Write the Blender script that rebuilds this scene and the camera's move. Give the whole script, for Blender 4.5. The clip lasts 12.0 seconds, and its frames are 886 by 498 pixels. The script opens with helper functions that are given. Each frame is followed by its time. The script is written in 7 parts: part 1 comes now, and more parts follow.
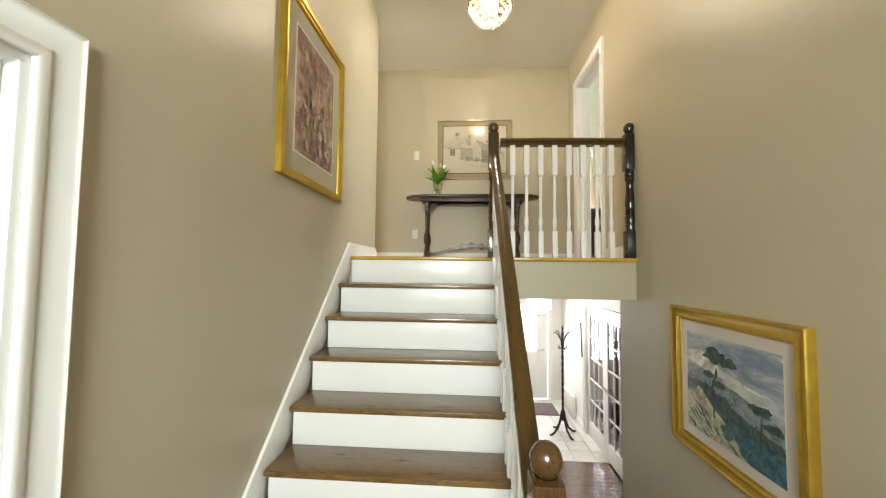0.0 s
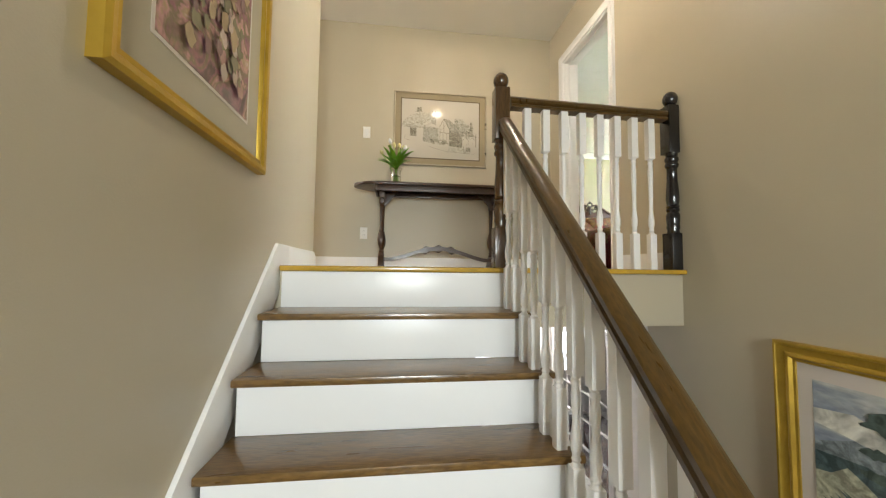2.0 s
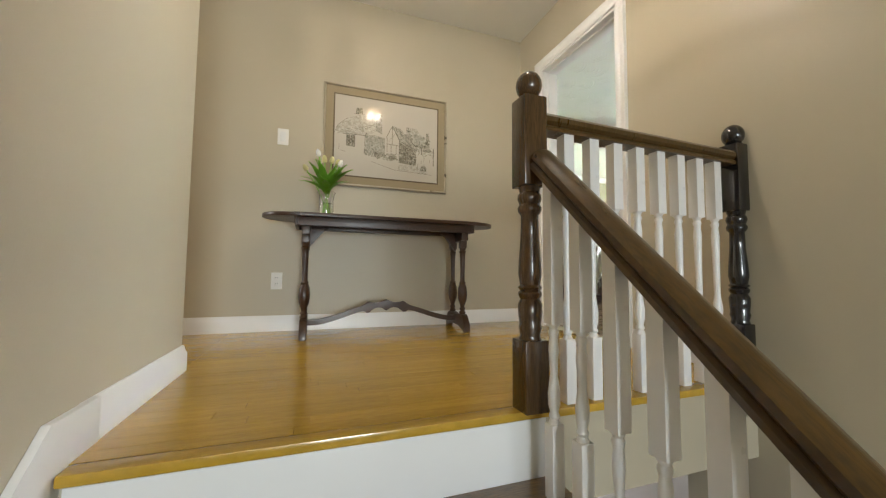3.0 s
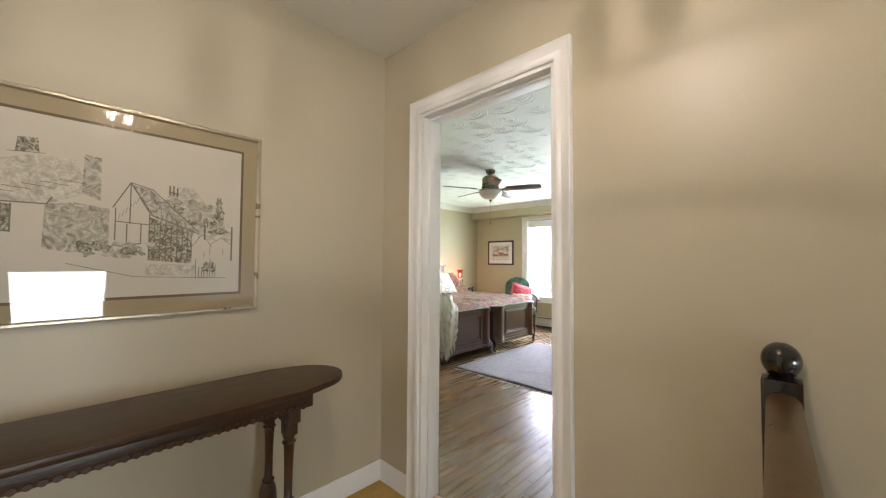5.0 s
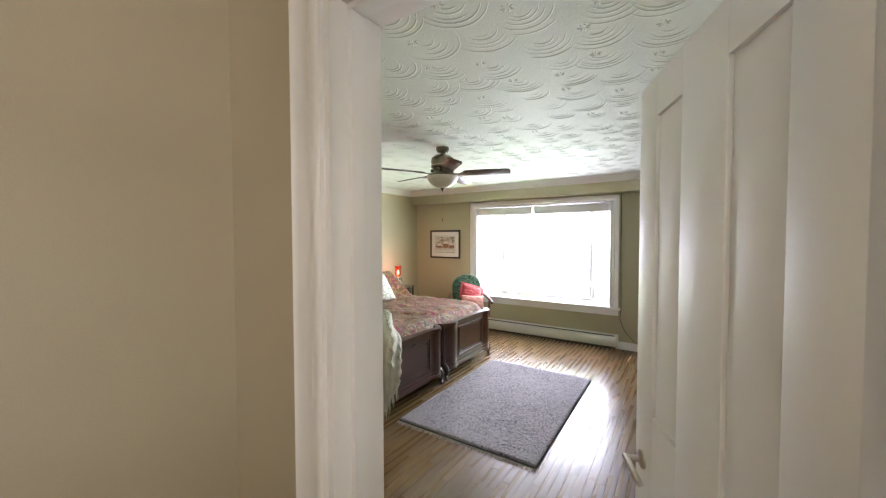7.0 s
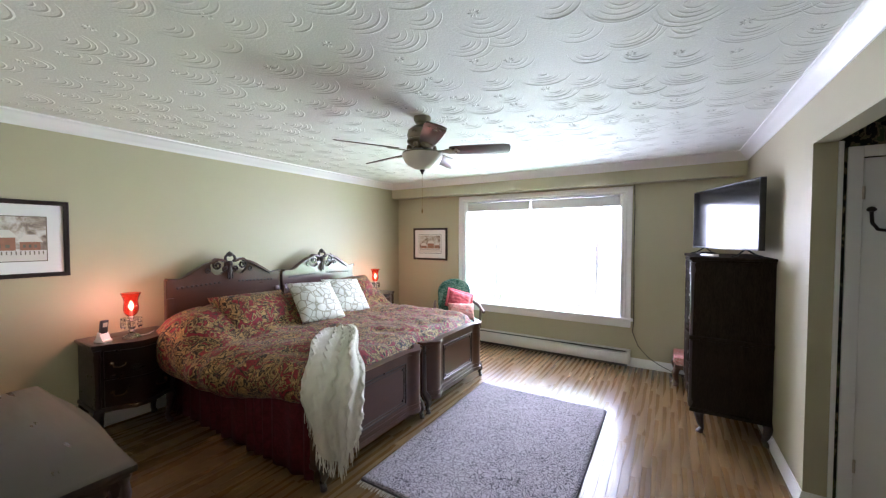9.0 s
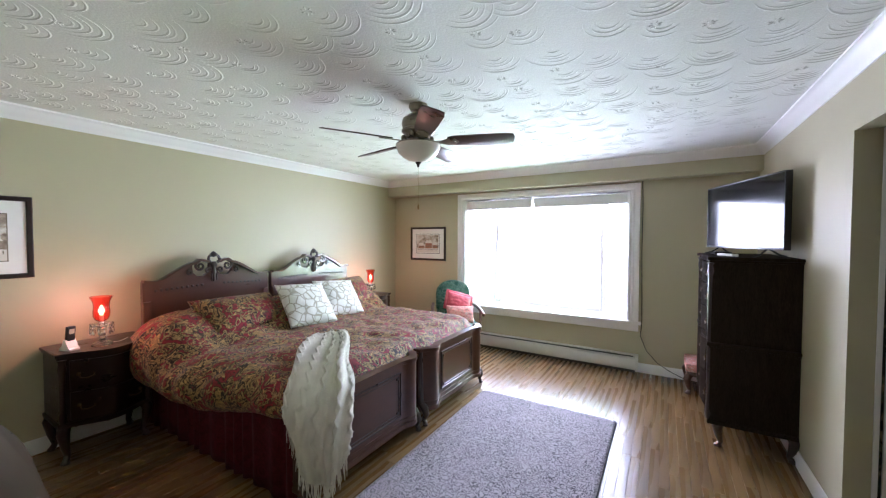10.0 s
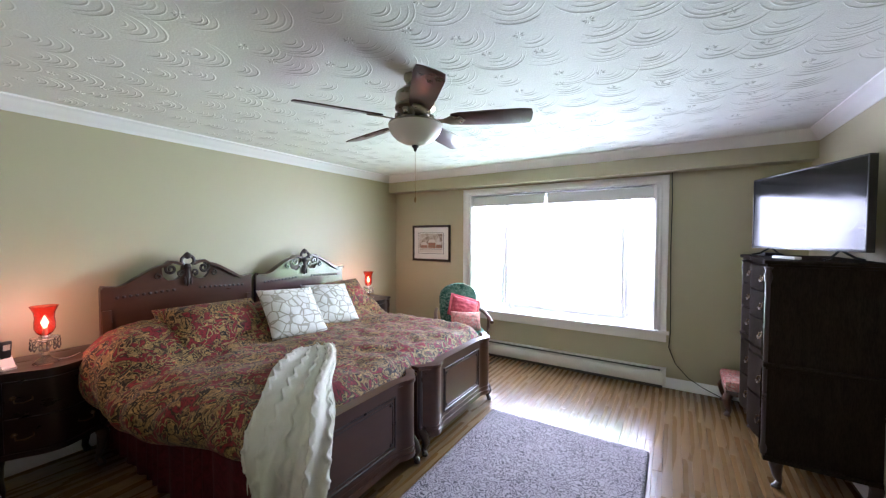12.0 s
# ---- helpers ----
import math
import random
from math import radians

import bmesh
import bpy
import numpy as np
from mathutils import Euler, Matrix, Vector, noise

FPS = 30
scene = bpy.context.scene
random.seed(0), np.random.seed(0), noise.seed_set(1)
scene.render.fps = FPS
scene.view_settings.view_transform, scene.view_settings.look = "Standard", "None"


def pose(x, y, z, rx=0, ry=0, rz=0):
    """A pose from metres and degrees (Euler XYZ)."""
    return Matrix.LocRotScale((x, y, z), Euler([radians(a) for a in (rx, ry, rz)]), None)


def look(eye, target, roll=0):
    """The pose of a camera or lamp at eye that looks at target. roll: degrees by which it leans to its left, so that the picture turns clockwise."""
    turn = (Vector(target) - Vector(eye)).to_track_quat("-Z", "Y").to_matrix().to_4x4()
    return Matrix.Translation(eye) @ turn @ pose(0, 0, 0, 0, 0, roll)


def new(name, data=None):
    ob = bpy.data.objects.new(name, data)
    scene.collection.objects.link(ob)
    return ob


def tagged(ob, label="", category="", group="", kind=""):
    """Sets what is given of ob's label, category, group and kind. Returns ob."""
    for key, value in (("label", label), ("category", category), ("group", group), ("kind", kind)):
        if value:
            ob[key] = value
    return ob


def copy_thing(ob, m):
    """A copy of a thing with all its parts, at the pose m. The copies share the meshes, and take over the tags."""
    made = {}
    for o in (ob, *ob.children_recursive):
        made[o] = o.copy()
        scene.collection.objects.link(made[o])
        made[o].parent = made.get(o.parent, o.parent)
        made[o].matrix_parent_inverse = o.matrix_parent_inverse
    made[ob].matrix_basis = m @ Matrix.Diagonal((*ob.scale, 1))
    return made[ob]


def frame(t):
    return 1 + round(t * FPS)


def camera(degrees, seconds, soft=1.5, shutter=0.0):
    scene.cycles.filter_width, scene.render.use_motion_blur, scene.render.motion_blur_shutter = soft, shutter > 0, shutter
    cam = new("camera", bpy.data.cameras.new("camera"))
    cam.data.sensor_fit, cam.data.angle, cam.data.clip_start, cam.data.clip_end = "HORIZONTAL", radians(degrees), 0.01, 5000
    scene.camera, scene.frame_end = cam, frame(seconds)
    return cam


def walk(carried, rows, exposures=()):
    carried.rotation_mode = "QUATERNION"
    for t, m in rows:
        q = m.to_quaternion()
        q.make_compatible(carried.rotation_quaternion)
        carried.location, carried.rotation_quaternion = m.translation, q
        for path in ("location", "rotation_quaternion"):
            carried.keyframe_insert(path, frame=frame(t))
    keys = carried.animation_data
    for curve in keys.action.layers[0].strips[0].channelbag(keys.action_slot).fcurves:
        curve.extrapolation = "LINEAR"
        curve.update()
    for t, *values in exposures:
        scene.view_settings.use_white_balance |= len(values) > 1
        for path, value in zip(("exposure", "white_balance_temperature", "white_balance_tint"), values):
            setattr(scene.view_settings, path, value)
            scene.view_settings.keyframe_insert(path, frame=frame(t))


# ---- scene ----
cam = camera(101.1, 12.0, soft=1.25)
PATH = [
    (0, (-1.247, -4.55, -0.085), (-1.384, -2.557, 0.019), 0.6),
    (0.5, (-1.316, -4.39, -0.073), (-1.393, -2.394, 0.028), 0.5),
    (1, (-1.408, -4.219, -0.074), (-1.41, -2.222, 0.038), 0.7),
    (1.5, (-1.515, -3.983, -0.049), (-1.414, -1.989, 0.058), 0.6),
    (2, (-1.601, -3.612, -0.016), (-1.345, -1.632, 0.101), 0.6),
    (2.5, (-1.692, -3.123, 0.119), (-1.242, -1.179, 0.256), 0.3),
    (3, (-1.685, -2.731, 0.411), (-1.016, -0.85, 0.535), 0.5),
    (3.5, (-1.664, -2.454, 0.65), (-0.737, -0.686, 0.777), 0.5),
    (5.5, (-1.144, -1.517, 1.385), (0.392, -0.235, 1.414), 0.2),
    (6, (-0.972, -1.306, 1.478), (0.625, -0.102, 1.463), 0.0),
    (6.5, (-0.727, -1.107, 1.531), (0.915, 0.035, 1.489), 0.1),
    (7, (-0.442, -0.870, 1.579), (1.231, 0.224, 1.513), -0.1),
    (9, (0.261, -0.493, 1.545), (1.966, 0.55, 1.484), 0.1),
    (9.5, (0.357, -0.431, 1.543), (2.065, 0.607, 1.481), 0.1),
    (10, (0.452, -0.383, 1.532), (2.161, 0.654, 1.473), 0.1),
    (10.5, (0.547, -0.332, 1.531), (2.257, 0.703, 1.469), 0.1),
    (11, (0.647, -0.287, 1.534), (2.353, 0.755, 1.469), 0.1),
    (11.5, (0.74, -0.236, 1.538), (2.44, 0.815, 1.47), 0.1),
    (12, (0.828, -0.179, 1.536), (2.52, 0.885, 1.47), 0.1),
]
EXPOSURES = [(0.0, 0.99, 6420, 10), (1.2, 0.99, 6300, 13), (2.5, 0.73, 6060, 15), (3.5, 0.58, 5800, 14), (5.5, 0.42, 5950, 19), (6.5, 0.28, 6080, 19), (7.2, 0.08, 6080, 21), (8.8, 0.2, 5560, 25), (12.0, 0.0, 5400, 25)]
walk(cam, [(t, look(eye, target, roll)) for t, eye, target, roll in PATH], EXPOSURES)

# ---- world, sun and lamps ----
HALL_CEIL, BED_CEIL, LAND, LOW = 2.46, 2.425, -1.60, -2.72
LOW_CEIL = -0.31
world = bpy.data.worlds.new("sky")
scene.world = world
world.use_nodes = True
wn = world.node_tree
sky = wn.nodes.new("ShaderNodeTexSky")
sky.sky_type, sky.sun_disc = "NISHITA", False
sky.sun_elevation, sky.sun_rotation = radians(48), radians(200)
wn.links.new(sky.outputs[0], wn.nodes["Background"].inputs[0])
wn.nodes["Background"].inputs[1].default_value = 0.12


def lamp(name, kind, at, target, energy, colour, size=0.1, size_y=None, spread=None):
    data = bpy.data.lights.new(name, kind)
    data.energy, data.color = energy, colour
    if kind == "AREA":
        data.size = size
        if size_y:
            data.shape, data.size_y = "RECTANGLE", size_y
        if spread:
            data.spread = radians(spread)
    elif kind == "SUN":
        data.angle = radians(size)
    else:
        data.shadow_soft_size = size
    ob = new(name, data)
    ob.matrix_world = look(at, target)
    return ob


lamp("sun", "SUN", (-8, -20, 24), (0, 0, 0), 3.0, (1, 0.95, 0.86), 0.5)
# daylight in the openings
lamp("bay_window_daylight", "AREA", (5.60, 1.03, 1.40), (0, 1.03, 0.60), 170, (0.90, 0.91, 1.0), 2.2, 1.3)
lamp("lawn_bounce_daylight", "AREA", (5.50, 1.03, 0.80), (0.9, 2.9, 2.3), 30, (0.56, 1.0, 0.32), 2.0, 0.5, 130)
lamp("corridor_window_daylight", "AREA", (-5.25, -0.48, 1.5), (0, -0.48, 1.2), 22, (1.0, 0.95, 0.84), 0.8, 1.2)
lamp("entry_daylight", "AREA", (-0.06, 3.0, -1.35), (-0.3, 0, -1.9), 16, (0.95, 0.98, 1.0), 0.8, 1.1)
# fill for the stairwell, set behind an added window opening out of view
lamp("stairwell_fill_daylight", "AREA", (-1.28, -6.9, 0.5), (-1.6, -3.4, -1.0), 66, (0.93, 1.0, 0.92), 1.1, 1.2, 150)
# lamps of the house
lamp("chandelier_bulb", "POINT", (-1.07, -1.45, 2.228), (-1.07, -1.45, 0), 12, (1, 0.87, 0.68), 0.006)
lamp("pendant_bulb", "POINT", (-0.12, 1.4, -0.66), (-0.12, 1.4, -3), 18, (1, 0.9, 0.78), 0.07)
lamp("ruby_lamp_glow", "POINT", (1.405, 3.06, 1.01), (1.4, 3, 0), 3.4, (1, 0.30, 0.24), 0.02)
lamp("far_ruby_lamp_glow", "POINT", (4.25, 3.10, 0.99), (4.2, 3, 0), 3.4, (1, 0.30, 0.24), 0.02)


# ---- materials ----
def material(name, colour, rough=0.5, metal=0.0, dark=0.86, scale=6.0, grain=0.0, bump=0.0, bump_scale=60.0, coat=0.0, stretch=(1, 1, 1), spec=0.5, vary=0.0, sheen=0.0):
    """A surface with broad mottling, a fine relief and slight changes of gloss; vary: change from piece to piece."""
    m = bpy.data.materials.new(name)
    m.use_nodes = True
    nt = m.node_tree
    b = nt.nodes["Principled BSDF"]
    b.inputs["Roughness"].default_value, b.inputs["Metallic"].default_value = rough, metal
    b.inputs["Coat Weight"].default_value, b.inputs["Specular IOR Level"].default_value = coat, spec
    b.inputs["Sheen Weight"].default_value = sheen
    tc, mp = nt.nodes.new("ShaderNodeTexCoord"), nt.nodes.new("ShaderNodeMapping")
    mp.inputs["Scale"].default_value = stretch
    nt.links.new(tc.outputs["Object"], mp.inputs[0])
    n1 = nt.nodes.new("ShaderNodeTexNoise")
    n1.inputs["Scale"].default_value, n1.inputs["Detail"].default_value = scale, 5
    nt.links.new(mp.outputs[0], n1.inputs["Vector"])
    mix = nt.nodes.new("ShaderNodeMixRGB")
    mix.inputs[1].default_value = (*[c * dark for c in colour], 1)
    mix.inputs[2].default_value = (*[min(1, c * (2 - dark)) for c in colour], 1)
    nt.links.new(n1.outputs[0], mix.inputs[0])
    last = mix.outputs[0]
    n2 = nt.nodes.new("ShaderNodeTexNoise")
    n2.inputs["Scale"].default_value, n2.inputs["Detail"].default_value = bump_scale, 4
    nt.links.new(mp.outputs[0], n2.inputs["Vector"])
    if grain:
        g = nt.nodes.new("ShaderNodeMixRGB")
        g.blend_type, g.inputs[0].default_value = "MULTIPLY", grain
        r = nt.nodes.new("ShaderNodeValToRGB")
        r.color_ramp.elements[0].position, r.color_ramp.elements[1].position = 0.35, 0.62
        r.color_ramp.elements[0].color = (0.25, 0.22, 0.2, 1)
        nt.links.new(n2.outputs[0], r.inputs[0])
        nt.links.new(last, g.inputs[1])
        nt.links.new(r.outputs[0], g.inputs[2])
        last = g.outputs[0]
    if vary:
        info, hsv, mr = nt.nodes.new("ShaderNodeObjectInfo"), nt.nodes.new("ShaderNodeHueSaturation"), nt.nodes.new("ShaderNodeMapRange")
        geo, add = nt.nodes.new("ShaderNodeNewGeometry"), nt.nodes.new("ShaderNodeMath")
        add.operation = "ADD"
        fr = nt.nodes.new("ShaderNodeMath")
        fr.operation = "FRACT"
        nt.links.new(info.outputs["Random"], add.inputs[0])
        nt.links.new(geo.outputs["Random Per Island"], add.inputs[1])
        nt.links.new(add.outputs[0], fr.inputs[0])
        nt.links.new(fr.outputs[0], mr.inputs[0])
        mr.inputs[3].default_value, mr.inputs[4].default_value = 1 - vary, 1 + vary
        nt.links.new(mr.outputs[0], hsv.inputs["Value"])
        nt.links.new(last, hsv.inputs["Color"])
        last = hsv.outputs[0]
    nt.links.new(last, b.inputs["Base Color"])
    rr = nt.nodes.new("ShaderNodeMapRange")
    rr.inputs[3].default_value, rr.inputs[4].default_value = max(0.02, rough - 0.08), min(1, rough + 0.08)
    nt.links.new(n1.outputs[0], rr.inputs[0])
    nt.links.new(rr.outputs[0], b.inputs["Roughness"])
    if bump:
        bp = nt.nodes.new("ShaderNodeBump")
        bp.inputs["Strength"].default_value, bp.inputs["Distance"].default_value = bump, 0.004
        nt.links.new(n2.outputs[0], bp.inputs["Height"])
        nt.links.new(bp.outputs[0], b.inputs["Normal"])
    return m


def glowing(name, colour, strength):
    m = bpy.data.materials.new(name)
    m.use_nodes = True
    b = m.node_tree.nodes["Principled BSDF"]
    b.inputs["Base Color"].default_value = (*colour, 1)
    b.inputs["Emission Color"].default_value, b.inputs["Emission Strength"].default_value = (*colour, 1), strength
    return m


def glassy(name, colour=(1, 1, 1), rough=0.0, ior=1.45):
    m = bpy.data.materials.new(name)
    m.use_nodes = True
    b = m.node_tree.nodes["Principled BSDF"]
    b.inputs["Base Color"].default_value = (*colour, 1)
    b.inputs["Roughness"].default_value, b.inputs["IOR"].default_value = rough, ior
    b.inputs["Transmission Weight"].default_value = 1.0
    return m


def pattern(name, colours, scale, kind="noise", rough=0.8, distort=3.0, bump=0.3, sheen=0.0, stretch=(1, 1, 1)):
    """A woven, printed or painted surface: ramp of colours over a distorted texture, with a finer one laid over."""
    m = bpy.data.materials.new(name)
    m.use_nodes = True
    nt = m.node_tree
    b = nt.nodes["Principled BSDF"]
    b.inputs["Roughness"].default_value, b.inputs["Sheen Weight"].default_value = rough, sheen
    b.inputs["Specular IOR Level"].default_value = 0.25
    tc, mp = nt.nodes.new("ShaderNodeTexCoord"), nt.nodes.new("ShaderNodeMapping")
    mp.inputs["Scale"].default_value = stretch
    nt.links.new(tc.outputs["Object"], mp.inputs[0])
    if kind == "cells":
        tex = nt.nodes.new("ShaderNodeTexVoronoi")
        tex.feature = "DISTANCE_TO_EDGE"
        value = tex.outputs["Distance"]
    elif kind == "wave":
        tex = nt.nodes.new("ShaderNodeTexWave")
        tex.inputs["Distortion"].default_value = distort
        value = tex.outputs[1]
    else:
        tex = nt.nodes.new("ShaderNodeTexNoise")
        tex.inputs["Detail"].default_value, tex.inputs["Distortion"].default_value = 4, distort
        value = tex.outputs[0]
    tex.inputs["Scale"].default_value = scale
    nt.links.new(mp.outputs[0], tex.inputs["Vector"])
    ramp = nt.nodes.new("ShaderNodeValToRGB")
    el = ramp.color_ramp.elements
    while len(el) < len(colours):
        el.new(0.5)
    for e, (p, c) in zip(el, colours):
        e.position, e.color = p, (*c, 1)
    nt.links.new(value, ramp.inputs[0])
    fine = nt.nodes.new("ShaderNodeTexNoise")
    fine.inputs["Scale"].default_value, fine.inputs["Detail"].default_value = scale * 9, 3
    nt.links.new(mp.outputs[0], fine.inputs["Vector"])
    over = nt.nodes.new("ShaderNodeMixRGB")
    over.blend_type, over.inputs[0].default_value = "OVERLAY", 0.35
    nt.links.new(ramp.outputs[0], over.inputs[1])
    nt.links.new(fine.outputs[0], over.inputs[2])
    nt.links.new(over.outputs[0], b.inputs["Base Color"])
    if bump:
        bp = nt.nodes.new("ShaderNodeBump")
        bp.inputs["Strength"].default_value, bp.inputs["Distance"].default_value = bump, 0.004
        nt.links.new(fine.outputs[0], bp.inputs["Height"])
        nt.links.new(bp.outputs[0], b.inputs["Normal"])
    return m


def chain(nt, kind, **values):
    """A node with its inputs set; names use _ for a space."""
    n = nt.nodes.new("ShaderNode" + kind)
    for k, v in values.items():
        n.inputs[k.replace("_", " ")].default_value = v
    return n


def ramp_of(nt, value, stops, hard=False):
    r = nt.nodes.new("ShaderNodeValToRGB")
    el = r.color_ramp.elements
    while len(el) < len(stops):
        el.new(0.5)
    for e, (p, c) in zip(el, stops):
        e.position, e.color = p, (*c, 1)
    if hard:
        r.color_ramp.interpolation = "CONSTANT"
    nt.links.new(value, r.inputs[0])
    return r.outputs[0]


def damask(name):
    """A printed damask: crimson ground, sprays of gold and olive leaves with dark veins, pale flecks."""
    m = bpy.data.materials.new(name)
    m.use_nodes = True
    nt = m.node_tree
    b = nt.nodes["Principled BSDF"]
    b.inputs["Roughness"].default_value, b.inputs["Specular IOR Level"].default_value = 0.72, 0.3
    b.inputs["Sheen Weight"].default_value = 0.08
    tc = nt.nodes.new("ShaderNodeTexCoord")
    where = chain(nt, "TexNoise", Scale=7.0, Detail=3.0, Distortion=0.8)
    leaf = chain(nt, "TexNoise", Scale=11.0, Detail=2.5, Distortion=1.6)
    vein = chain(nt, "TexNoise", Scale=26.0, Detail=1.5, Distortion=1.8)
    weave = chain(nt, "TexNoise", Scale=420.0, Detail=2.0)
    for n in (where, leaf, vein, weave):
        nt.links.new(tc.outputs["Object"], n.inputs["Vector"])
    ground = ramp_of(nt, leaf.outputs[0], [(0.0, (0.13, 0.005, 0.010)), (0.45, (0.21, 0.009, 0.017)), (0.48, (0.020, 0.008, 0.005)), (0.52, (0.35, 0.215, 0.085)), (0.56, (0.31, 0.185, 0.07)), (0.585, (0.030, 0.010, 0.006)), (0.61, (0.20, 0.008, 0.015)), (1.0, (0.12, 0.005, 0.010))])
    sprays = ramp_of(nt, leaf.outputs[0], [(0.0, (0.10, 0.062, 0.020)), (0.41, (0.31, 0.185, 0.060)), (0.44, (0.014, 0.008, 0.005)), (0.48, (0.018, 0.010, 0.006)), (0.50, (0.37, 0.235, 0.085)), (0.55, (0.15, 0.088, 0.026)), (0.575, (0.014, 0.008, 0.005)), (0.61, (0.19, 0.012, 0.017)), (1.0, (0.15, 0.010, 0.014))])
    mask = ramp_of(nt, where.outputs[0], [(0.0, (0, 0, 0)), (0.435, (0, 0, 0)), (0.46, (1, 1, 1)), (1.0, (1, 1, 1))])
    mix = nt.nodes.new("ShaderNodeMixRGB")
    for src, k in ((mask, 0), (ground, 1), (sprays, 2)):
        nt.links.new(src, mix.inputs[k])
    lines = ramp_of(nt, vein.outputs[0], [(0.0, (1, 1, 1)), (0.455, (1, 1, 1)), (0.48, (0.10, 0.07, 0.06)), (0.50, (0.10, 0.07, 0.06)), (0.525, (1.0, 1.0, 1.0)), (0.60, (1, 1, 1)), (0.64, (1.6, 1.5, 1.2))])
    mul = nt.nodes.new("ShaderNodeMixRGB")
    mul.blend_type, mul.inputs[0].default_value = "MULTIPLY", 0.7
    nt.links.new(mix.outputs[0], mul.inputs[1])
    nt.links.new(lines, mul.inputs[2])
    nt.links.new(mul.outputs[0], b.inputs["Base Color"])
    bp = chain(nt, "Bump", Strength=0.35, Distance=0.003)
    nt.links.new(weave.outputs[0], bp.inputs["Height"])
    nt.links.new(bp.outputs[0], b.inputs["Normal"])
    return m


def scrollwork(name):
    """A flat-woven rug: pale lilac grey with rows of dark hooked scrolls and worn patches."""
    m = bpy.data.materials.new(name)
    m.use_nodes = True
    nt = m.node_tree
    b = nt.nodes["Principled BSDF"]
    b.inputs["Roughness"].default_value, b.inputs["Specular IOR Level"].default_value = 0.95, 0.2
    b.inputs["Sheen Weight"].default_value = 0.1
    tc = nt.nodes.new("ShaderNodeTexCoord")
    bend = chain(nt, "TexNoise", Scale=24.0, Detail=3.0)
    nt.links.new(tc.outputs["Object"], bend.inputs["Vector"])
    shift = nt.nodes.new("ShaderNodeVectorMath")
    shift.operation = "MULTIPLY_ADD"
    shift.inputs[1].default_value = (0.085, 0.085, 0)
    nt.links.new(bend.outputs["Color"], shift.inputs[0])
    nt.links.new(tc.outputs["Object"], shift.inputs[2])
    cell = chain(nt, "TexVoronoi", Scale=19.0, Randomness=0.5)
    nt.links.new(shift.outputs[0], cell.inputs["Vector"])
    rings = nt.nodes.new("ShaderNodeMath")
    rings.operation = "PINGPONG"
    rings.inputs[1].default_value = 0.13
    nt.links.new(cell.outputs["Distance"], rings.inputs[0])
    big = nt.nodes.new("ShaderNodeMath")
    big.operation = "MULTIPLY"
    big.inputs[1].default_value = 7.6
    nt.links.new(rings.outputs[0], big.inputs[0])
    col = ramp_of(nt, big.outputs[0], [(0.0, (0.022, 0.018, 0.026)), (0.22, (0.030, 0.024, 0.034)), (0.46, (0.29, 0.255, 0.285)), (1.0, (0.37, 0.33, 0.36))])
    wear = chain(nt, "TexNoise", Scale=3.0, Detail=4.0)
    fine = chain(nt, "TexNoise", Scale=210.0, Detail=2.0)
    for n in (wear, fine):
        nt.links.new(tc.outputs["Object"], n.inputs["Vector"])
    fade = ramp_of(nt, wear.outputs[0], [(0.35, (0.0, 0.0, 0.0)), (0.65, (0.30, 0.30, 0.30))])
    mix = nt.nodes.new("ShaderNodeMixRGB")
    mix.inputs[2].default_value = (0.36, 0.32, 0.35, 1)
    nt.links.new(fade, mix.inputs[0])
    nt.links.new(col, mix.inputs[1])
    nt.links.new(mix.outputs[0], b.inputs["Base Color"])
    bp = chain(nt, "Bump", Strength=0.8, Distance=0.004)
    nt.links.new(fine.outputs[0], bp.inputs["Height"])
    nt.links.new(bp.outputs[0], b.inputs["Normal"])
    return m


HALL_PAINT = material("hall_paint", (0.49, 0.432, 0.315), 0.42, dark=0.965, scale=1.3, bump=0.12, bump_scale=220)
BED_PAINT = material("bedroom_paint", (0.43, 0.392, 0.252), 0.45, dark=0.965, scale=1.3, bump=0.12, bump_scale=220)
LOW_PAINT = material("entry_paint", (0.74, 0.72, 0.68), 0.6, dark=0.97, scale=1.3, bump=0.1, bump_scale=220)
CEIL_PAINT = material("ceiling_paint", (0.74, 0.71, 0.64), 0.6, dark=0.97, scale=1.2, bump=0.1, bump_scale=180)
STUCCO = material("stucco_paint", (0.78, 0.80, 0.76), 0.7, dark=0.96, scale=2.0, bump=0.25, bump_scale=90)
TRIM = material("trim_paint", (0.80, 0.79, 0.77), 0.32, dark=0.97, scale=3, bump=0.05, bump_scale=40)
WHITE_DOOR = material("door_paint", (0.78, 0.77, 0.74), 0.45, dark=0.97, scale=3, bump=0.05, bump_scale=40)
BALUSTER = material("baluster_paint", (0.82, 0.80, 0.78), 0.3, dark=0.96, scale=9)
RAIL_WOOD = material("rail_wood", (0.085, 0.044, 0.008), 0.3, dark=0.6, scale=5, grain=0.5, bump=0.15, bump_scale=26, coat=0.2, stretch=(9, 1.5, 1.5))
NEWEL_WOOD = material("newel_wood", (0.085, 0.042, 0.013), 0.24, dark=0.6, scale=5, grain=0.5, bump=0.15, bump_scale=26, coat=0.5, stretch=(9, 9, 1))
DARK_NEWEL = material("dark_newel_wood", (0.012, 0.010, 0.010), 0.16, dark=0.6, scale=5, grain=0.4, bump=0.1, bump_scale=26, coat=0.6, stretch=(9, 9, 1))
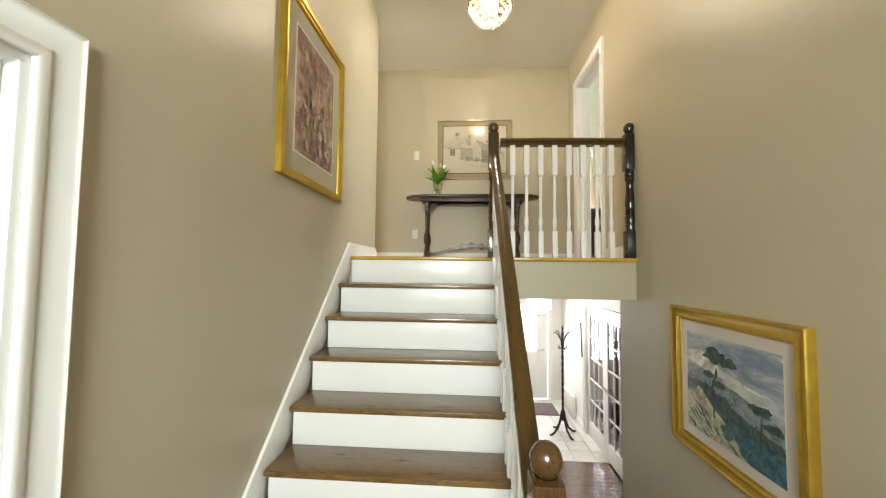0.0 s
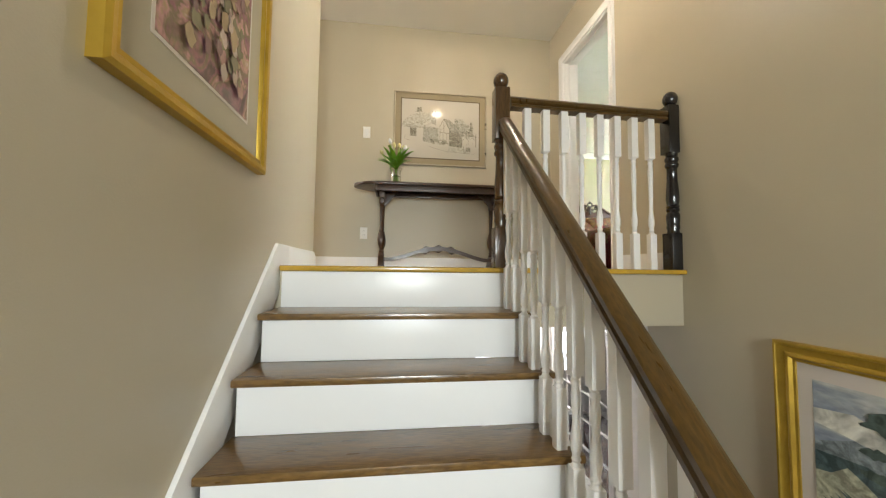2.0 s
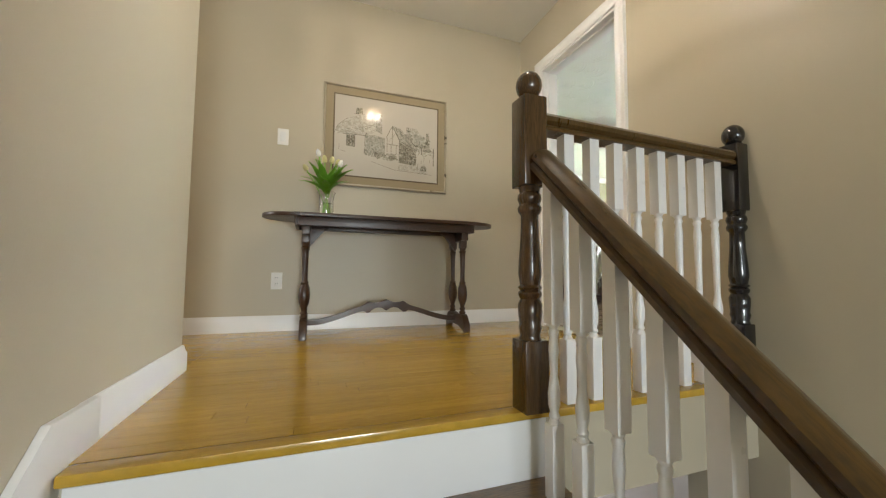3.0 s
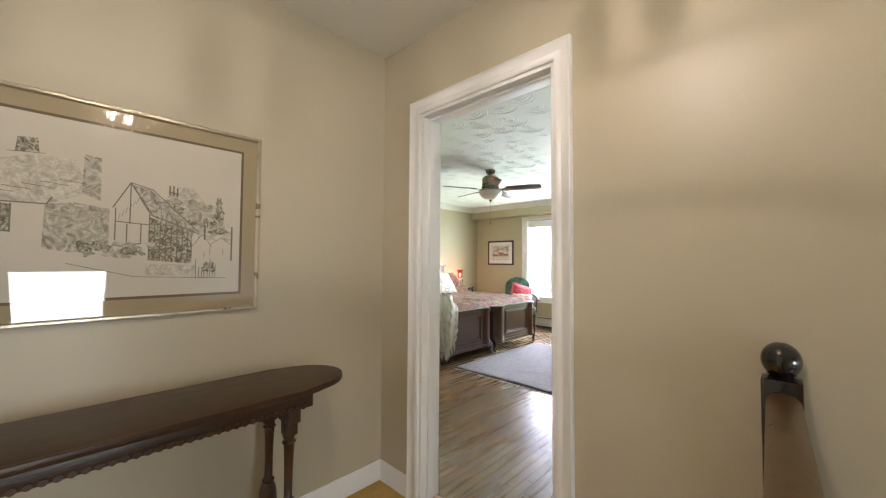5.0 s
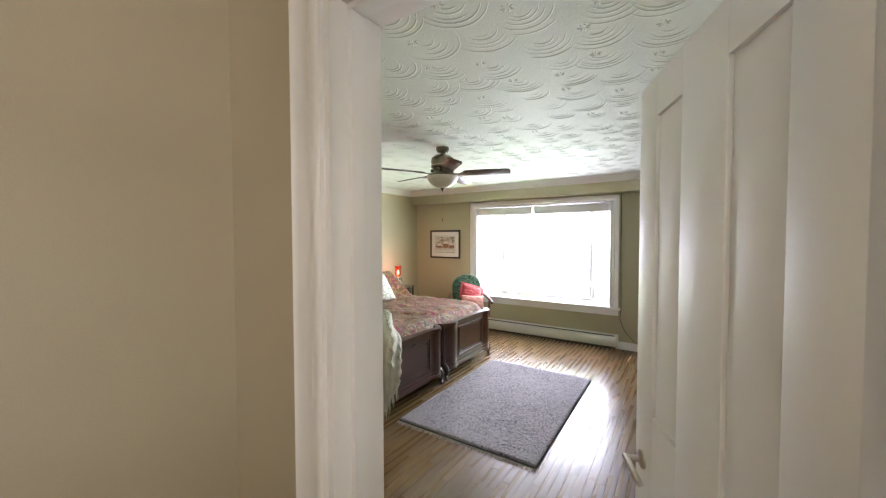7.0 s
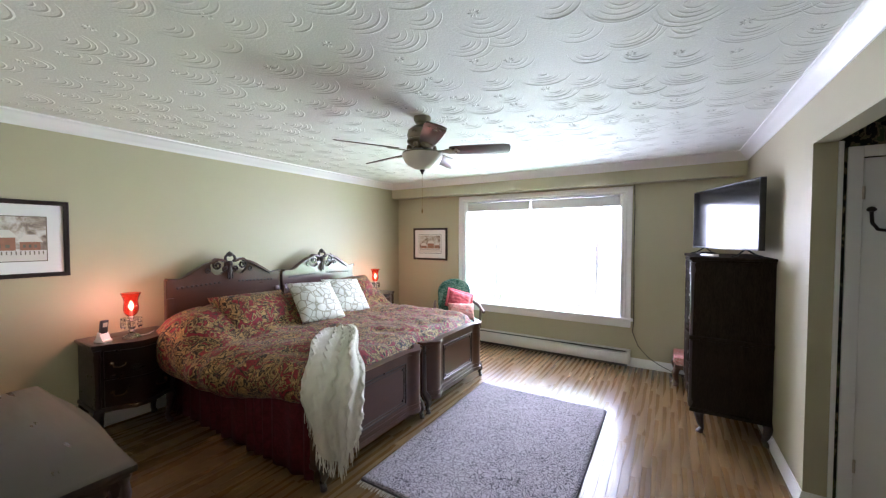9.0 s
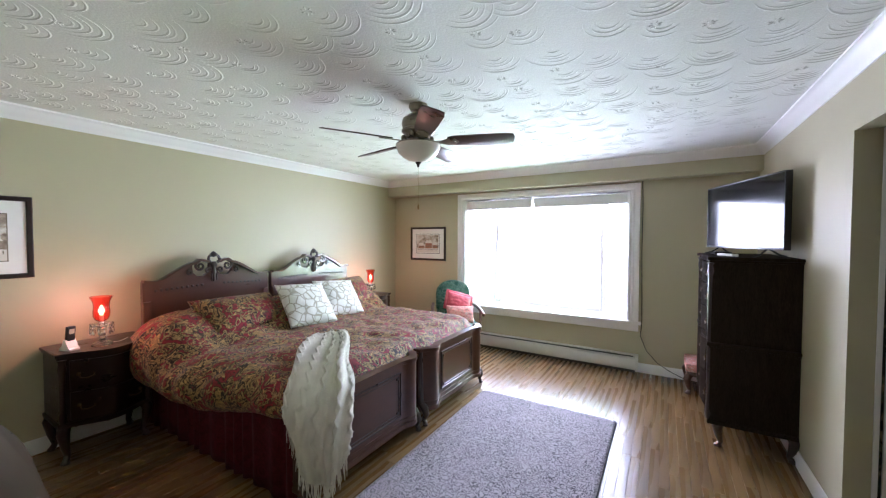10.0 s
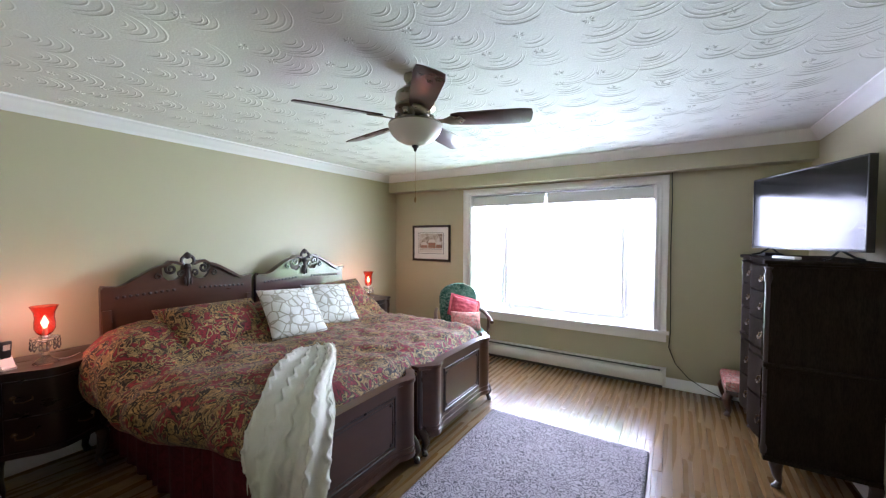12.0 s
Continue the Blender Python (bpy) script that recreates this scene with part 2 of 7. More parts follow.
TREAD_WOOD = material("tread_wood", (0.19, 0.104, 0.027), 0.3, dark=0.55, scale=4, grain=0.6, bump=0.15, bump_scale=24, coat=0.3, stretch=(1, 9, 4), vary=0.08)
HALL_OAK = material("hall_oak", (0.50, 0.30, 0.03), 0.22, dark=0.8, scale=4, grain=0.2, bump=0.08, bump_scale=24, coat=0.35, stretch=(1, 10, 1), vary=0.08)
BED_OAK = material("bedroom_oak", (0.150, 0.086, 0.029), 0.28, dark=0.86, scale=2.5, grain=0.15, bump=0.02, bump_scale=12, coat=0.12, stretch=(0.45, 5.0, 1), vary=0.12)
LOW_OAK = material("entry_oak", (0.16, 0.075, 0.035), 0.2, dark=0.7, scale=4, grain=0.5, bump=0.1, bump_scale=24, coat=0.4, stretch=(8, 1, 1), vary=0.1)
SEAM = material("floor_seam", (0.05, 0.03, 0.015), 0.8)
STONE = material("entry_tile", (0.60, 0.58, 0.54), 0.35, dark=0.8, scale=3, bump=0.1, vary=0.06)
TABLE_WOOD = material("table_wood", (0.050, 0.020, 0.006), 0.36, dark=0.55, scale=5, grain=0.5, bump=0.12, bump_scale=28, coat=0.06, stretch=(1.5, 8, 8))
MAHOGANY = material("mahogany", (0.060, 0.020, 0.008), 0.31, dark=0.75, scale=3, grain=0.14, bump=0.03, bump_scale=24, coat=0.2, stretch=(1.5, 8, 8))
CARVING = material("carved_mahogany", (0.022, 0.010, 0.008), 0.3, dark=0.6, scale=12, bump=0.4, bump_scale=70, coat=0.4)
EBONY = material("dark_chest_wood", (0.024, 0.017, 0.012), 0.5, dark=0.6, scale=4, grain=0.4, bump=0.12, bump_scale=24, coat=0.0, stretch=(8, 8, 1.5), spec=0.004)
# mahogany copy, its colour darkened for the dim side of the bedroom
DEEP_WOOD = material("dimmed_mahogany", (0.014, 0.006, 0.004), 0.3, dark=0.75, scale=3, grain=0.15, bump=0.03, bump_scale=24, coat=0.05, stretch=(1.5, 8, 8))
GOLD = material("gold_leaf", (0.55, 0.36, 0.05), 0.34, 0.75, dark=0.72, scale=14, bump=0.25, bump_scale=90)
PALE_GOLD = material("champagne_frame", (0.42, 0.36, 0.26), 0.3, 0.6, dark=0.75, scale=14, bump=0.2, bump_scale=90)
BLACK_WOOD = material("black_frame", (0.018, 0.010, 0.009), 0.35, dark=0.7, scale=10, bump=0.15)
MAT_CREAM = material("cream_mount", (0.66, 0.60, 0.54), 0.8, dark=0.97, bump=0.1, bump_scale=300)
MAT_TAUPE = material("taupe_mount", (0.33, 0.26, 0.15), 0.8, dark=0.95, bump=0.1, bump_scale=300)
MAT_UMBER = material("umber_mount", (0.13, 0.095, 0.05), 0.8, dark=0.95, bump=0.1, bump_scale=300)
MAT_SAGE = material("sage_mount", (0.42, 0.38, 0.28), 0.8, dark=0.95, bump=0.1, bump_scale=300)
MAT_WHITE = material("white_mount", (0.78, 0.78, 0.76), 0.8, dark=0.97, bump=0.1, bump_scale=300)
PLASTIC = material("white_plastic", (0.78, 0.76, 0.72), 0.35, dark=0.98)
# near-black colour that stands for the shade inside slots and gaps
SLOT = material("slot_shade", (0.03, 0.03, 0.03), 0.5)
NICKEL = material("brushed_nickel", (0.55, 0.50, 0.43), 0.3, 0.95, dark=0.85, scale=20)
BRASS = material("aged_brass", (0.26, 0.18, 0.075), 0.35, 0.9, dark=0.7, scale=20)
# brass colour darkened so the pulls sink into the dimness
DARK_BRASS = material("dimmed_brass", (0.10, 0.065, 0.028), 0.42, 0.85, dark=0.7, scale=20)
IRON = material("dark_iron", (0.03, 0.02, 0.02), 0.45, 0.5, dark=0.7, scale=20, bump=0.2)
PEWTER = material("antique_pewter", (0.24, 0.21, 0.15), 0.3, 0.9, dark=0.75, scale=20)
FAN_BLADE = material("fan_blade_wood", (0.055, 0.018, 0.015), 0.3, dark=0.8, scale=4, grain=0.08, bump_scale=24, coat=0.3)
FROST = material("frosted_bowl", (0.72, 0.68, 0.60), 0.35, dark=0.93, scale=8)
HEATER = material("heater_enamel", (0.72, 0.70, 0.64), 0.35, dark=0.96, scale=5)
CABLE = material("black_cable", (0.015, 0.013, 0.012), 0.5)
SCREEN = material("tv_screen", (0.006, 0.006, 0.007), 0.11, dark=0.95, spec=0.4)
TV_CASE = material("tv_case", (0.012, 0.012, 0.013), 0.3, dark=0.9)
GLASS = glassy("clear_glass")
RED_GLASS = glassy("ruby_glass", (1.0, 0.24, 0.14), 0.12)
CRYSTAL = glassy("cut_crystal", (1, 0.99, 0.97), 0.03, 1.45)
LIT_CRYSTAL = glassy("lit_crystal", (1, 0.99, 0.96), 0.28, 1.4)
WATER = glassy("vase_water", (0.93, 1, 0.9), 0.0, 1.33)
LEAF = material("tulip_leaf", (0.22, 0.48, 0.04), 0.4, dark=0.6, scale=14, bump=0.15)
PETAL = material("tulip_petal", (0.55, 0.50, 0.22), 0.5, dark=0.7, scale=20)
SKIRT = pattern("maroon_skirt", [(0.3, (0.060, 0.006, 0.010)), (0.7, (0.10, 0.010, 0.018))], 9, rough=0.9, bump=0.3)
THROW = material("cream_knit", (0.56, 0.54, 0.46), 0.95, dark=0.82, scale=9, bump=0.9, bump_scale=200, sheen=0.1)
DUVET = damask("damask_duvet")
CUSHION = pattern("ivory_cushion", [(0.0, (0.36, 0.34, 0.28)), (0.045, (0.40, 0.38, 0.32)), (0.075, (0.68, 0.67, 0.63)), (1.0, (0.76, 0.75, 0.71))], 13, "cells", rough=0.85, bump=0.3)
GREEN_FABRIC = pattern("green_chair_fabric", [(0.40, (0.018, 0.075, 0.055)), (0.50, (0.035, 0.13, 0.10)), (0.53, (0.26, 0.37, 0.30)), (0.57, (0.24, 0.34, 0.27)), (0.60, (0.025, 0.10, 0.075))], 17, rough=0.9, distort=3)
PINK = pattern("pink_satin", [(0.35, (0.42, 0.05, 0.075)), (0.65, (0.55, 0.11, 0.13))], 10, rough=0.5)
PINK_FLORAL = pattern("pink_floral", [(0.38, (0.60, 0.45, 0.38)), (0.48, (0.62, 0.14, 0.14)), (0.56, (0.50, 0.40, 0.33)), (0.62, (0.30, 0.09, 0.09))], 16, rough=0.85)
RUG = scrollwork("grey_rug")
RUG_EDGE = material("rug_binding", (0.045, 0.04, 0.05), 0.95, dark=0.8, scale=30, bump=0.5)
FRINGE = material("rug_fringe", (0.64, 0.61, 0.57), 0.95, dark=0.85, scale=30, bump=0.4)
MAT_DARK = pattern("entry_mat_weave", [(0.4, (0.10, 0.07, 0.075)), (0.6, (0.20, 0.15, 0.15))], 20, rough=0.95)
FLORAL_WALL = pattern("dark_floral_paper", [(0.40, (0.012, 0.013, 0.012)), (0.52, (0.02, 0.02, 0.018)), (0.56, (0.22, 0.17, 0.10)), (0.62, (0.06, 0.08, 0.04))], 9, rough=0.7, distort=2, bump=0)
GRASS = pattern("lawn", [(0.35, (0.05, 0.12, 0.018)), (0.65, (0.10, 0.20, 0.035))], 2.0, rough=0.95, bump=0.4)
SHADE_CLOTH = material("blind_cloth", (0.74, 0.74, 0.72), 0.85, dark=0.97, bump=0.2, bump_scale=300)


# ---- mesh helpers ----
def box(bm, x0, x1, y0, y1, z0, z1, bevel=0.0, m=None):
    """A box with slightly rounded edges."""
    vs = [bm.verts.new(v) for v in ((x0, y0, z0), (x1, y0, z0), (x1, y1, z0), (x0, y1, z0), (x0, y0, z1), (x1, y0, z1), (x1, y1, z1), (x0, y1, z1))]
    fs = [bm.faces.new([vs[i] for i in q]) for q in ((3, 2, 1, 0), (4, 5, 6, 7), (0, 1, 5, 4), (1, 2, 6, 5), (2, 3, 7, 6), (3, 0, 4, 7))]
    if m is not None:
        bmesh.ops.transform(bm, matrix=m, verts=vs)
    if bevel:
        edges = list({e for f in fs for e in f.edges})
        bmesh.ops.bevel(bm, geom=edges, offset=bevel, segments=2, profile=0.6, affect="EDGES", clamp_overlap=True)
    return bm


def lathe(bm, profile, at=(0, 0, 0), segs=20, m=None, flute=0.0, flutes=0):
    """A turned solid: profile of (radius, height)."""
    rings = []
    for r, z in profile:
        ring = []
        for i in range(segs):
            a = 2 * math.pi * i / segs
            k = max(r, 0.0004) * (1 + flute * math.cos(a * flutes))
            v = Vector((k * math.cos(a), k * math.sin(a), z))
            v = m @ v if m is not None else v + Vector(at)
            ring.append(bm.verts.new(v))
        rings.append(ring)
    for a, b in zip(rings, rings[1:]):
        for i in range(segs):
            j = (i + 1) % segs
            bm.faces.new((a[i], a[j], b[j], b[i]))
    bm.faces.new(rings[0][::-1])
    bm.faces.new(rings[-1])
    return bm


def prism(bm, outline, m, depth, bevel=0.0):
    """An outline in the plane of m's x and y, given a depth along its z."""
    lo = [bm.verts.new(m @ Vector((x, y, 0))) for x, y in outline]
    hi = [bm.verts.new(m @ Vector((x, y, depth))) for x, y in outline]
    n = len(lo)
    fs = [bm.faces.new(lo[::-1]), bm.faces.new(hi)]
    for i in range(n):
        fs.append(bm.faces.new((lo[i], lo[(i + 1) % n], hi[(i + 1) % n], hi[i])))
    if bevel:
        edges = list({e for f in fs[:2] for e in f.edges})
        bmesh.ops.bevel(bm, geom=edges, offset=bevel, segments=2, profile=0.6, affect="EDGES", clamp_overlap=True)
    bmesh.ops.recalc_face_normals(bm, faces=bm.faces[:])
    return bm


def sweep(bm, points, section, closed=False, up=Vector((0, 0, 1)), scales=None):
    """A section (across, up) carried along points."""
    pts = [Vector(p) for p in points]
    n, rings = len(pts), []
    for i, p in enumerate(pts):
        a = pts[i - 1] if (closed or i > 0) else p
        b = pts[(i + 1) % n] if (closed or i < n - 1) else p
        d1, d2 = (p - a), (b - p)
        d1 = d1.normalized() if d1.length else d2.normalized()
        d2 = d2.normalized() if d2.length else d1
        d = (d1 + d2).normalized()
        side = d.cross(up)
        side = side.normalized() if side.length > 1e-5 else Vector((1, 0, 0))
        lift = side.cross(d).normalized()
        k = 1 / max(0.5, d.dot(d2))
        s = scales[i] if scales else 1.0
        rings.append([bm.verts.new(p + side * (u * k * s) + lift * (v * s)) for u, v in section])
    m = len(section)
    pairs = list(zip(rings, rings[1:])) + ([(rings[-1], rings[0])] if closed else [])
    for a, b in pairs:
        for j in range(m):
            bm.faces.new((a[j], a[(j + 1) % m], b[(j + 1) % m], b[j]))
    if not closed:
        bm.faces.new(rings[0][::-1])
        bm.faces.new(rings[-1])
    bmesh.ops.recalc_face_normals(bm, faces=bm.faces[:])
    return bm


def ring_section(r, n=8):
    return [(r * math.cos(2 * math.pi * i / n), r * math.sin(2 * math.pi * i / n)) for i in range(n)]


def sheet(bm, nu, nv, fn, thick=0.0):
    """A grid of nu x nv cells by fn(u, v), closed to a thickness along its normal when asked."""
    g = [[bm.verts.new(fn(i / nu, j / nv)) for j in range(nv + 1)] for i in range(nu + 1)]
    fs = [bm.faces.new((g[i][j], g[i + 1][j], g[i + 1][j + 1], g[i][j + 1])) for i in range(nu) for j in range(nv)]
    if thick:
        bmesh.ops.recalc_face_normals(bm, faces=fs)
        bmesh.ops.solidify(bm, geom=fs, thickness=thick)
    return bm


def mesh_of(name, bm, mat, sharp=38):
    me = bpy.data.meshes.new(name)
    bm.to_mesh(me)
    bm.free()
    me.materials.append(mat)
    me.polygons.foreach_set("use_smooth", [True] * len(me.polygons))
    me.set_sharp_from_angle(angle=radians(sharp))
    return me


def part(name, bm, mat, parent, label="", sharp=38, at=None):
    ob = new(name, mesh_of(name, bm, mat, sharp))
    ob.parent = parent
    if at is not None:
        ob.matrix_basis = at
    return tagged(ob, label)


def thing(name, at, label, category, group="", turn=0.0):
    ob = new(name)
    ob.empty_display_size = 0.1
    ob.matrix_basis = pose(*at, 0, 0, turn)
    return tagged(ob, label, category, group)


def single(name, bm, mat, label, category, group="", kind="", sharp=38):
    return tagged(new(name, mesh_of(name, bm, mat, sharp)), label, category, group, kind)


def structure(name, bm, mat, label, category):
    return single(name, bm, mat, label, category, kind="structure")


def solid_wall(name, span, holes, mat, label, category="wall"):
    """A wall, floor or ceiling block with holes cut through; span and holes are (x0, x1, y0, y1, z0, z1)."""
    cuts = [sorted({span[2 * a], span[2 * a + 1], *[min(max(h[2 * a + s], span[2 * a]), span[2 * a + 1]) for h in holes for s in (0, 1)]}) for a in range(3)]
    n = [len(c) - 1 for c in cuts]

    def full(i, j, k):
        if not (0 <= i < n[0] and 0 <= j < n[1] and 0 <= k < n[2]):
            return False
        c = [(cuts[a][q] + cuts[a][q + 1]) / 2 for a, q in enumerate((i, j, k))]
        return not any(all(h[2 * a] < c[a] < h[2 * a + 1] for a in range(3)) for h in holes)

    bm, cache = bmesh.new(), {}

    def vert(i, j, k):
        if (i, j, k) not in cache:
            cache[i, j, k] = bm.verts.new((cuts[0][i], cuts[1][j], cuts[2][k]))
        return cache[i, j, k]

    for i in range(n[0]):
        for j in range(n[1]):
            for k in range(n[2]):
                if not full(i, j, k):
                    continue
                for (di, dj, dk), q in (((-1, 0, 0), ((0, 0, 0), (0, 0, 1), (0, 1, 1), (0, 1, 0))), ((1, 0, 0), ((1, 0, 0), (1, 1, 0), (1, 1, 1), (1, 0, 1))), ((0, -1, 0), ((0, 0, 0), (1, 0, 0), (1, 0, 1), (0, 0, 1))), ((0, 1, 0), ((0, 1, 0), (0, 1, 1), (1, 1, 1), (1, 1, 0))), ((0, 0, -1), ((0, 0, 0), (0, 1, 0), (1, 1, 0), (1, 0, 0))), ((0, 0, 1), ((0, 0, 1), (1, 0, 1), (1, 1, 1), (0, 1, 1)))):
                    if not full(i + di, j + dj, k + dk):
                        bm.faces.new([vert(i + a, j + b, k + c) for a, b, c in q])
    return structure(name, bm, mat, label, category)


def run_trim(name, points, section, mat, label, category="trim", closed=False):
    """A moulding along a line on the floor or ceiling; section is (out, up) to the line's right."""
    return structure(name, sweep(bmesh.new(), points, section, closed), mat, label, category)


BASE_SECTION = [(0.0, 0.0), (0.0, 0.105), (0.006, 0.105), (0.010, 0.085), (0.016, 0.072), (0.016, 0.0)]
CROWN_SECTION = [(0.0, 0.0), (0.0, -0.095), (0.008, -0.095), (0.014, -0.082), (0.030, -0.068), (0.055, -0.030), (0.070, -0.018), (0.078, -0.012), (0.078, 0.0)]

# ---- large structure ----
LX = -2.175          # stair wall
WX, HY, CY = 5.17, 3.40, -1.18   # window wall, headboard wall, chest wall
D0, D1, DTOP = -1.087, -0.325, 2.03   # bedroom doorway
W0, W1, WZ0, WZ1 = -0.06, 2.13, 0.58, 2.08   # bay window opening
AX0, AX1, ATOP = 1.75, 3.07, 2.07    # opening to the closet passage

structure("ground", box(bmesh.new(), -400, 400, -400, 400, -3.4, -3.2), GRASS, "green lawn round the house reaching the horizon", "ground")
solid_wall("wall_door", (0.0, 0.12, -6.3, 3.4, LOW_CEIL, 2.6), [(-1, 1, D0, D1, 0.0, DTOP)], HALL_PAINT, "beige painted wall with the bedroom doorway")
solid_wall("wall_stair_lower", (0.0, 0.12, -6.3, -1.45, LOW, LOW_CEIL), [], HALL_PAINT, "beige painted stairwell wall below the landing")
solid_wall("wall_hall_end", (-5.6, 0.0, 0.0, 0.12, 0.0, 2.6), [], HALL_PAINT, "beige painted end wall of the upper hall")
solid_wall("wall_stair", (LX - 0.13, LX, -6.3, -0.97, LOW, 2.6), [(-9, 9, -4.68, -3.86, LAND, 0.355)], HALL_PAINT, "beige painted stair wall with a doorway at the landing")
solid_wall("wall_corridor", (-5.6, LX - 0.13, -1.09, -0.97, 0.0, 2.6), [], HALL_PAINT, "beige painted corridor wall of the upper hall")
solid_wall("wall_corridor_end", (-5.5, -5.38, -0.97, 0.0, 0.0, 2.6), [(-9, 0, -0.9, -0.07, 0.8, 2.1)], HALL_PAINT, "beige corridor end wall with a window")
# the window hole is assumed, to let the stairwell fill in
solid_wall("wall_landing_back", (LX - 0.13, 0.12, -6.42, -6.3, LOW, 2.6), [(-1.95, -0.8, -7, -6, -0.15, 1.15)], HALL_PAINT, "beige painted wall behind the landing with an added, unseen window opening")
solid_wall("ceiling_hall", (-5.6, 0.12, -6.42, 0.12, HALL_CEIL, 2.62), [], CEIL_PAINT, "smooth cream painted hall ceiling", "ceiling")
solid_wall("landing_slab", (-5.6, 0.0, -1.748, 0.0, LOW_CEIL, -0.022), [(-9, LX, -1.8, -0.97, -1, 1)], HALL_PAINT, "beige plastered edge of the upper landing", "floor slab")
solid_wall("floor_landing", (LX - 0.13, -0.0, -6.3, -3.52, LAND - 0.25, LAND), [], TREAD_WOOD, "brown oak floor of the half landing", "floor")

# bedroom shell
solid_wall("wall_headboard", (0.0, 5.6, HY, HY + 0.12, -0.3, 2.6), [], BED_PAINT, "olive beige painted wall behind the bed")
solid_wall("wall_window", (WX, WX + 0.14, -1.4, HY, -3.2, 2.6), [(0, 9, W0, W1, WZ0, WZ1)], BED_PAINT, "olive beige painted wall with the bay window")
solid_wall("wall_chest", (0.12, WX, CY - 0.10, CY, -0.3, 2.6), [(AX0, AX1, -9, 9, 0.0, ATOP)], BED_PAINT, "olive beige painted wall with an opening to a passage")
solid_wall("wall_bedroom_door", (0.12, 0.13, CY, HY, 0.0, BED_CEIL), [(-1, 1, D0 - 0.0, D1, 0.0, DTOP)], BED_PAINT, "olive beige bedroom face of the doorway wall")
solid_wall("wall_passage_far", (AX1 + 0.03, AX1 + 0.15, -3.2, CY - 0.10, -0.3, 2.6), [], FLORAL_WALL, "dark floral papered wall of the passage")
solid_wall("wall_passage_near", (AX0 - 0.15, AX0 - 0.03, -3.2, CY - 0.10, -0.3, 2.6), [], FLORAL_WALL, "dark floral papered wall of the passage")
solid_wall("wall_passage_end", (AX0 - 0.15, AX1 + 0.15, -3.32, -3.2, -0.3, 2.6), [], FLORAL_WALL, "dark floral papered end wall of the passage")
solid_wall("bed_subfloor", (0.125, WX, -3.3, HY, -0.3, -0.022), [], SEAM, "dark wooden subfloor under the oak strips", "floor")
solid_wall("soffit", (5.0, WX, CY, HY, 2.185, BED_CEIL), [], BED_PAINT, "beige boxed soffit over the window", "soffit")


def stucco_ceiling():
    """White ceiling with fans of raised arcs and small daisies combed into the plaster."""
    x0, x1, y0, y1, z = 0.12, WX + 0.14, -3.2, HY + 0.1, BED_CEIL
    rng = random.Random(5)
    verts, faces = [(x0, y0, z), (x1, y0, z), (x1, y1, z), (x0, y1, z), (x0, y0, z + 0.15), (x1, y0, z + 0.15), (x1, y1, z + 0.15), (x0, y1, z + 0.15)], [(0, 3, 2, 1), (4, 5, 6, 7), (0, 1, 5, 4), (1, 2, 6, 5), (2, 3, 7, 6), (3, 0, 4, 7)]

    def ridge(pts, w, h):
        n = len(pts)
        at = len(verts)
        for i, (px, py) in enumerate(pts):
            qx, qy = pts[min(i + 1, n - 1)]
            ox, oy = pts[max(i - 1, 0)]
            dx, dy = qx - ox, qy - oy
            d = math.hypot(dx, dy) or 1
            k = math.sin(math.pi * (0.08 + 0.84 * i / (n - 1)))
            nx, ny = -dy / d * w * k, dx / d * w * k
            verts.extend(((px + nx, py + ny, z - 0.0003), (px, py, z - h * k), (px - nx, py - ny, z - 0.0003)))
        for i in range(n - 1):
            a = at + 3 * i
            faces.extend(((a, a + 1, a + 4, a + 3), (a + 1, a + 2, a + 5, a + 4)))

    step = 0.235
    for i in range(int((x1 - x0) / step)):
        for j in range(int((y1 - CY) / step) + 1):
            cx = x0 + (i + 0.5 + 0.5 * (j % 2)) * step + rng.uniform(-0.05, 0.05)
            cy = CY + (j + 0.5) * step + rng.uniform(-0.05, 0.05)
            if not (x0 + 0.2 < cx < 5.0 and CY + 0.1 < cy < HY - 0.1):
                continue
            turn = 4 + rng.uniform(-18, 18)
            full_fan = rng.random() < 0.75
            for q in range(5 if full_fan else 3):
                r = 0.05 + 0.026 * q + rng.uniform(-0.006, 0.006)
                half = rng.uniform(38, 88)
                pts = [(cx + r * 1.25 * math.cos(radians(turn + half * (s / 6 - 1))), cy + r * math.sin(radians(turn + half * (s / 6 - 1)))) for s in range(13)]
                ridge(pts, rng.uniform(0.005, 0.008), rng.uniform(0.0016, 0.0034))
            if rng.random() < 0.6:
                fx, fy = cx + rng.uniform(-0.03, 0.03), cy + rng.uniform(0.02, 0.05)
                for p in range(7):
                    a = 2 * math.pi * p / 7 + rng.uniform(-0.2, 0.2)
                    ridge([(fx + s * math.cos(a), fy + s * math.sin(a)) for s in (0.008, 0.018, 0.028)], 0.0045, 0.0032)
    me = bpy.data.meshes.new("ceiling_bedroom")
    me.from_pydata(verts, [], faces)
    me.materials.append(STUCCO)
    tagged(new("ceiling_bedroom", me), "white plaster ceiling combed with fans and daisies", "ceiling", kind="structure")


stucco_ceiling()

# lower entry hall
solid_wall("wall_entry_glazed", (0.67, 0.79, -1.45, 3.1, LOW, LOW_CEIL), [(0, 9, 0.06, 1.60, LOW, -0.70)], LOW_PAINT, "white entry wall with a pair of glazed doors")
solid_wall("wall_entry_return", (0.12, 0.67, -1.57, -1.45, LOW, LOW_CEIL), [], LOW_PAINT, "white return wall of the entry hall")
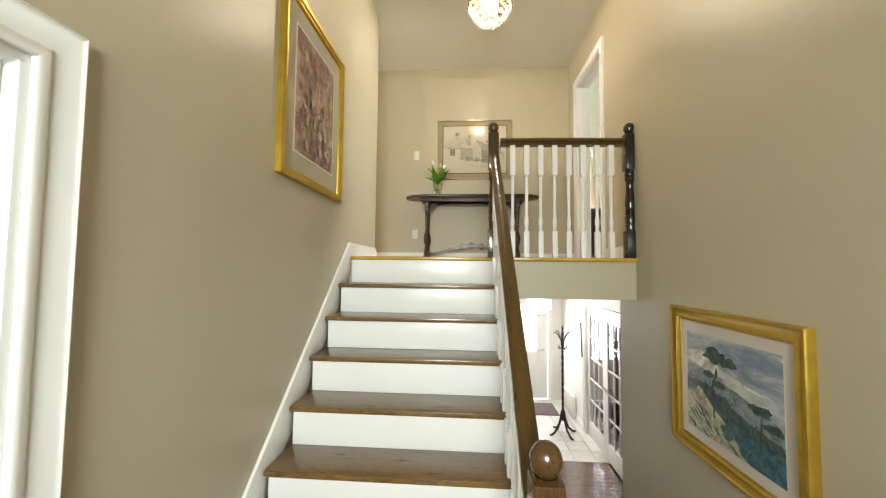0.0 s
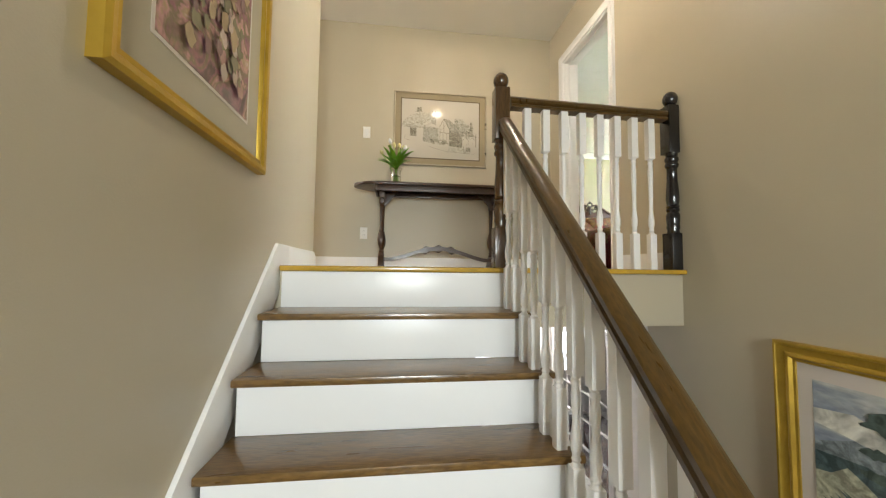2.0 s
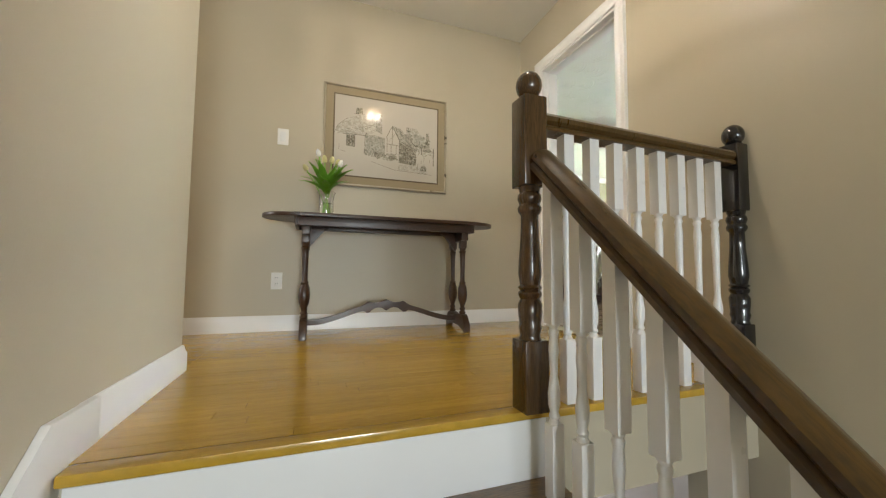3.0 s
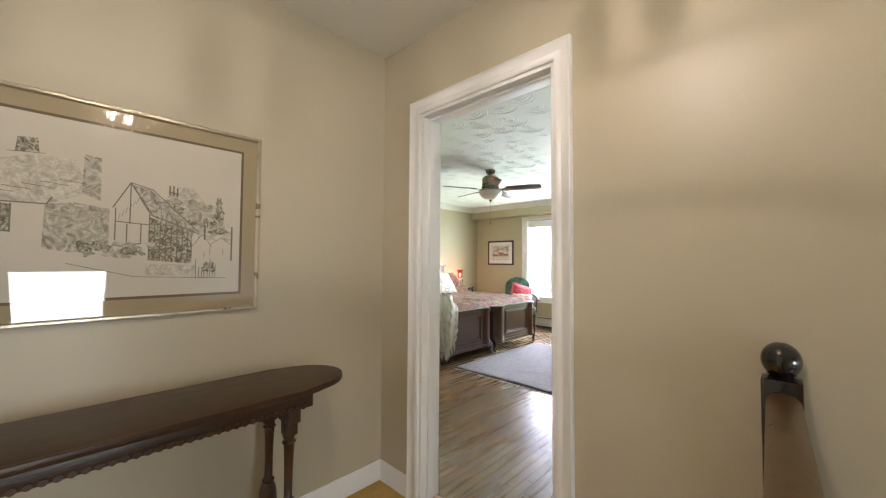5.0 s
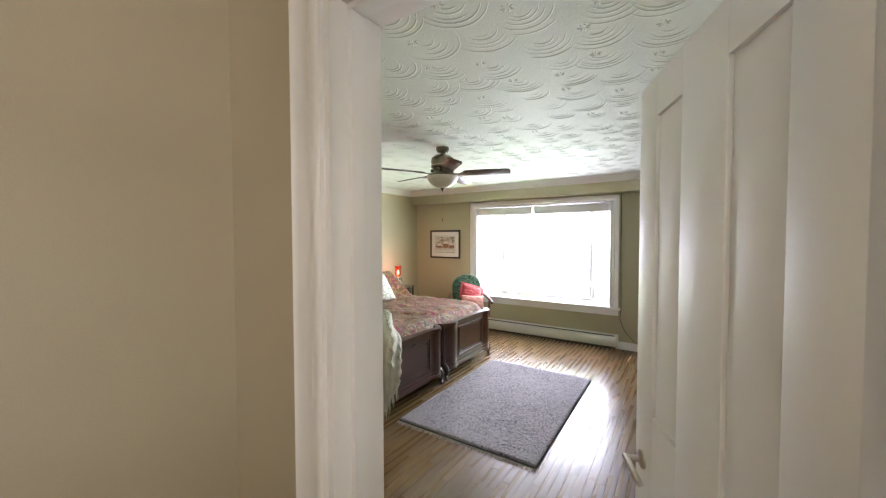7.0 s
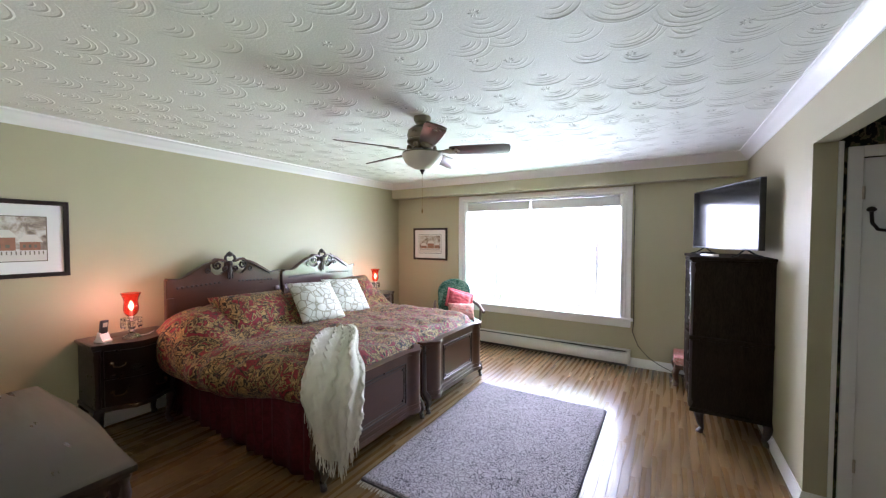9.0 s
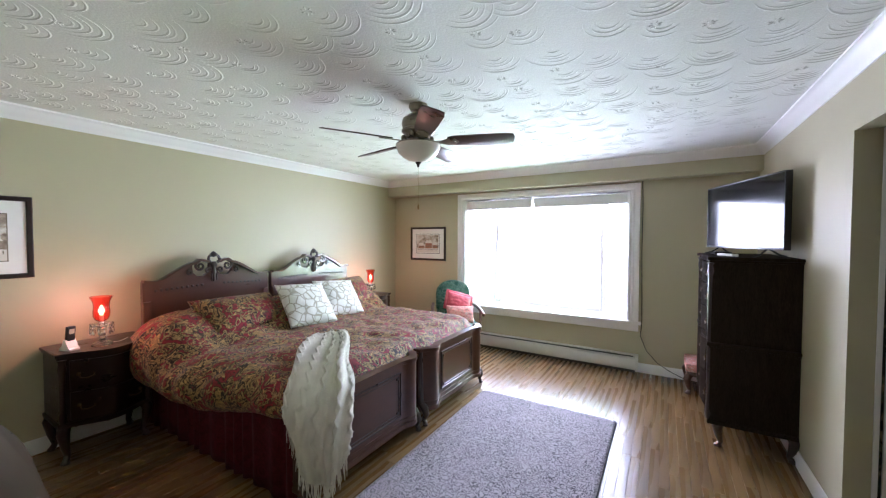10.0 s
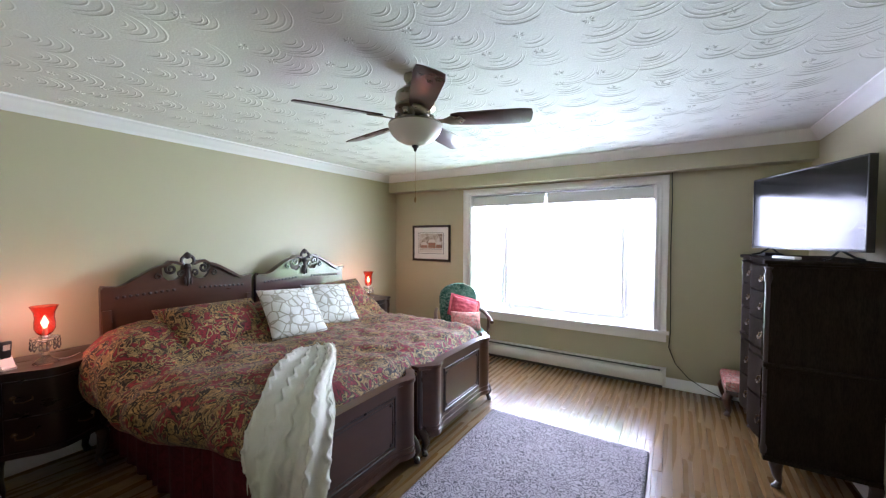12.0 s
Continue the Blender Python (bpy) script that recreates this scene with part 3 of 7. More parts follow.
solid_wall("wall_entry_front", (-2.3, 0.79, 3.1, 3.22, LOW, LOW_CEIL), [(-0.52, 0.40, 2, 4, LOW, -0.68)], LOW_PAINT, "white front wall with the entry door")
solid_wall("wall_entry_side", (-2.3, -2.18, -0.9, 3.1, LOW, LOW_CEIL), [], LOW_PAINT, "white side wall of the entry hall")
solid_wall("wall_under_stair", (LX, -1.0, -0.9, -0.78, LOW, LOW_CEIL), [], LOW_PAINT, "white wall under the stair")
solid_wall("ceiling_entry", (-2.3, 0.79, 0.0, 3.22, LOW_CEIL, LOW_CEIL + 0.2), [], LOW_PAINT, "white entry hall ceiling", "ceiling")
solid_wall("ceiling_entry_recess", (0.12, 0.79, -1.57, 0.0, LOW_CEIL, -0.31 + 0.006), [], LOW_PAINT, "white entry hall ceiling by the glazed doors", "ceiling")
solid_wall("wall_den", (2.3, 2.4, -1.5, 3.1, LOW, LOW_CEIL), [], LOW_PAINT, "white wall of the room beyond the glazed doors")
solid_wall("wall_den_side", (0.79, 2.4, 3.1, 3.2, LOW, LOW_CEIL), [], LOW_PAINT, "white side wall of the room beyond the glazed doors")
solid_wall("wall_den_back", (0.79, 2.4, -1.6, -1.5, LOW, LOW_CEIL), [], LOW_PAINT, "white back wall of the room beyond the glazed doors")
solid_wall("ceiling_den", (0.79, 2.4, -1.6, 3.2, LOW_CEIL, LOW_CEIL + 0.006), [], LOW_PAINT, "white ceiling of the room beyond the glazed doors", "ceiling")
solid_wall("floor_den", (0.79, 2.3, -1.5, 3.1, LOW - 0.1, LOW), [], LOW_OAK, "brown floor of the room beyond the glazed doors", "floor")
solid_wall("floor_entry", (-2.3, 0.67, -6.3, 0.72, LOW - 0.2, LOW - 0.02), [], SEAM, "dark subfloor of the entry hall", "floor")
solid_wall("floor_entry_stone", (-2.3, 0.67, 0.72, 3.1, LOW - 0.2, LOW - 0.012), [], material("grout", (0.45, 0.43, 0.40), 0.9), "pale grout bed of the entry tiles", "floor")

# under the stair: closed string towards the well
RISE, RUN, Y1 = 0.2, 0.2235, -2.035
prof = [(-1.75, LOW), (-1.75, -0.24)]
for k in range(1, 8):
    prof += [(Y1 - RUN * (k - 1) + 0.03, -RISE * k - 0.03)]
prof += [(-3.50, LAND), (-3.50, LOW)]
structure("stair_side", prism(bmesh.new(), [(a, b) for a, b in prof], Matrix(((0, 0, 1, -1.045), (1, 0, 0, 0), (0, 1, 0, 0), (0, 0, 0, 1))), 0.04), TRIM, "white painted closed side of the upper flight", "stair side")


# trims
def casing(name, axis, at, a0, a1, z0, z1, out, w, mat, label, bottom=False):
    """A door or window casing with a stepped profile, mitred, round an opening on the plane axis = at; out is +1 or -1."""
    sec = [(0.0, 0.0), (0.0, 0.012), (0.008, 0.018), (0.022, 0.018), (0.03, 0.012), (w - 0.014, 0.016), (w - 0.004, 0.024), (w, 0.022), (w, 0.0)]
    corner = [(a0, z0, -1, 0 if not bottom else -1), (a0, z1, -1, 1), (a1, z1, 1, 1), (a1, z0, 1, 0 if not bottom else -1)]
    bm, rings = bmesh.new(), []
    for a, z, da, dz in corner:
        ring = []
        for u, v in sec:
            p = (a + da * u, z + dz * u)
            ring.append(bm.verts.new((at + out * v, p[0], p[1]) if axis == "x" else (p[0], at + out * v, p[1])))
        rings.append(ring)
    pairs = list(zip(rings, rings[1:])) + ([(rings[-1], rings[0])] if bottom else [])
    n = len(sec)
    for r, s in pairs:
        for j in range(n):
            bm.faces.new((r[j], r[(j + 1) % n], s[(j + 1) % n], s[j]))
    if not bottom:
        bm.faces.new(rings[0])
        bm.faces.new(rings[-1][::-1])
    bmesh.ops.recalc_face_normals(bm, faces=bm.faces[:])
    return structure(name, bm, mat, label, "trim")


def jamb(name, x0, x1, a0, a1, z0, z1, t, mat, label, stop=None):
    """The lining of a doorway through a wall that stands along y, with its stop bead."""
    bm = bmesh.new()
    box(bm, x0, x1, a0, a0 + t, z0, z1 - t, 0.002)
    box(bm, x0, x1, a1 - t, a1, z0, z1 - t, 0.002)
    box(bm, x0, x1, a0, a1, z1 - t, z1, 0.002)
    if stop:
        s0, s1 = stop
        box(bm, s0, s1, a0 + t, a0 + t + 0.012, z0, z1 - t - 0.012, 0.002)
        box(bm, s0, s1, a1 - t - 0.012, a1 - t, z0, z1 - t - 0.012, 0.002)
        box(bm, s0, s1, a0 + t, a1 - t, z1 - t - 0.012, z1 - t, 0.002)
    return structure(name, bm, mat, label, "trim")


casing("door_casing", "x", 0.0, D0, D1, 0.0, DTOP, -1, 0.07, TRIM, "white moulded casing round the bedroom doorway")
casing("door_casing", "x", 0.13, D0, D1, 0.0, DTOP, 1, 0.07, TRIM, "white moulded casing inside the bedroom doorway")
jamb("door_jamb", -0.002, 0.132, D0 - 0.001, D1 + 0.001, 0.0, DTOP + 0.001, 0.018, TRIM, "white painted lining of the bedroom doorway", (0.04, 0.075))
casing("landing_door_casing", "x", LX, -4.68, -3.86, LAND, 0.355, 1, 0.095, TRIM, "white moulded casing round the landing doorway")
jamb("landing_door_jamb", LX - 0.131, LX + 0.001, -4.681, -3.859, LAND, 0.356, 0.02, TRIM, "white painted lining of the landing doorway", (LX - 0.075, LX - 0.04))
casing("glazed_door_casing", "x", 0.67, 0.06, 1.60, LOW, -0.70, -1, 0.07, TRIM, "white casing round the pair of glazed doors")
casing("entry_door_casing", "y", 3.1, -0.52, 0.40, LOW, -0.68, -1, 0.08, TRIM, "white casing round the entry door")

run_trim("baseboard_hall_end", [(-5.3, 0, 0), (-0.0, 0, 0)], BASE_SECTION, TRIM, "white moulded baseboard under the hall end wall", "baseboard")
run_trim("baseboard_door_wall", [(0, 0, 0), (0, D1 + 0.072, 0)], BASE_SECTION, TRIM, "white moulded baseboard beside the bedroom doorway", "baseboard")
run_trim("baseboard_landing", [(0, D0 - 0.072, 0), (0, -1.64, 0)], BASE_SECTION, TRIM, "white moulded baseboard along the landing", "baseboard")
run_trim("baseboard_wall_return", [(LX, -1.66, 0), (LX, -0.97, 0), (-5.3, -0.97, 0)], BASE_SECTION, TRIM, "white moulded baseboard wrapping the wall end", "baseboard")
run_trim("baseboard_headboard", [(0.13, HY, 0), (WX, HY, 0)], BASE_SECTION, TRIM, "white baseboard behind the bed", "baseboard")
run_trim("baseboard_window", [(WX, HY, 0), (WX, CY, 0)], BASE_SECTION, TRIM, "white baseboard under the window", "baseboard")
run_trim("baseboard_chest", [(WX, CY, 0), (AX1, CY, 0), (AX1, CY - 0.10, 0)], BASE_SECTION, TRIM, "white baseboard behind the tall chest", "baseboard")
run_trim("baseboard_entry", [(0.67, 3.1, LOW), (0.67, 1.68, LOW)], BASE_SECTION, TRIM, "white baseboard of the entry hall", "baseboard")
run_trim("crown_moulding", [(0.13, CY, BED_CEIL), (0.13, HY, BED_CEIL), (5.0, HY, BED_CEIL), (5.0, CY, BED_CEIL)], CROWN_SECTION, TRIM, "white coved crown moulding round the bedroom ceiling", "crown moulding", True)

# sloped skirting of the flight
sk = [(Y1 + 0.43, 0.105), (Y1 + 0.25, 0.105)] + [(-3.56, LAND + 0.10), (-3.56, LAND), (-3.40, LAND), (Y1 + 0.31, -0.10), (Y1 + 0.43, -0.02)]
structure("stair_skirting", prism(bmesh.new(), sk, Matrix(((0, 0, 1, LX), (1, 0, 0, 0), (0, 1, 0, 0), (0, 0, 0, 1))), 0.018, 0.004), TRIM, "white sloping skirting board along the stair wall", "skirting")

# ---- stairs and railings ----
def staircase(name, x0, x1, count, y_first, run, rise, z_top, label, closing):
    ob = thing(name, (0, 0, 0), label, "staircase")
    for k in range(1, count):
        y, z = y_first - run * (k - 1), z_top - rise * k
        bm = box(bmesh.new(), x0, x1, y, y + run + (0.075 if closing and k == 1 else 0.035), z - 0.028, z, 0.008)
        part("tread", bm, TREAD_WOOD, ob)
    for k in range(1, count + 1):
        y, z = y_first - run * (k - 1) + run + (0.045 if closing and k == 1 else 0.03), z_top - rise * k
        bm = box(bmesh.new(), x0 + 0.012, x1 - 0.02, y, y + 0.018, z, z + rise - 0.028, 0.001)
        part("riser", bm, TRIM, ob, "white painted riser")
    if closing:
        bm = box(bmesh.new(), x0, x1, y_first + run + 0.037, y_first + run + 0.09, z_top - 0.026, z_top + 0.001, 0.008)
        part("nosing", bm, HALL_OAK, ob, "honey oak landing nosing")
    return ob


staircase("staircase", LX + 0.019, -0.985, 8, Y1, RUN, RISE, 0.0, "white stair with brown oak treads along the wall", True)
staircase("lower_staircase", -1.0, -0.002, 6, -3.55 + 5 * RUN, RUN, 0.1867, LAND, "white lower stair with brown oak treads", False)
structure("landing_nosing", box(bmesh.new(), -0.985, -0.001, -1.785, -1.7225, -0.026, 0.001, 0.008), HALL_OAK, "honey oak nosing along the landing edge", "trim")


def newel(at, height, mat, label, group):
    ob = thing("newel_post", at, label, "newel post", group)
    h, w = height, 0.040
    low, high = 0.21, h - 0.369
    bm = bmesh.new()
    box(bm, -w, w, -w, w, 0, low, 0.005)
    part("base_block", bm, mat, ob)
    turned = [(0.034, 0.0), (0.030, 0.03), (0.036, 0.075), (0.0325, 0.10), (0.036, 0.16), (0.0365, 0.225), (0.029, 0.26), (0.035, 0.28), (0.036, 0.30), (0.030, 0.315), (0.037, 0.335), (0.030, 0.35), (0.0355, 0.42), (0.034, 0.50), (0.028, 0.66), (0.0265, 0.81), (0.035, 0.835), (0.037, 0.86), (0.031, 0.885), (0.037, 0.92), (0.036, 0.945), (0.030, 0.965), (0.034, 1.0)]
    part("shaft", lathe(bmesh.new(), [(r, low + (high - low) * k) for r, k in turned], segs=24), mat, ob)
    bm = box(bmesh.new(), -w, w, -w, w, high, h - 0.088, 0.006)
    part("top_block", bm, mat, ob)
    ball = [(0.034, h - 0.088), (0.024, h - 0.084), (0.030, h - 0.080)] + [(0.041 * math.sin(a), h - 0.044 - 0.046 * math.cos(a)) for a in [0.55 + 0.26 * i for i in range(10)]] + [(0.006, h + 0.001)]
    part("finial", lathe(bmesh.new(), ball, segs=24), mat, ob)
    return ob


RX = -1.05
newel((RX - 0.008, -1.765, 0), 1.043, NEWEL_WOOD, "brown turned oak newel post at the top of the stair", "newel posts")
newel((-0.022, -1.715, 0), 1.041, DARK_NEWEL, "near-black turned newel post against the wall", "newel posts")
newel((RX, -3.60, LAND), 1.085, NEWEL_WOOD, "brown turned oak newel post at the half landing", "newel posts")

RAIL_SECTION = [(-0.030, 0.0), (-0.030, 0.012), (-0.022, 0.020), (-0.033, 0.030), (-0.033, 0.045), (-0.021, 0.058), (0.0, 0.063), (0.021, 0.058), (0.033, 0.045), (0.033, 0.030), (0.022, 0.020), (0.030, 0.012), (0.030, 0.0)]
single("landing_handrail", sweep(bmesh.new(), [(RX + 0.046, -1.75, 0.862), (-0.066, -1.718, 0.862)], RAIL_SECTION), RAIL_WOOD, "brown oak handrail level above the landing edge", "handrail")
SLOPE = RISE / RUN
RAIL_TOP, RAIL_Y, RAIL_SLOPE = 0.728, -1.797, 0.918


def rail_z(y):
    return RAIL_TOP + (y - RAIL_Y) * RAIL_SLOPE


single("stair_handrail", sweep(bmesh.new(), [(RX, -3.555, rail_z(-3.555)), (RX, RAIL_Y, RAIL_TOP)], RAIL_SECTION), RAIL_WOOD, "brown oak handrail sloping down the stair", "handrail")


def baluster(at, height, slope, group, label, top_len):
    """A white turned baluster with square ends; the top is cut to the rail's slope."""
    w, h = 0.019, height
    ob = thing("baluster", at, label, "baluster", group)
    top, low = h - top_len, 0.20
    part("base_block", box(bmesh.new(), -w, w, -w, w, 0, low, 0.003), BALUSTER, ob)
    p = [(0.017, low), (0.011, low + 0.012), (0.015, low + 0.020), (0.011, low + 0.03), (0.016, low + 0.05), (0.017, low + 0.08), (0.0105, low + 0.13)]
    mid = (low + 0.13 + top - 0.06) / 2
    p += [(0.012, mid), (0.0145, top - 0.07), (0.011, top - 0.035), (0.015, top - 0.022), (0.011, top - 0.012), (0.017, top)]
    part("turned_shaft", lathe(bmesh.new(), p, segs=12), BALUSTER, ob)
    bm = bmesh.new()
    vs = [bm.verts.new((x, y, z + (y * slope if z > top else 0))) for x, y, z in ((-w, -w, top), (w, -w, top), (w, w, top), (-w, w, top), (-w, -w, h), (w, -w, h), (w, w, h), (-w, w, h))]
    for q in ((3, 2, 1, 0), (4, 5, 6, 7), (0, 1, 5, 4), (1, 2, 6, 5), (2, 3, 7, 6), (3, 0, 4, 7)):
        bm.faces.new([vs[i] for i in q])
    part("top_block", bm, BALUSTER, ob)
    return ob


x_first = -0.909
first = baluster((x_first, -1.75, 0), 0.866, 0, "landing balusters", "white turned baluster of the landing railing", 0.235)
for i in range(1, 8):
    copy_thing(first, pose(x_first + i * 0.1064, -1.75 + 0.004 * i, 0))
firsts = {}
for n in range(1, 8):
    for f in (0.055, 0.167):
        y = Y1 - RUN * (n - 1) + f
        z = -RISE * n
        if y < -3.5:
            continue
        h = rail_z(y) - z + 0.006
        key = f
        if key not in firsts:
            firsts[key] = baluster((RX, y, z), h, SLOPE, "stair balusters", "white turned baluster of the stair railing", 0.30 + 0.1 * (f > 0.1))
        else:
            copy_thing(firsts[key], pose(RX, y, z))


# ---- doors ----
def panel_leaf(ob, w, h, t, cols, rows, mat, name="panel", inset=0.010):
    """Stiles, rails and raised panels of a leaf that hangs from x = 0 to w, y = 0 to t; cols and rows are spans of the panels."""
    bm = bmesh.new()
    xs = [0] + [v for c in cols for v in c] + [w]
    zs = [0] + [v for r in rows for v in r] + [h]
    for i in range(0, len(xs), 2):
        box(bm, xs[i], xs[i + 1], 0, t, 0, h, 0.002)
    for c in cols:
        for j in range(0, len(zs), 2):
            box(bm, c[0], c[1], 0.0004, t - 0.0004, zs[j], zs[j + 1])
    part("leaf", bm, mat, ob)
    for c in cols:
        for r in rows:
            bm = bmesh.new()
            for side in (0, 1):
                y_out, y_in = (inset, t / 2) if side == 0 else (t - inset, t / 2)
                y_mid = 0.004 if side == 0 else t - 0.004
                a, b = (c[0] - 0.0, r[0]), (c[1], r[1])
                e = 0.03
                loops = [[(a[0], y_out, a[1]), (b[0], y_out, a[1]), (b[0], y_out, b[1]), (a[0], y_out, b[1])], [(a[0] + e, y_mid, a[1] + e), (b[0] - e, y_mid, a[1] + e), (b[0] - e, y_mid, b[1] - e), (a[0] + e, y_mid, b[1] - e)]]
                v = [[bm.verts.new(p) for p in l] for l in loops]
                for q in range(4):
                    bm.faces.new((v[0][q], v[0][(q + 1) % 4], v[1][(q + 1) % 4], v[1][q]))
                bm.faces.new(v[1])
            bmesh.ops.recalc_face_normals(bm, faces=bm.faces[:])
            part(name, bm, mat, ob, sharp=20)


def lever(ob, x, z, y0, y1, mat, toward=-1):
    """A lever handle on both faces of a leaf."""
    bm = bmesh.new()
    for y, s in ((y0, -1), (y1, 1)):
        lathe(bm, [(0.026, 0), (0.026, 0.006), (0.018, 0.010), (0.009, 0.012), (0.009, 0.045)], segs=18, m=Matrix.Translation((x, y, z)) @ Matrix.Rotation(radians(90 if s < 0 else -90), 4, "X"))
        sweep(bm, [(x + 0.01 * -toward, y + s * 0.045, z), (x + toward * 0.05, y + s * 0.047, z + 0.004), (x + toward * 0.11, y + s * 0.042, z - 0.006)], ring_section(0.0085, 8))
    part("door_handle", bm, mat, ob, "brushed metal lever handle")


def hinges(ob, y, zs, mat):
    for z in zs:
        part("hinge", lathe(bmesh.new(), [(0.007, -0.045), (0.007, 0.045)], (-0.004, y, z), 10), mat, ob, "small metal hinge")


bd = thing("door_1", (0.137, D0 + 0.02, 0.008), "white panelled bedroom door standing open", "door", turn=90 - 68)
tagged(bd, kind="structure")
panel_leaf(bd, 0.722, 1.995, 0.035, [(0.12, 0.27), (0.45, 0.60)], [(0.20, 0.86), (1.08, 1.89)], WHITE_DOOR)
lever(bd, 0.66, 0.93, 0.0, 0.035, NICKEL)
hinges(bd, 0.0, (0.25, 1.75), TRIM)

part("strike_plate", box(bmesh.new(), 0.05, 0.075, D1 - 0.0215, D1 - 0.0175, 0.90, 0.96, 0.001), NICKEL, bpy.data.objects["door_jamb"], "metal strike plate")

ld = thing("door_2", (LX - 0.07, -3.882, LAND + 0.008), "white panelled door closed at the half landing", "door", turn=-90)
tagged(ld, kind="structure")
panel_leaf(ld, 0.776, 1.925, 0.035, [(0.11, 0.34), (0.43, 0.66)], [(0.22, 0.78), (0.98, 1.76)], WHITE_DOOR)

fd = thing("door_3", (-0.50, 3.13, LOW + 0.008), "white entry door with a tall bright glass light", "door")
tagged(fd, kind="structure")
bm = bmesh.new()
for b in ((0, 0.2, 0, 2.02), (0.68, 0.88, 0, 2.02), (0.2, 0.68, 0, 0.95), (0.2, 0.68, 1.88, 2.02)):
    box(bm, b[0], b[1], 0, 0.045, b[2], b[3], 0.003)
part("leaf", bm, WHITE_DOOR, fd)
DAYLIGHT = glowing("daylight_haze", (0.93, 0.97, 1.0), 1.5)
part("pane", box(bmesh.new(), 0.2, 0.68, 0.018, 0.026, 0.95, 1.88), glassy("obscure_glass", (1, 1, 1), 0.4), fd).visible_shadow = False
lever(fd, 0.80, 0.98, 0.0, 0.045, NICKEL)
structure("backdrop_entry", box(bmesh.new(), -2.4, 1.2, 3.9, 3.95, -3.1, 0.2), DAYLIGHT, "bright hazy daylight outside the entry", "backdrop")


def french_leaf(at, turn, label, handle_x):
    ob = tagged(thing("glazed_door", at, label, "door", "glazed doors", turn), kind="structure")
    w, h, t = 0.755, 2.0, 0.035
    bm = bmesh.new()
    box(bm, 0, 0.09, 0, t, 0, h, 0.003)
    box(bm, w - 0.09, w, 0, t, 0, h, 0.003)
    box(bm, 0.09, w - 0.09, 0, t, 0, 0.24, 0.003)
    box(bm, 0.09, w - 0.09, 0, t, h - 0.11, h, 0.003)
    part("leaf", bm, WHITE_DOOR, ob)
    gw, gh = (w - 0.18) / 3, (h - 0.35) / 5
    bm = bmesh.new()
    for i in (1, 2):
        box(bm, 0.09 + gw * i - 0.010, 0.09 + gw * i + 0.010, 0.006, t - 0.006, 0.24, h - 0.11, 0.002)
    for j in range(1, 5):
        box(bm, 0.09, w - 0.09, 0.005, t - 0.005, 0.24 + gh * j - 0.010, 0.24 + gh * j + 0.010, 0.002)
    part("glazing_bars", bm, WHITE_DOOR, ob)
    for i in range(3):
        for j in range(5):
            part("pane", box(bmesh.new(), 0.09 + gw * i + 0.006, 0.09 + gw * (i + 1) - 0.006, 0.015, 0.019, 0.24 + gh * j + 0.006, 0.24 + gh * (j + 1) - 0.006), GLASS, ob).visible_shadow = False
    lever(ob, handle_x, 0.95, 0, t, NICKEL, -1 if handle_x > 0.4 else 1)


french_leaf((0.70, 1.59, LOW + 0.006), -90, "white glazed door with fifteen panes, closed", 0.71)
french_leaf((0.70, 0.83, LOW + 0.006), -90, "white glazed door with fifteen panes, closed", 0.045)


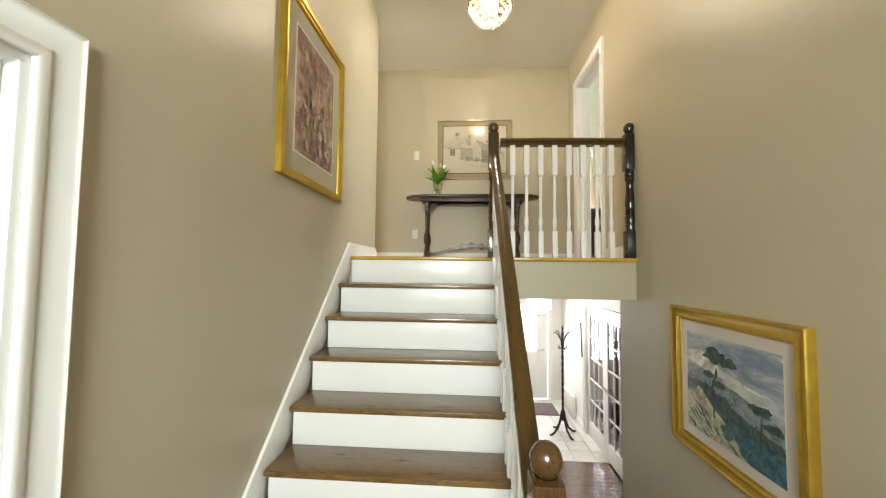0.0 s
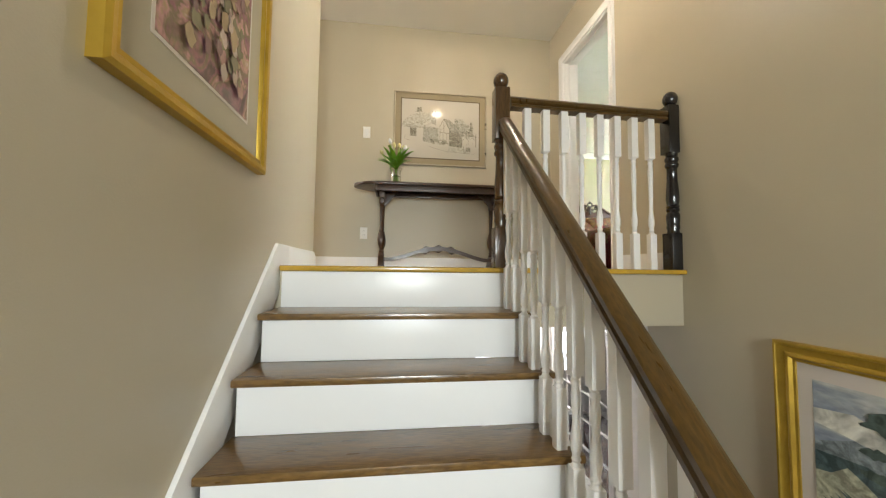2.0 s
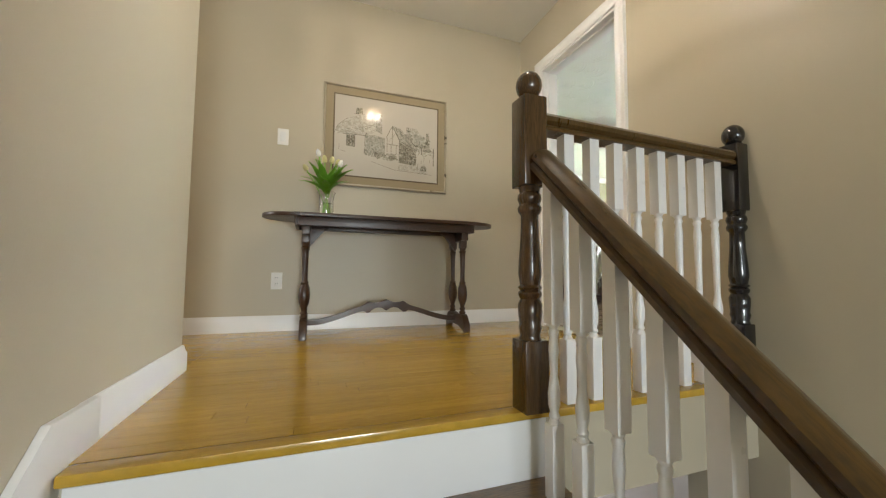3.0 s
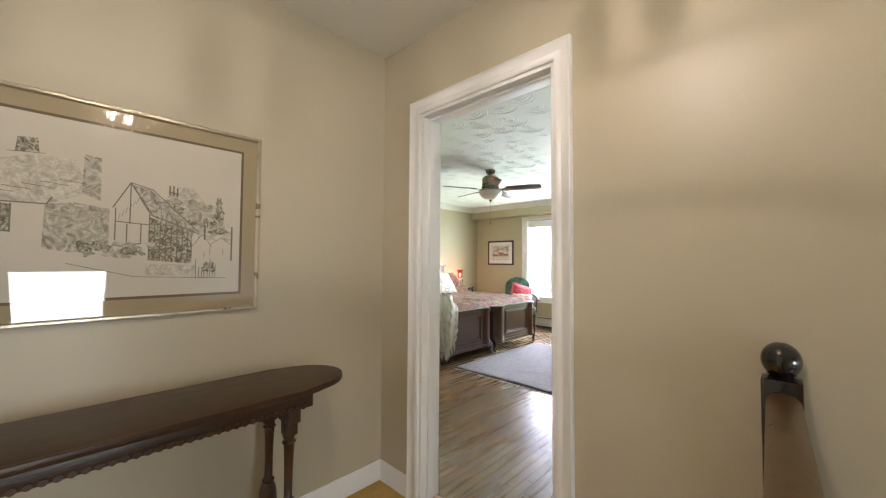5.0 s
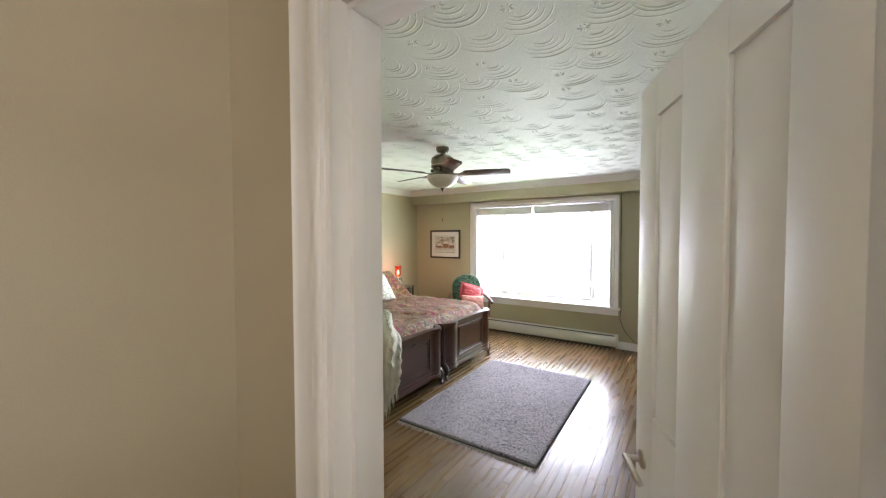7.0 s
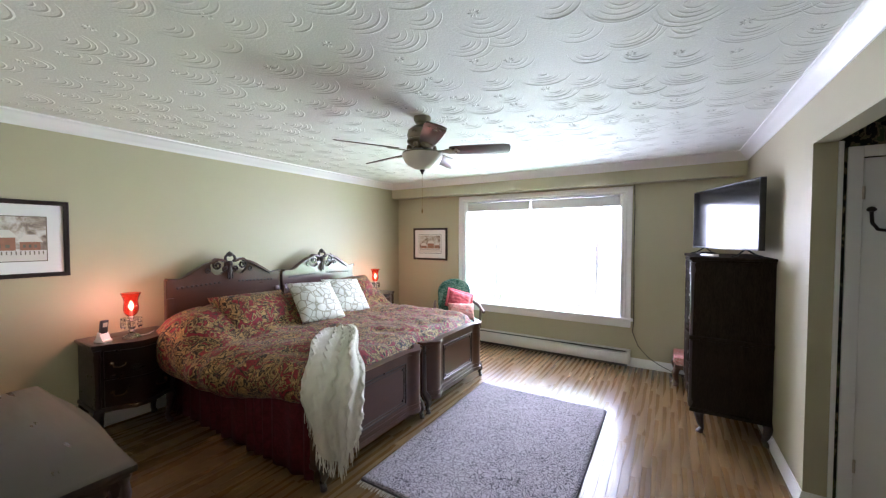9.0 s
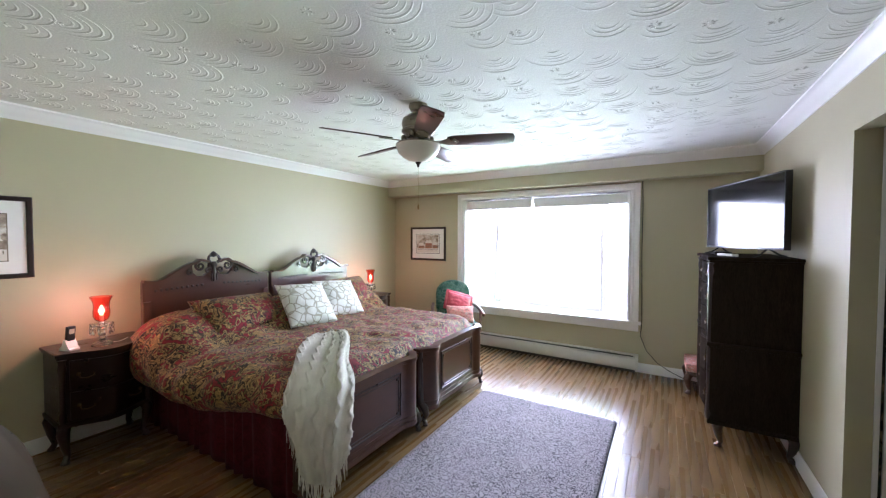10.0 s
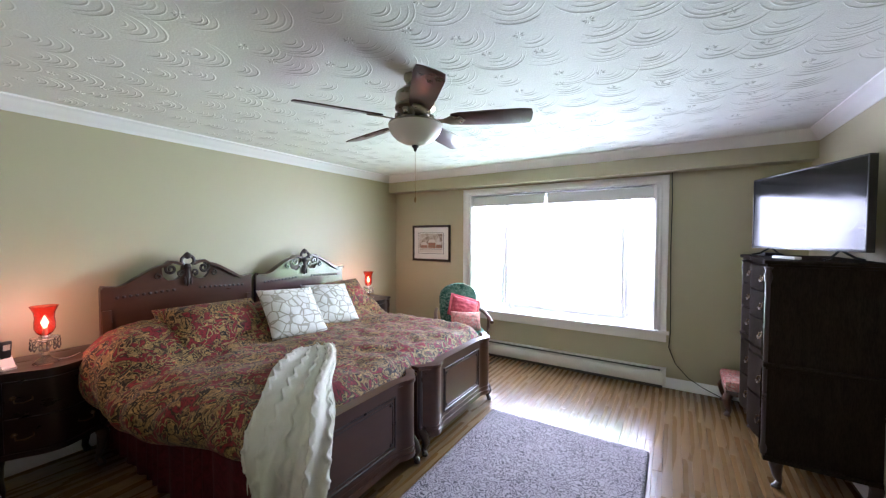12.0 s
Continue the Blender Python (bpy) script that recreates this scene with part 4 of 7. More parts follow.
# ---- bay window ----
def bay_window():
    ob = tagged(thing("window_1", (WX, 0, 0), "wide white bay window with a rolled blind", "window"), kind="structure")
    dep = 0.42
    ya, yb = W0 + 0.34, W1 - 0.34
    corners = [(0.0, W0), (dep, ya), (dep, yb), (0.0, W1)]

    def strip(z0, z1, a, b, ins):
        (xa, y_a), (xb, y_b) = a, b
        d = Vector((xb - xa, y_b - y_a, 0))
        ln = d.length
        d.normalize()
        m = Matrix(((d.x, -d.y, 0, xa), (d.y, d.x, 0, y_a), (0, 0, 1, 0), (0, 0, 0, 1)))
        return m, ln

    for a, b in zip(corners, corners[1:]):
        m, ln = strip(0, 0, a, b, 0)
        bm = bmesh.new()
        w = 0.045
        box(bm, 0, w, -0.03, 0.03, WZ0, WZ1, 0.004, m)
        box(bm, ln - w, ln, -0.03, 0.03, WZ0, WZ1, 0.004, m)
        box(bm, w, ln - w, -0.03, 0.03, WZ0, WZ0 + w, 0.004, m)
        box(bm, w, ln - w, -0.03, 0.03, WZ1 - w, WZ1, 0.004, m)
        part("window_frame", bm, TRIM, ob)
        p = part("pane", box(bmesh.new(), w, ln - w, -0.004, 0.004, WZ0 + w, WZ1 - w, 0, m), GLASS, ob)
        p.visible_shadow = False
    seat = [(-0.035, W0 - 0.11), (-0.035, W1 + 0.11), (0.0, W1 + 0.11), (0.0, W1), (dep + 0.04, yb + 0.02), (dep + 0.04, ya - 0.02), (0.0, W0), (0.0, W0 - 0.11)]
    part("window_sill", prism(bmesh.new(), seat, pose(0, 0, WZ0 - 0.035), 0.035, 0.004), TRIM, ob, "deep white painted sill")
    part("apron", box(bmesh.new(), -0.018, 0.0, W0 - 0.085, W1 + 0.085, WZ0 - 0.115, WZ0 - 0.035, 0.005), TRIM, ob)
    head = [(0.0, W1), (dep + 0.04, yb + 0.02), (dep + 0.04, ya - 0.02), (0.0, W0)]
    part("head_board", prism(bmesh.new(), head, pose(0, 0, WZ1), 0.03), TRIM, ob)
    for y0, y1 in ((W0 + 0.01, 1.10), (1.12, W1 - 0.01)):
        bm = bmesh.new()
        lathe(bm, [(0.028, 0), (0.028, y1 - y0)], segs=14, m=Matrix.Translation((0.05, y0, WZ1 - 0.04)) @ Matrix.Rotation(radians(-90), 4, "X"))
        box(bm, 0.020, 0.024, y0 + 0.01, y1 - 0.01, WZ1 - 0.125, WZ1 - 0.03)
        box(bm, 0.015, 0.029, y0 + 0.01, y1 - 0.01, WZ1 - 0.14, WZ1 - 0.122, 0.003)
        part("blind", bm, SHADE_CLOTH, ob, "white roller blind pulled up")


bay_window()
casing("window_casing", "x", WX, W0, W1, WZ0 - 0.004, WZ1, -1, 0.085, TRIM, "white moulded casing round the bay window")
structure("backdrop_garden", box(bmesh.new(), 7.8, 7.9, -9, 11, -3.1, 6), glowing("white_daylight", (0.97, 1.0, 1.0), 2.2), "overexposed white daylight outside the bay window", "backdrop")


# ---- things of the hall and stair ----
def moulded_frame(w, h, profile):
    """A mitred picture frame round w x h (outer), in x and z, facing -y; profile is (inward, outward)."""
    bm, rings = bmesh.new(), []
    for cx, cz, dx, dz in ((-w / 2, 0, 1, 1), (w / 2, 0, -1, 1), (w / 2, h, -1, -1), (-w / 2, h, 1, -1)):
        rings.append([bm.verts.new((cx + dx * u, -v, cz + dz * u)) for u, v in profile])
    n = len(profile)
    for a, b in zip(rings, rings[1:] + rings[:1]):
        for j in range(n):
            bm.faces.new((a[j], a[(j + 1) % n], b[(j + 1) % n], b[j]))
    bmesh.ops.recalc_face_normals(bm, faces=bm.faces[:])
    return bm


def flat(bm, pts, y, t=0.0006):
    """A thin painted patch facing -y."""
    return prism(bm, pts, Matrix(((1, 0, 0, 0), (0, 0, -1, y), (0, 1, 0, 0), (0, 0, 0, 1))), t)


def blob(cx, cy, rx, ry, rng, n=18, rough=0.25):
    return [(cx + rx * (1 + rng.uniform(-rough, rough)) * math.cos(2 * math.pi * i / n), cy + ry * (1 + rng.uniform(-rough, rough)) * math.sin(2 * math.pi * i / n)) for i in range(n)]


def glazed(mat):
    """The same surface behind picture glass: a clear, smooth coat."""
    b = mat.node_tree.nodes["Principled BSDF"]
    b.inputs["Coat Weight"].default_value, b.inputs["Coat Roughness"].default_value = 1.0, 0.015
    return mat


def framed(name, at, turn, w, h, profile, frame_mat, mounts, paper, label, art=None):
    ob = thing(name, at, label, "picture", turn=turn)
    part("picture_frame", moulded_frame(w, h, profile), frame_mat, ob)
    inset = max(u for u, v in profile) - 0.004
    y = -0.010
    for mat, width in mounts:
        part("mount", flat(bmesh.new(), [(-w / 2 + inset, inset), (w / 2 - inset, inset), (w / 2 - inset, h - inset), (-w / 2 + inset, h - inset)], y, 0.0015), mat, ob)
        inset += width
        y -= 0.0015
    part("artwork", flat(bmesh.new(), [(-w / 2 + inset, inset), (w / 2 - inset, inset), (w / 2 - inset, h - inset), (-w / 2 + inset, h - inset)], y, 0.001), paper, ob)
    if art:
        art(ob, -w / 2 + inset, inset, w - 2 * inset, h - 2 * inset, y - 0.001)
    return ob


WIDE_GOLD = [(0, 0), (0, 0.030), (0.006, 0.038), (0.014, 0.038), (0.020, 0.030), (0.042, 0.024), (0.050, 0.030), (0.058, 0.030), (0.066, 0.018), (0.074, 0.016), (0.078, 0.008), (0.078, 0)]
SLIM_GOLD = [(0, 0), (0, 0.030), (0.010, 0.037), (0.026, 0.034), (0.034, 0.024), (0.046, 0.026), (0.054, 0.013), (0.054, 0)]
THIN = [(0, 0), (0, 0.018), (0.004, 0.022), (0.012, 0.022), (0.016, 0.016), (0.018, 0)]
BLACK_PROFILE = [(0, 0), (0, 0.020), (0.006, 0.026), (0.022, 0.024), (0.030, 0.016), (0.034, 0)]

INK = glazed(material("ink_grey", (0.17, 0.15, 0.11), 0.9, dark=0.6, scale=30))
WASH = glazed(pattern("ink_wash", [(0.35, (0.24, 0.22, 0.17)), (0.5, (0.38, 0.35, 0.28)), (0.65, (0.52, 0.48, 0.40))], 22, rough=0.9, bump=0))
PALE_WASH = glazed(pattern("pale_ink_wash", [(0.35, (0.38, 0.35, 0.28)), (0.5, (0.48, 0.44, 0.36)), (0.65, (0.58, 0.54, 0.45))], 16, rough=0.9, bump=0))
SHRUB = glazed(pattern("ink_shrub", [(0.38, (0.13, 0.115, 0.08)), (0.5, (0.28, 0.255, 0.19)), (0.62, (0.48, 0.44, 0.36))], 34, rough=0.9, bump=0))
PAPER = glazed(material("drawing_paper", (0.55, 0.50, 0.415), 0.9, dark=0.94, scale=5))
for m in (MAT_UMBER, MAT_TAUPE, MAT_SAGE, MAT_CREAM, MAT_WHITE):
    glazed(m)


def village_sketch(ob, x, z, w, h, y):
    """An ink drawing of a village street: a thatched cottage, a jettied timber house, hill, conifer and low cottages."""
    rng = random.Random(11)
    count = [0]

    def put(mat, pts, name):
        count[0] += 1
        part(name, flat(bmesh.new(), [(x + u * w, z + v * h) for u, v in pts], y - 0.00006 * count[0]), mat, ob)

    def strokes(lines, t=0.0022):
        count[0] += 1
        bm = bmesh.new()
        for a, b, c, d in lines:
            p, q = Vector((x + a * w, z + b * h)), Vector((x + c * w, z + d * h))
            e = (q - p).normalized()
            nrm = Vector((-e.y, e.x)) * t / 2
            flat(bm, [tuple(p + nrm), tuple(p - nrm), tuple(q - nrm), tuple(q + nrm)], y - 0.00006 * count[0] - 0.0004, 0.0003)
        tagged(part("ink_line_work", bm, INK, ob), kind="stuff")

    # hill and trees behind
    put(PALE_WASH, [(0.62, 0.40), (0.66, 0.60), (0.72, 0.70), (0.78, 0.70), (0.84, 0.60), (0.92, 0.50), (0.97, 0.42), (0.97, 0.36), (0.62, 0.36)], "hill_wash")
    for k in range(9):
        v = 0.42 + 0.028 * k
        put(SHRUB, blob(0.895 + rng.uniform(-0.006, 0.006), v, 0.048 * (1 - k / 10), 0.022, rng, 12, 0.35), "conifer_wash")
    for k in range(12):
        put(SHRUB if k % 2 else WASH, blob(0.70 + 0.16 * rng.random(), 0.46 + 0.14 * rng.random(), rng.uniform(0.02, 0.045), rng.uniform(0.02, 0.04), rng, 14, 0.4), "tree_wash")
    # thatched cottage
    put(PALE_WASH, [(0.0, 0.50), (0.03, 0.62), (0.12, 0.72), (0.24, 0.78), (0.36, 0.78), (0.40, 0.60), (0.30, 0.53), (0.22, 0.51), (0.08, 0.52)], "thatch_wash")
    put(WASH, [(0.38, 0.60), (0.385, 0.82), (0.44, 0.81), (0.44, 0.56)], "chimney_wash")
    put(SHRUB, [(0.19, 0.78), (0.195, 0.86), (0.25, 0.87), (0.255, 0.79)], "chimney_wash")
    put(WASH, [(0.27, 0.28), (0.275, 0.52), (0.36, 0.54), (0.47, 0.52), (0.47, 0.30), (0.36, 0.26)], "wall_wash")
    put(PAPER, [(0.06, 0.34), (0.06, 0.51), (0.27, 0.52), (0.27, 0.32)], "cottage_wall")
    put(SHRUB, [(0.11, 0.37), (0.11, 0.505), (0.185, 0.505), (0.185, 0.37)], "cottage_window")
    strokes([(0.07, 0.515, 0.28, 0.52), (0.28, 0.52, 0.295, 0.56), (0.11, 0.37, 0.11, 0.51), (0.135, 0.37, 0.135, 0.51), (0.16, 0.37, 0.16, 0.51), (0.185, 0.36, 0.185, 0.51), (0.11, 0.44, 0.185, 0.44), (0.11, 0.37, 0.185, 0.365)], 0.004)
    strokes([(0.01 + 0.05 * k, 0.54 + 0.02 * k, 0.09 + 0.05 * k, 0.53 + 0.02 * k) for k in range(7)] + [(0.17, 0.78, 0.27, 0.79), (0.0, 0.52, 0.03, 0.62), (0.03, 0.62, 0.12, 0.72)], 0.0018)
    # jettied house
    put(PAPER, [(0.49, 0.34), (0.49, 0.54), (0.54, 0.68), (0.61, 0.52), (0.61, 0.34)], "house_gable")
    put(WASH, [(0.54, 0.68), (0.61, 0.66), (0.80, 0.42), (0.78, 0.38), (0.61, 0.50)], "roof_wash")
    put(SHRUB, [(0.61, 0.22), (0.61, 0.49), (0.78, 0.39), (0.78, 0.20)], "timber_wall")
    frame_lines = [(0.48, 0.53, 0.54, 0.69), (0.54, 0.69, 0.62, 0.50), (0.54, 0.69, 0.62, 0.66), (0.62, 0.66, 0.81, 0.41), (0.62, 0.50, 0.81, 0.40), (0.49, 0.45, 0.61, 0.44), (0.49, 0.34, 0.49, 0.53), (0.61, 0.22, 0.61, 0.51), (0.61, 0.35, 0.78, 0.31), (0.54, 0.44, 0.54, 0.68), (0.53, 0.32, 0.53, 0.44), (0.58, 0.32, 0.58, 0.44), (0.53, 0.32, 0.58, 0.32)]
    strokes(frame_lines + [(0.63 + 0.022 * k, 0.22, 0.63 + 0.022 * k, 0.48 - 0.012 * k) for k in range(7)], 0.0034)
    strokes([(0.50 + 0.012 * k, 0.46 + 0.02 * k, 0.505 + 0.013 * k, 0.50 + 0.02 * k) for k in range(6)] + [(0.63 + 0.02 * k, 0.60 - 0.026 * k, 0.64 + 0.02 * k, 0.48 - 0.012 * k) for k in range(8)], 0.0014)
    strokes([(0.685, 0.64, 0.685, 0.70), (0.70, 0.64, 0.70, 0.70), (0.715, 0.63, 0.715, 0.69), (0.68, 0.66, 0.72, 0.65)], 0.005)
    # low cottages to the end of the street
    for hx, hw, hb, ht in ((0.78, 0.09, 0.24, 0.40), (0.86, 0.10, 0.26, 0.38)):
        put(PAPER, [(hx, hb), (hx + hw, hb), (hx + hw, hb + 0.07), (hx + hw * 0.5, ht), (hx, hb + 0.07)], "low_cottage")
        strokes([(hx, hb + 0.07, hx + hw * 0.5, ht), (hx + hw * 0.5, ht, hx + hw, hb + 0.07), (hx, hb, hx, hb + 0.07), (hx + hw * 0.6, hb, hx + hw * 0.6, hb + 0.04)], 0.002)
    strokes([(0.835, 0.36, 0.835, 0.46), (0.96, 0.22, 0.96, 0.46)], 0.006)
    # hedges, wall and cart in the foreground
    for k in range(22):
        put(SHRUB if k % 3 else WASH, blob(0.36 + 0.26 * rng.random(), 0.24 + 0.09 * rng.random(), rng.uniform(0.012, 0.03), rng.uniform(0.012, 0.028), rng, 12, 0.4), "hedge_wash")
    put(PALE_WASH, [(0.60, 0.13), (0.60, 0.20), (0.80, 0.19), (0.80, 0.12)], "garden_wall")
    for k in range(7):
        put(SHRUB, blob(0.83 + 0.05 * rng.random(), 0.13 + 0.10 * rng.random(), 0.012, 0.022, rng, 9, 0.4), "cart_wash")
    strokes([(0.80 + 0.012 * k, 0.10, 0.80 + 0.012 * k + rng.uniform(-0.01, 0.01), 0.10 + rng.uniform(0.06, 0.14)) for k in range(8)] + [(0.05, 0.30, 0.10, 0.29), (0.04, 0.31, 0.045, 0.38), (0.34, 0.20, 0.56, 0.12), (0.56, 0.12, 0.94, 0.10)], 0.002)


framed("framed_drawing", (-1.172, 0.0, 1.032), 0, 0.949, 0.757, THIN, PALE_GOLD, [(MAT_TAUPE, 0.056), (MAT_UMBER, 0.010)], PAPER, "ink drawing of a village in a champagne metal frame", village_sketch)

FLOWERS = glazed(pattern("flower_print", [(0.33, (0.10, 0.055, 0.055)), (0.42, (0.30, 0.13, 0.15)), (0.50, (0.20, 0.15, 0.08)), (0.56, (0.50, 0.25, 0.25)), (0.62, (0.40, 0.28, 0.16)), (0.72, (0.62, 0.42, 0.40))], 6.5, rough=0.8, distort=1.4, bump=0))


def flower_art(ob, x, z, w, h, y):
    rng = random.Random(3)
    cols = [glazed(material("print_" + n, c, 0.8, dark=0.7, scale=18)) for n, c in (("rose", (0.38, 0.20, 0.18)), ("blush", (0.48, 0.36, 0.30)), ("moss", (0.20, 0.17, 0.09)), ("gold", (0.40, 0.28, 0.15)), ("plum", (0.20, 0.10, 0.10)))]
    for q in range(120):
        c = rng.choice(cols)
        r = rng.uniform(0.012, 0.036)
        part("paint_patch", flat(bmesh.new(), blob(x + w * rng.uniform(0.12, 0.88), z + h * rng.uniform(0.1, 0.9), r * 0.7, r, rng, 11, 0.35), y - 0.00011 * q), c, ob)


framed("flower_print", (LX, -2.462, 0.370), 90, 0.845, 1.0, SLIM_GOLD, GOLD, [(MAT_SAGE, 0.10), (MAT_CREAM, 0.012)], FLOWERS, "dusky flower print in a gilt frame over the stair", flower_art)

SKY_PAINT = glazed(pattern("painted_sky", [(0.35, (0.22, 0.27, 0.36)), (0.5, (0.35, 0.39, 0.44)), (0.62, (0.62, 0.63, 0.58))], 3.0, rough=0.7, distort=1.0, bump=0.2, stretch=(1, 1, 3)))


def pine_painting(ob, x, z, w, h, y):
    """A windswept pine on rocks above misty hills."""
    rng = random.Random(8)

    def put(mat, pts, lift, name):
        part(name, flat(bmesh.new(), [(x + min(1, max(0, u)) * w, z + min(1, max(0, v)) * h) for u, v in pts], y - lift), mat, ob)

    def tone(n, c, s=16):
        return glazed(pattern("painted_" + n, [(0.35, [k * 0.6 for k in c]), (0.5, c), (0.65, [min(1, k * 1.45) for k in c])], s, rough=0.7, distort=2, bump=0.2))

    far, near_hill, rock, pine, teal = tone("far_hill", (0.22, 0.26, 0.28)), tone("hill", (0.075, 0.115, 0.12)), tone("rock", (0.42, 0.42, 0.31)), tone("pine", (0.07, 0.10, 0.085)), tone("water", (0.06, 0.14, 0.17))
    put(tone("cloud", (0.62, 0.62, 0.56), 6), [(0.0, 0.80), (0.2, 0.83), (0.45, 0.70), (0.85, 0.62), (0.6, 0.62), (0.3, 0.64), (0.0, 0.70)], 0.0004, "cloud")
    put(far, [(0, 0.0), (0, 0.56), (0.2, 0.66), (0.35, 0.60), (0.6, 0.56), (1, 0.44), (1, 0.0)], 0.0008, "far_hill")
    put(near_hill, [(0, 0.0), (0, 0.50), (0.25, 0.52), (0.45, 0.43), (0.75, 0.34), (1, 0.30), (1, 0.0)], 0.0014, "hill")
    put(teal, [(0.5, 0.0), (0.62, 0.20), (0.8, 0.24), (1, 0.16), (1, 0.0)], 0.0018, "water")
    put(rock, [(0, 0.0), (0, 0.36), (0.08, 0.38), (0.16, 0.46), (0.24, 0.40), (0.34, 0.30), (0.46, 0.24), (0.58, 0.12), (0.72, 0.0)], 0.0022, "rock")
    for q in range(14):
        u, v = rng.uniform(0.0, 0.5), rng.uniform(0.02, 0.30)
        if v < 0.38 - u * 0.5:
            put(pine if q % 2 else near_hill, [(u, v), (u + 0.06, v - 0.03), (u + 0.12, v - 0.10), (u + 0.05, v - 0.05)], 0.0027 + q * 0.00004, "rock_shadow")
    for trunk in ([(0.34, 0.22), (0.36, 0.22), (0.345, 0.50), (0.40, 0.66), (0.385, 0.72), (0.33, 0.52)], [(0.80, 0.14), (0.815, 0.14), (0.83, 0.40), (0.815, 0.44)]):
        put(pine, trunk, 0.003, "painted_trunk")
    for cx, cy, rx, ry in ((0.36, 0.82, 0.13, 0.07), (0.50, 0.79, 0.10, 0.05), (0.28, 0.62, 0.06, 0.035), (0.41, 0.56, 0.07, 0.03), (0.30, 0.48, 0.07, 0.03), (0.44, 0.43, 0.09, 0.035), (0.82, 0.50, 0.09, 0.045), (0.93, 0.40, 0.08, 0.04), (0.74, 0.08, 0.12, 0.07), (0.90, 0.12, 0.12, 0.06), (0.50, 0.16, 0.07, 0.06)):
        put(pine if cy > 0.3 else teal, blob(cx, cy, rx, ry, rng, 20, 0.32), 0.0034 + cx * 0.0012, "painted_foliage")


framed("pine_painting", (0.0, -2.698, -1.060), -90, 0.886, 0.772, WIDE_GOLD, GOLD, [(MAT_CREAM, 0.055)], SKY_PAINT, "painting of a windswept pine in a wide gilt frame", pine_painting)


def wall_plate(name, at, label, category, toggle):
    ob = thing(name, at, label, category)
    part("plate", box(bmesh.new(), -0.035, 0.035, -0.006, 0, -0.057, 0.057, 0.003), PLASTIC, ob)
    if toggle:
        part("rocker", box(bmesh.new(), -0.017, 0.017, -0.010, -0.005, -0.033, 0.033, 0.002), MAT_WHITE, ob, "white rocker")
    else:
        for z in (-0.020, 0.020):
            part("socket", lathe(bmesh.new(), [(0.016, 0), (0.016, 0.003), (0.014, 0.004)], segs=20, m=Matrix.Translation((0, -0.005, z)) @ Matrix.Rotation(radians(90), 4, "X")), PLASTIC, ob)
            bm = bmesh.new()
            for dx in (-0.006, 0.006):
                box(bm, dx - 0.0012, dx + 0.0012, -0.0098, -0.0085, z - 0.001, z + 0.008)
            part("slots", bm, SLOT, ob, "dark plug slots")


wall_plate("light_switch", (-1.908, 0, 1.342), "white rocker light switch on the hall wall", "light switch", True)
wall_plate("power_outlet", (-1.916, 0, 0.338), "white double power outlet on the hall wall", "outlet", False)


